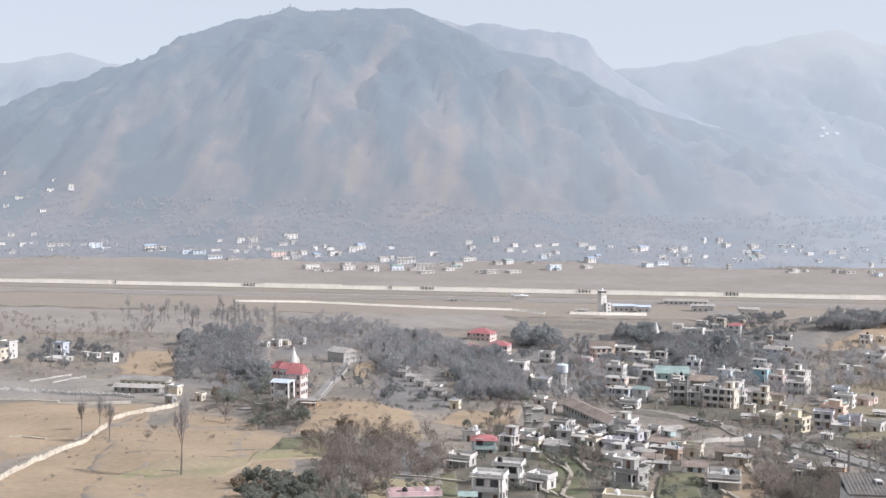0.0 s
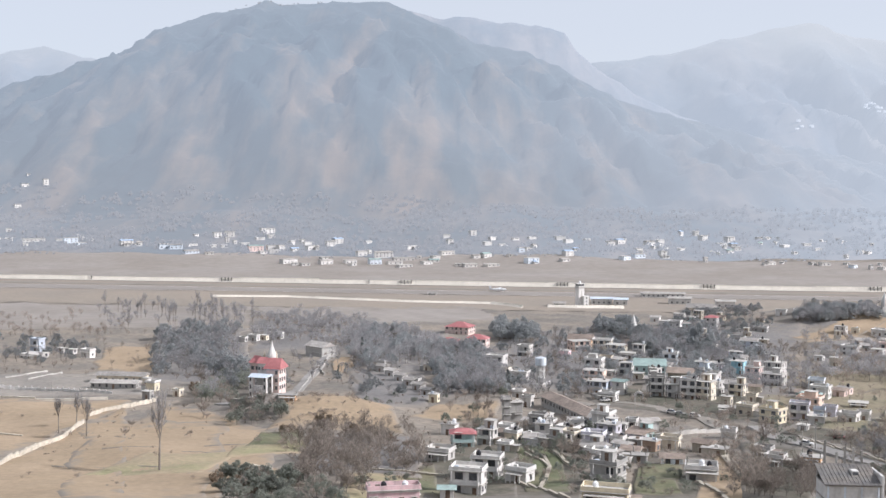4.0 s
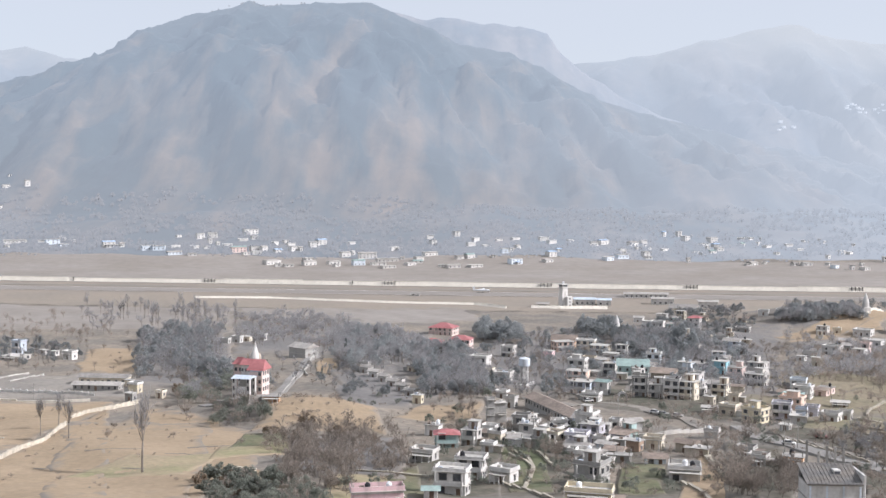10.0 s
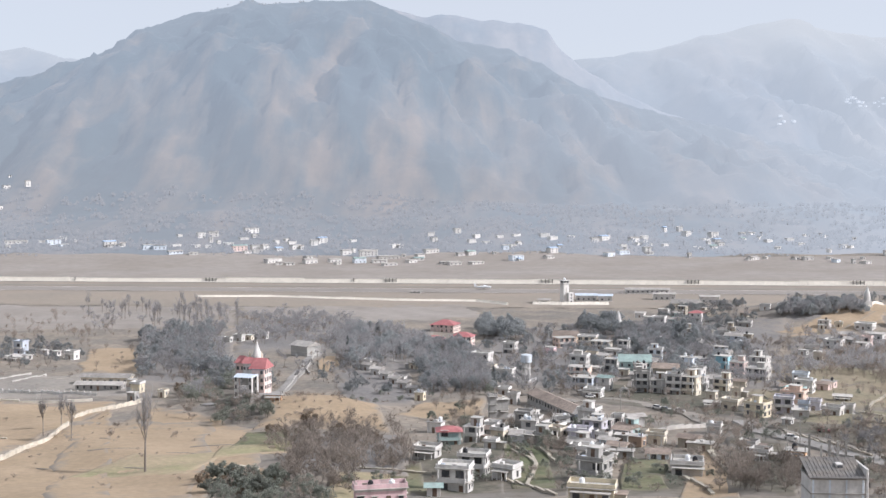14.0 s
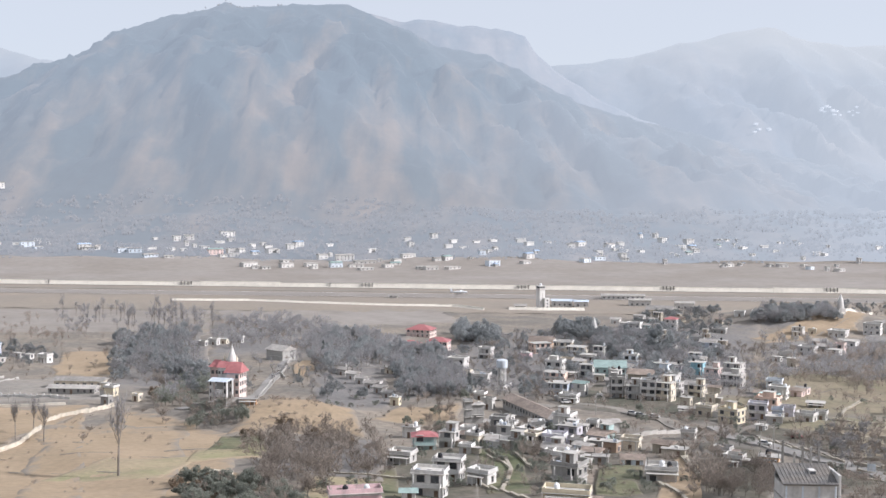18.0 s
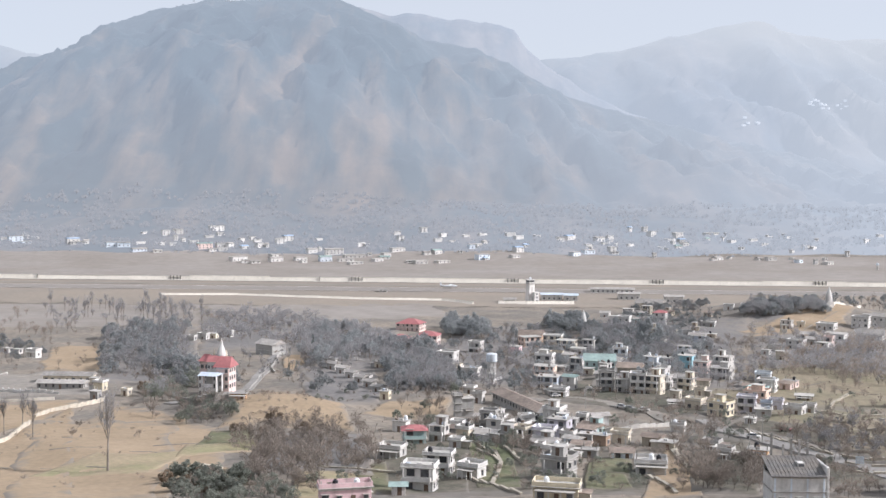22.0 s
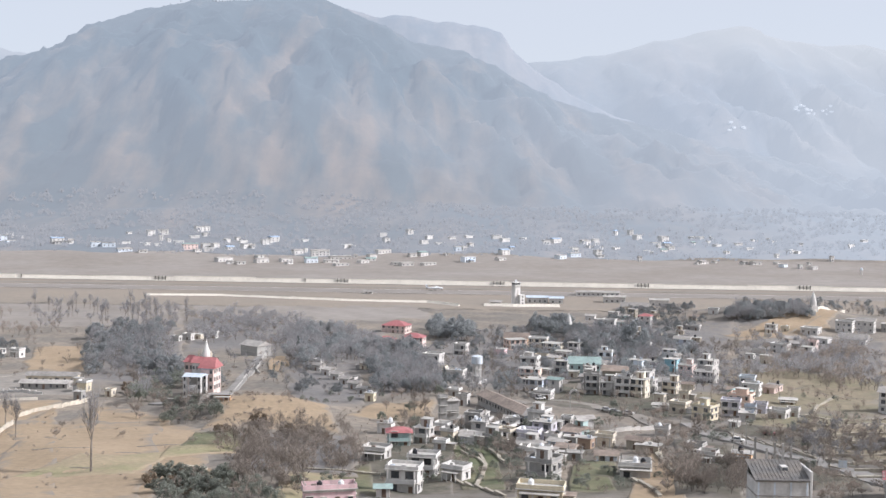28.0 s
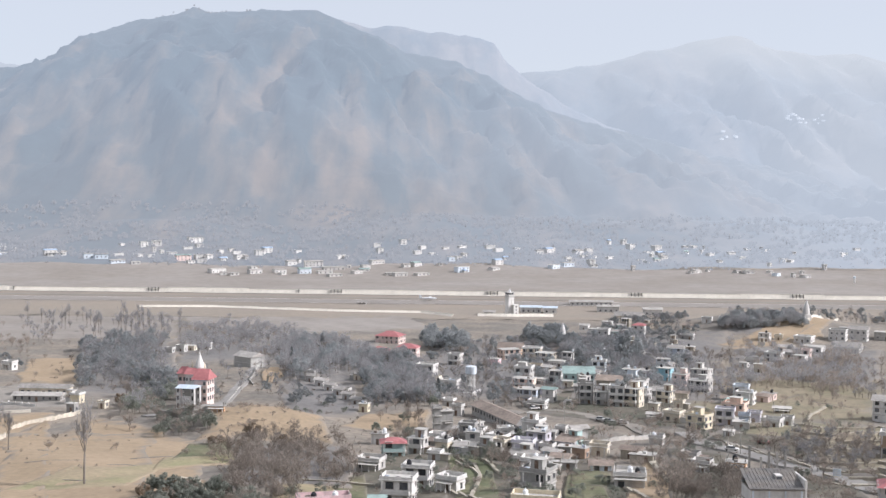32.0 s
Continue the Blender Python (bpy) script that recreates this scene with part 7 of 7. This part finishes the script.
aircraft(35.5, 1067.9)
temple(-78.8, 455.5, -14)
water_tower(36.0, 509.0, 1.2)
water_tower(515.2, 1262.2, 0.75)
shrine(285.4, 780.1, 14.0, "white hilltop shrine spire among dark trees")
shrine(108.0, 717.5, 13.0, "white and pink shrine spire rising from trees")
gateway(71.2, 455.5, -10)
signboard(112.8, 284.4, -12)
sloped_roof_house(80.4, 237.5, 10.8, 8.0, -3)
car(56.9, 448.5, 20, PAINT["white"], "white car parked on the lane")
car(76.3, 412.4, -30, PAINT["white"], "white car parked under the houses")
car(78.5, 409.3, -20, PAINT["grey"], "grey car parked under the houses")
car(82.6, 403.8, -20, PAINT["white"], "white car parked at the lane")
car(115.0, 347.8, -25, RED_TIN, "red car parked above the road")
car(99.8, 330.8, -25, PAINT["white"], "white car on the main road")
pole(100.5, 324.6, 8)
pole(97.8, 328.2, 8)
pole(64.1, 418.7, 8)
pole(31.5, 471.3, 8)
pole(-158.9, 446.5, 7)
pole(-33.4, 527.4, 7)
pole(11.9, 494.4, 8)
pole(104.5, 451.2, 7)
pole(-139.2, 538.9, 9)

# ---- single trees in the fields ----
tree("poplar", -74.9, 285.8, 1.25, label="tall bare poplar standing alone in the tan field")
tree("poplar", -123.9, 353.5, 0.75)
tree("poplar", -121.9, 364.2, 0.8)
tree("poplar", -112.6, 345.4, 0.85)
tree("shrub", -102.1, 349.0, 0.8)
tree("shrub", -106.1, 371.0, 0.8)
tree("shrub", -81.3, 346.9, 0.7)
tree("rusty", -106.0, 462.8, 1.2)
tree("pine", -49.7, 588.2, 0.75, label="dark slim cypress above the road")
tree("pine", 20.2, 477.4, 0.7)
tree("poplar", 15.4, 401.3, 0.6)
tree("shrub", -58.9, 337.6, 0.7)
tree("pine", -56.0, 533.1, 0.35)
tree("pine", -52.6, 532.4, 0.35)

# ---- trees ----
grove(('shrub', 'rusty', 'shrub'), -0.155, -0.061, 340, 374, 26, 0.85, 14)
grove(('bare', 'shrub', 'bare'), -0.140, -0.027, 278, 341, 40, 0.9, 15)
grove(('green', 'rusty', 'green'), -0.212, -0.138, 246, 274, 34, 0.62, 16)
grove(('bare', 'shrub'), -0.140, -0.081, 249, 279, 14, 0.9, 17)
grove(('bare', 'shrub'), 0.225, 0.269, 252, 359, 22, 0.85, 21)
grove(('bare', 'shrub'), 0.318, 0.431, 326, 368, 26, 0.75, 22)
grove(('bare', 'shrub', 'shrub'), 0.353, 0.452, 247, 322, 20, 0.8, 23)
grove(('bare', 'shrub'), 0.047, 0.111, 274, 330, 8, 0.8, 24)
grove(('bare', 'bare', 'green', 'shrub', 'bare'), -0.012, 0.264, 299, 475, 50, 0.6, 25)
grove(('bare', 'shrub'), -0.243, -0.199, 380, 497, 12, 0.8, 29)
grove(('green', 'bare'), 0.003, 0.042, 347, 429, 10, 0.7, 36)
woods("woods", "tall bare poplars beyond the left fields", ('bare', 'poplar', 'bare'), -0.316, -0.178, 727, 889, 114, 0.95, 2)
woods("woods", "dense dark mixed winter wood round the temple", ('bare', 'bare', 'bare', 'green'), -0.272, -0.184, 496, 735, 271, 1.0, 4)
woods("woods", "bare brown winter wood below the airfield", ('bare', 'bare', 'shrub'), -0.188, -0.066, 616, 826, 273, 1.0, 5)
woods("woods", "grey bare wood between the temple and the town", ('bare', 'bare', 'bare', 'green'), -0.095, -0.007, 539, 732, 321, 1.0, 6)
woods("woods", "dark wood beside the water tower", ('bare', 'green', 'bare', 'bare'), -0.022, 0.040, 452, 634, 222, 1.0, 7)
woods("woods", "scrubby trees below the road", ('bare', 'shrub', 'green'), -0.110, -0.046, 450, 554, 36, 0.6, 8)
woods("woods", "rounded evergreen trees near the airport", ('green',), 0.031, 0.069, 667, 744, 49, 1.25, 9)
woods("woods", "dark evergreen dome of trees", ('green',), 0.115, 0.153, 696, 765, 49, 1.25, 11)
woods("woods", "dark wood above the town", ('green', 'bare', 'bare', 'bare'), 0.145, 0.233, 584, 747, 261, 1.05, 12)
woods("woods", "bare wood among the upper houses", ('bare', 'green'), 0.174, 0.268, 705, 888, 114, 0.8, 13)
woods("woods", "bare grey trees on the olive slope", ('bare', 'bare', 'shrub'), 0.244, 0.317, 448, 599, 60, 0.8, 18)
woods("woods", "bare grey wood on the right-hand slope", ('bare', 'brown'), 0.297, 0.420, 491, 704, 230, 0.95, 19)
woods("woods", "dark trees on the wooded rise", ('bare', 'bare', 'green'), 0.289, 0.373, 752, 787, 205, 0.95, 20)
woods("woods", "trees between the houses", ('bare', 'green'), 0.086, 0.258, 487, 672, 114, 0.7, 26)
woods("woods", "small trees by the far left houses", ('green', 'bare'), -0.439, -0.316, 550, 670, 68, 0.7, 27)
woods("woods", "thin bare trees in the left fields", ('brown', 'shrub'), -0.438, -0.286, 673, 844, 110, 0.7, 28)
woods("woods", "trees below the temple", ('green', 'bare'), -0.203, -0.149, 465, 539, 53, 0.8, 30)
woods("woods", "bare trees at the right edge of the valley", ('bare', 'brown'), 0.364, 0.476, 461, 611, 110, 0.9, 33)
woods("woods", "trees round the hillside houses", ('bare', 'green', 'brown'), 0.300, 0.474, 800, 976, 110, 0.85, 34)
woods("woods", "winter shrubs on the brushy knoll", ('shrub', 'brown'), -0.155, -0.032, 271, 347, 100, 0.7, 37)
woods("woods", "low shrubs and weeds in the fields", ('shrub',), -0.441, -0.130, 248, 420, 76, 0.35, 38)
woods("woods", "low shrubs between houses and terraces", ('shrub', 'shrub', 'shrub', 'leafy'), -0.091, 0.422, 257, 475, 300, 0.42, 39)
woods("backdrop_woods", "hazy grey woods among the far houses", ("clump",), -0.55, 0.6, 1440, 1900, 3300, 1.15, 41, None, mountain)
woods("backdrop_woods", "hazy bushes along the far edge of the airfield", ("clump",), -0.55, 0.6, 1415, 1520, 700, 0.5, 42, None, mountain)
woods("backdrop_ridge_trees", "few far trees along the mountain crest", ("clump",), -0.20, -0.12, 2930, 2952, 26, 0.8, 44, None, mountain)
woods("woods", "bare brush above the green terraces", ('brown', 'shrub'), -0.140, -0.071, 250, 334, 60, 0.8, 45)
woods("woods", "trees among the lower houses", ('shrub', 'brown', 'brown'), 0.097, 0.254, 270, 408, 70, 0.5, 46)
woods("woods", "brown brush beside the steep-roofed house", ("brown", "shrub"), 0.352, 0.412, 240, 285, 34, 0.55, 57)
woods("woods", "bare brush between the upper right houses", ("bare", "brown"), 0.250, 0.318, 560, 655, 70, 0.7, 58)
woods("woods", "dark mixed trees beside the compound", ("bare", "brown", "leafy"), -0.238, -0.170, 425, 520, 70, 0.8, 59)
woods("woods", "brush among the crowded houses", ("shrub", "brown", "leafy"), 0.0, 0.20, 250, 345, 60, 0.42, 61)
woods("woods", "weeds along the terraces", ("shrub",), -0.10, 0.45, 240, 420, 220, 0.25, 62)
woods("woods", "dense winter trees among the upper houses", ("bare", "bare", "green", "brown"), 0.030, 0.160, 455, 760, 190, 0.8, 63)
woods("woods", "dense winter trees above the market houses", ("bare", "green", "bare"), 0.150, 0.270, 520, 700, 130, 0.85, 64)
woods("woods", "scrub on the dark bank above the lane", ("brown", "shrub"), 0.10, 0.30, 395, 460, 60, 0.5, 65)
woods("woods", "dark brush below the temple road", ("brown", "leafy", "shrub"), -0.205, -0.150, 375, 412, 46, 0.6, 66)
woods("woods", "brown brush round the tan knolls", ("brown", "shrub", "shrub"), -0.130, -0.030, 335, 392, 90, 0.62, 67)
woods("woods", "low brown brush on the knoll's flank", ("shrub",), -0.150, -0.090, 372, 425, 50, 0.6, 68)
woods("woods", "dark green bushes below the tan field", ("leafy", "leafy", "brown"), -0.205, -0.095, 234, 262, 34, 0.55, 69)
woods("woods", "dark trees along the road", ('brown', 'shrub', 'bare'), 0.323, 0.432, 282, 357, 80, 0.75, 47)
woods("woods", "grey brush beside the temple road", ('bare', 'shrub', 'shrub'), -0.174, -0.081, 469, 583, 70, 0.7, 48)
woods("woods", "low brush below the dark wood", ('shrub', 'bare'), -0.031, 0.037, 437, 577, 60, 0.6, 49)
woods("woods", "bare brush round the upper houses", ('brown', 'shrub', 'bare'), 0.032, 0.263, 473, 705, 130, 0.6, 50)
woods("woods", "brown scrub on the right-hand slope", ('shrub', 'brown'), 0.254, 0.431, 345, 598, 150, 0.5, 51)
woods("woods", "bare trees above the tan fields", ('brown', 'shrub'), -0.439, -0.179, 496, 716, 110, 0.6, 52)
woods("woods", "bare brush on the slope by the water tower", ('bare', 'shrub'), 0.042, 0.111, 438, 505, 34, 0.6, 53)
woods("woods", "dark shrubs beside the near houses", ('brown', 'brown', 'shrub'), 0.236, 0.315, 243, 290, 80, 0.7, 54)
woods("woods", "dark garden trees between the near houses", ('leafy', 'shrub', 'brown'), 0.107, 0.165, 239, 324, 22, 0.45, 55)
woods("woods", "low shrubs on the tan knoll", ('shrub',), -0.169, -0.041, 350, 385, 40, 0.4, 56)
tree("haze_tree", 128.2, 616.2, 2.2, label="very large rounded blue-grey tree above the houses")
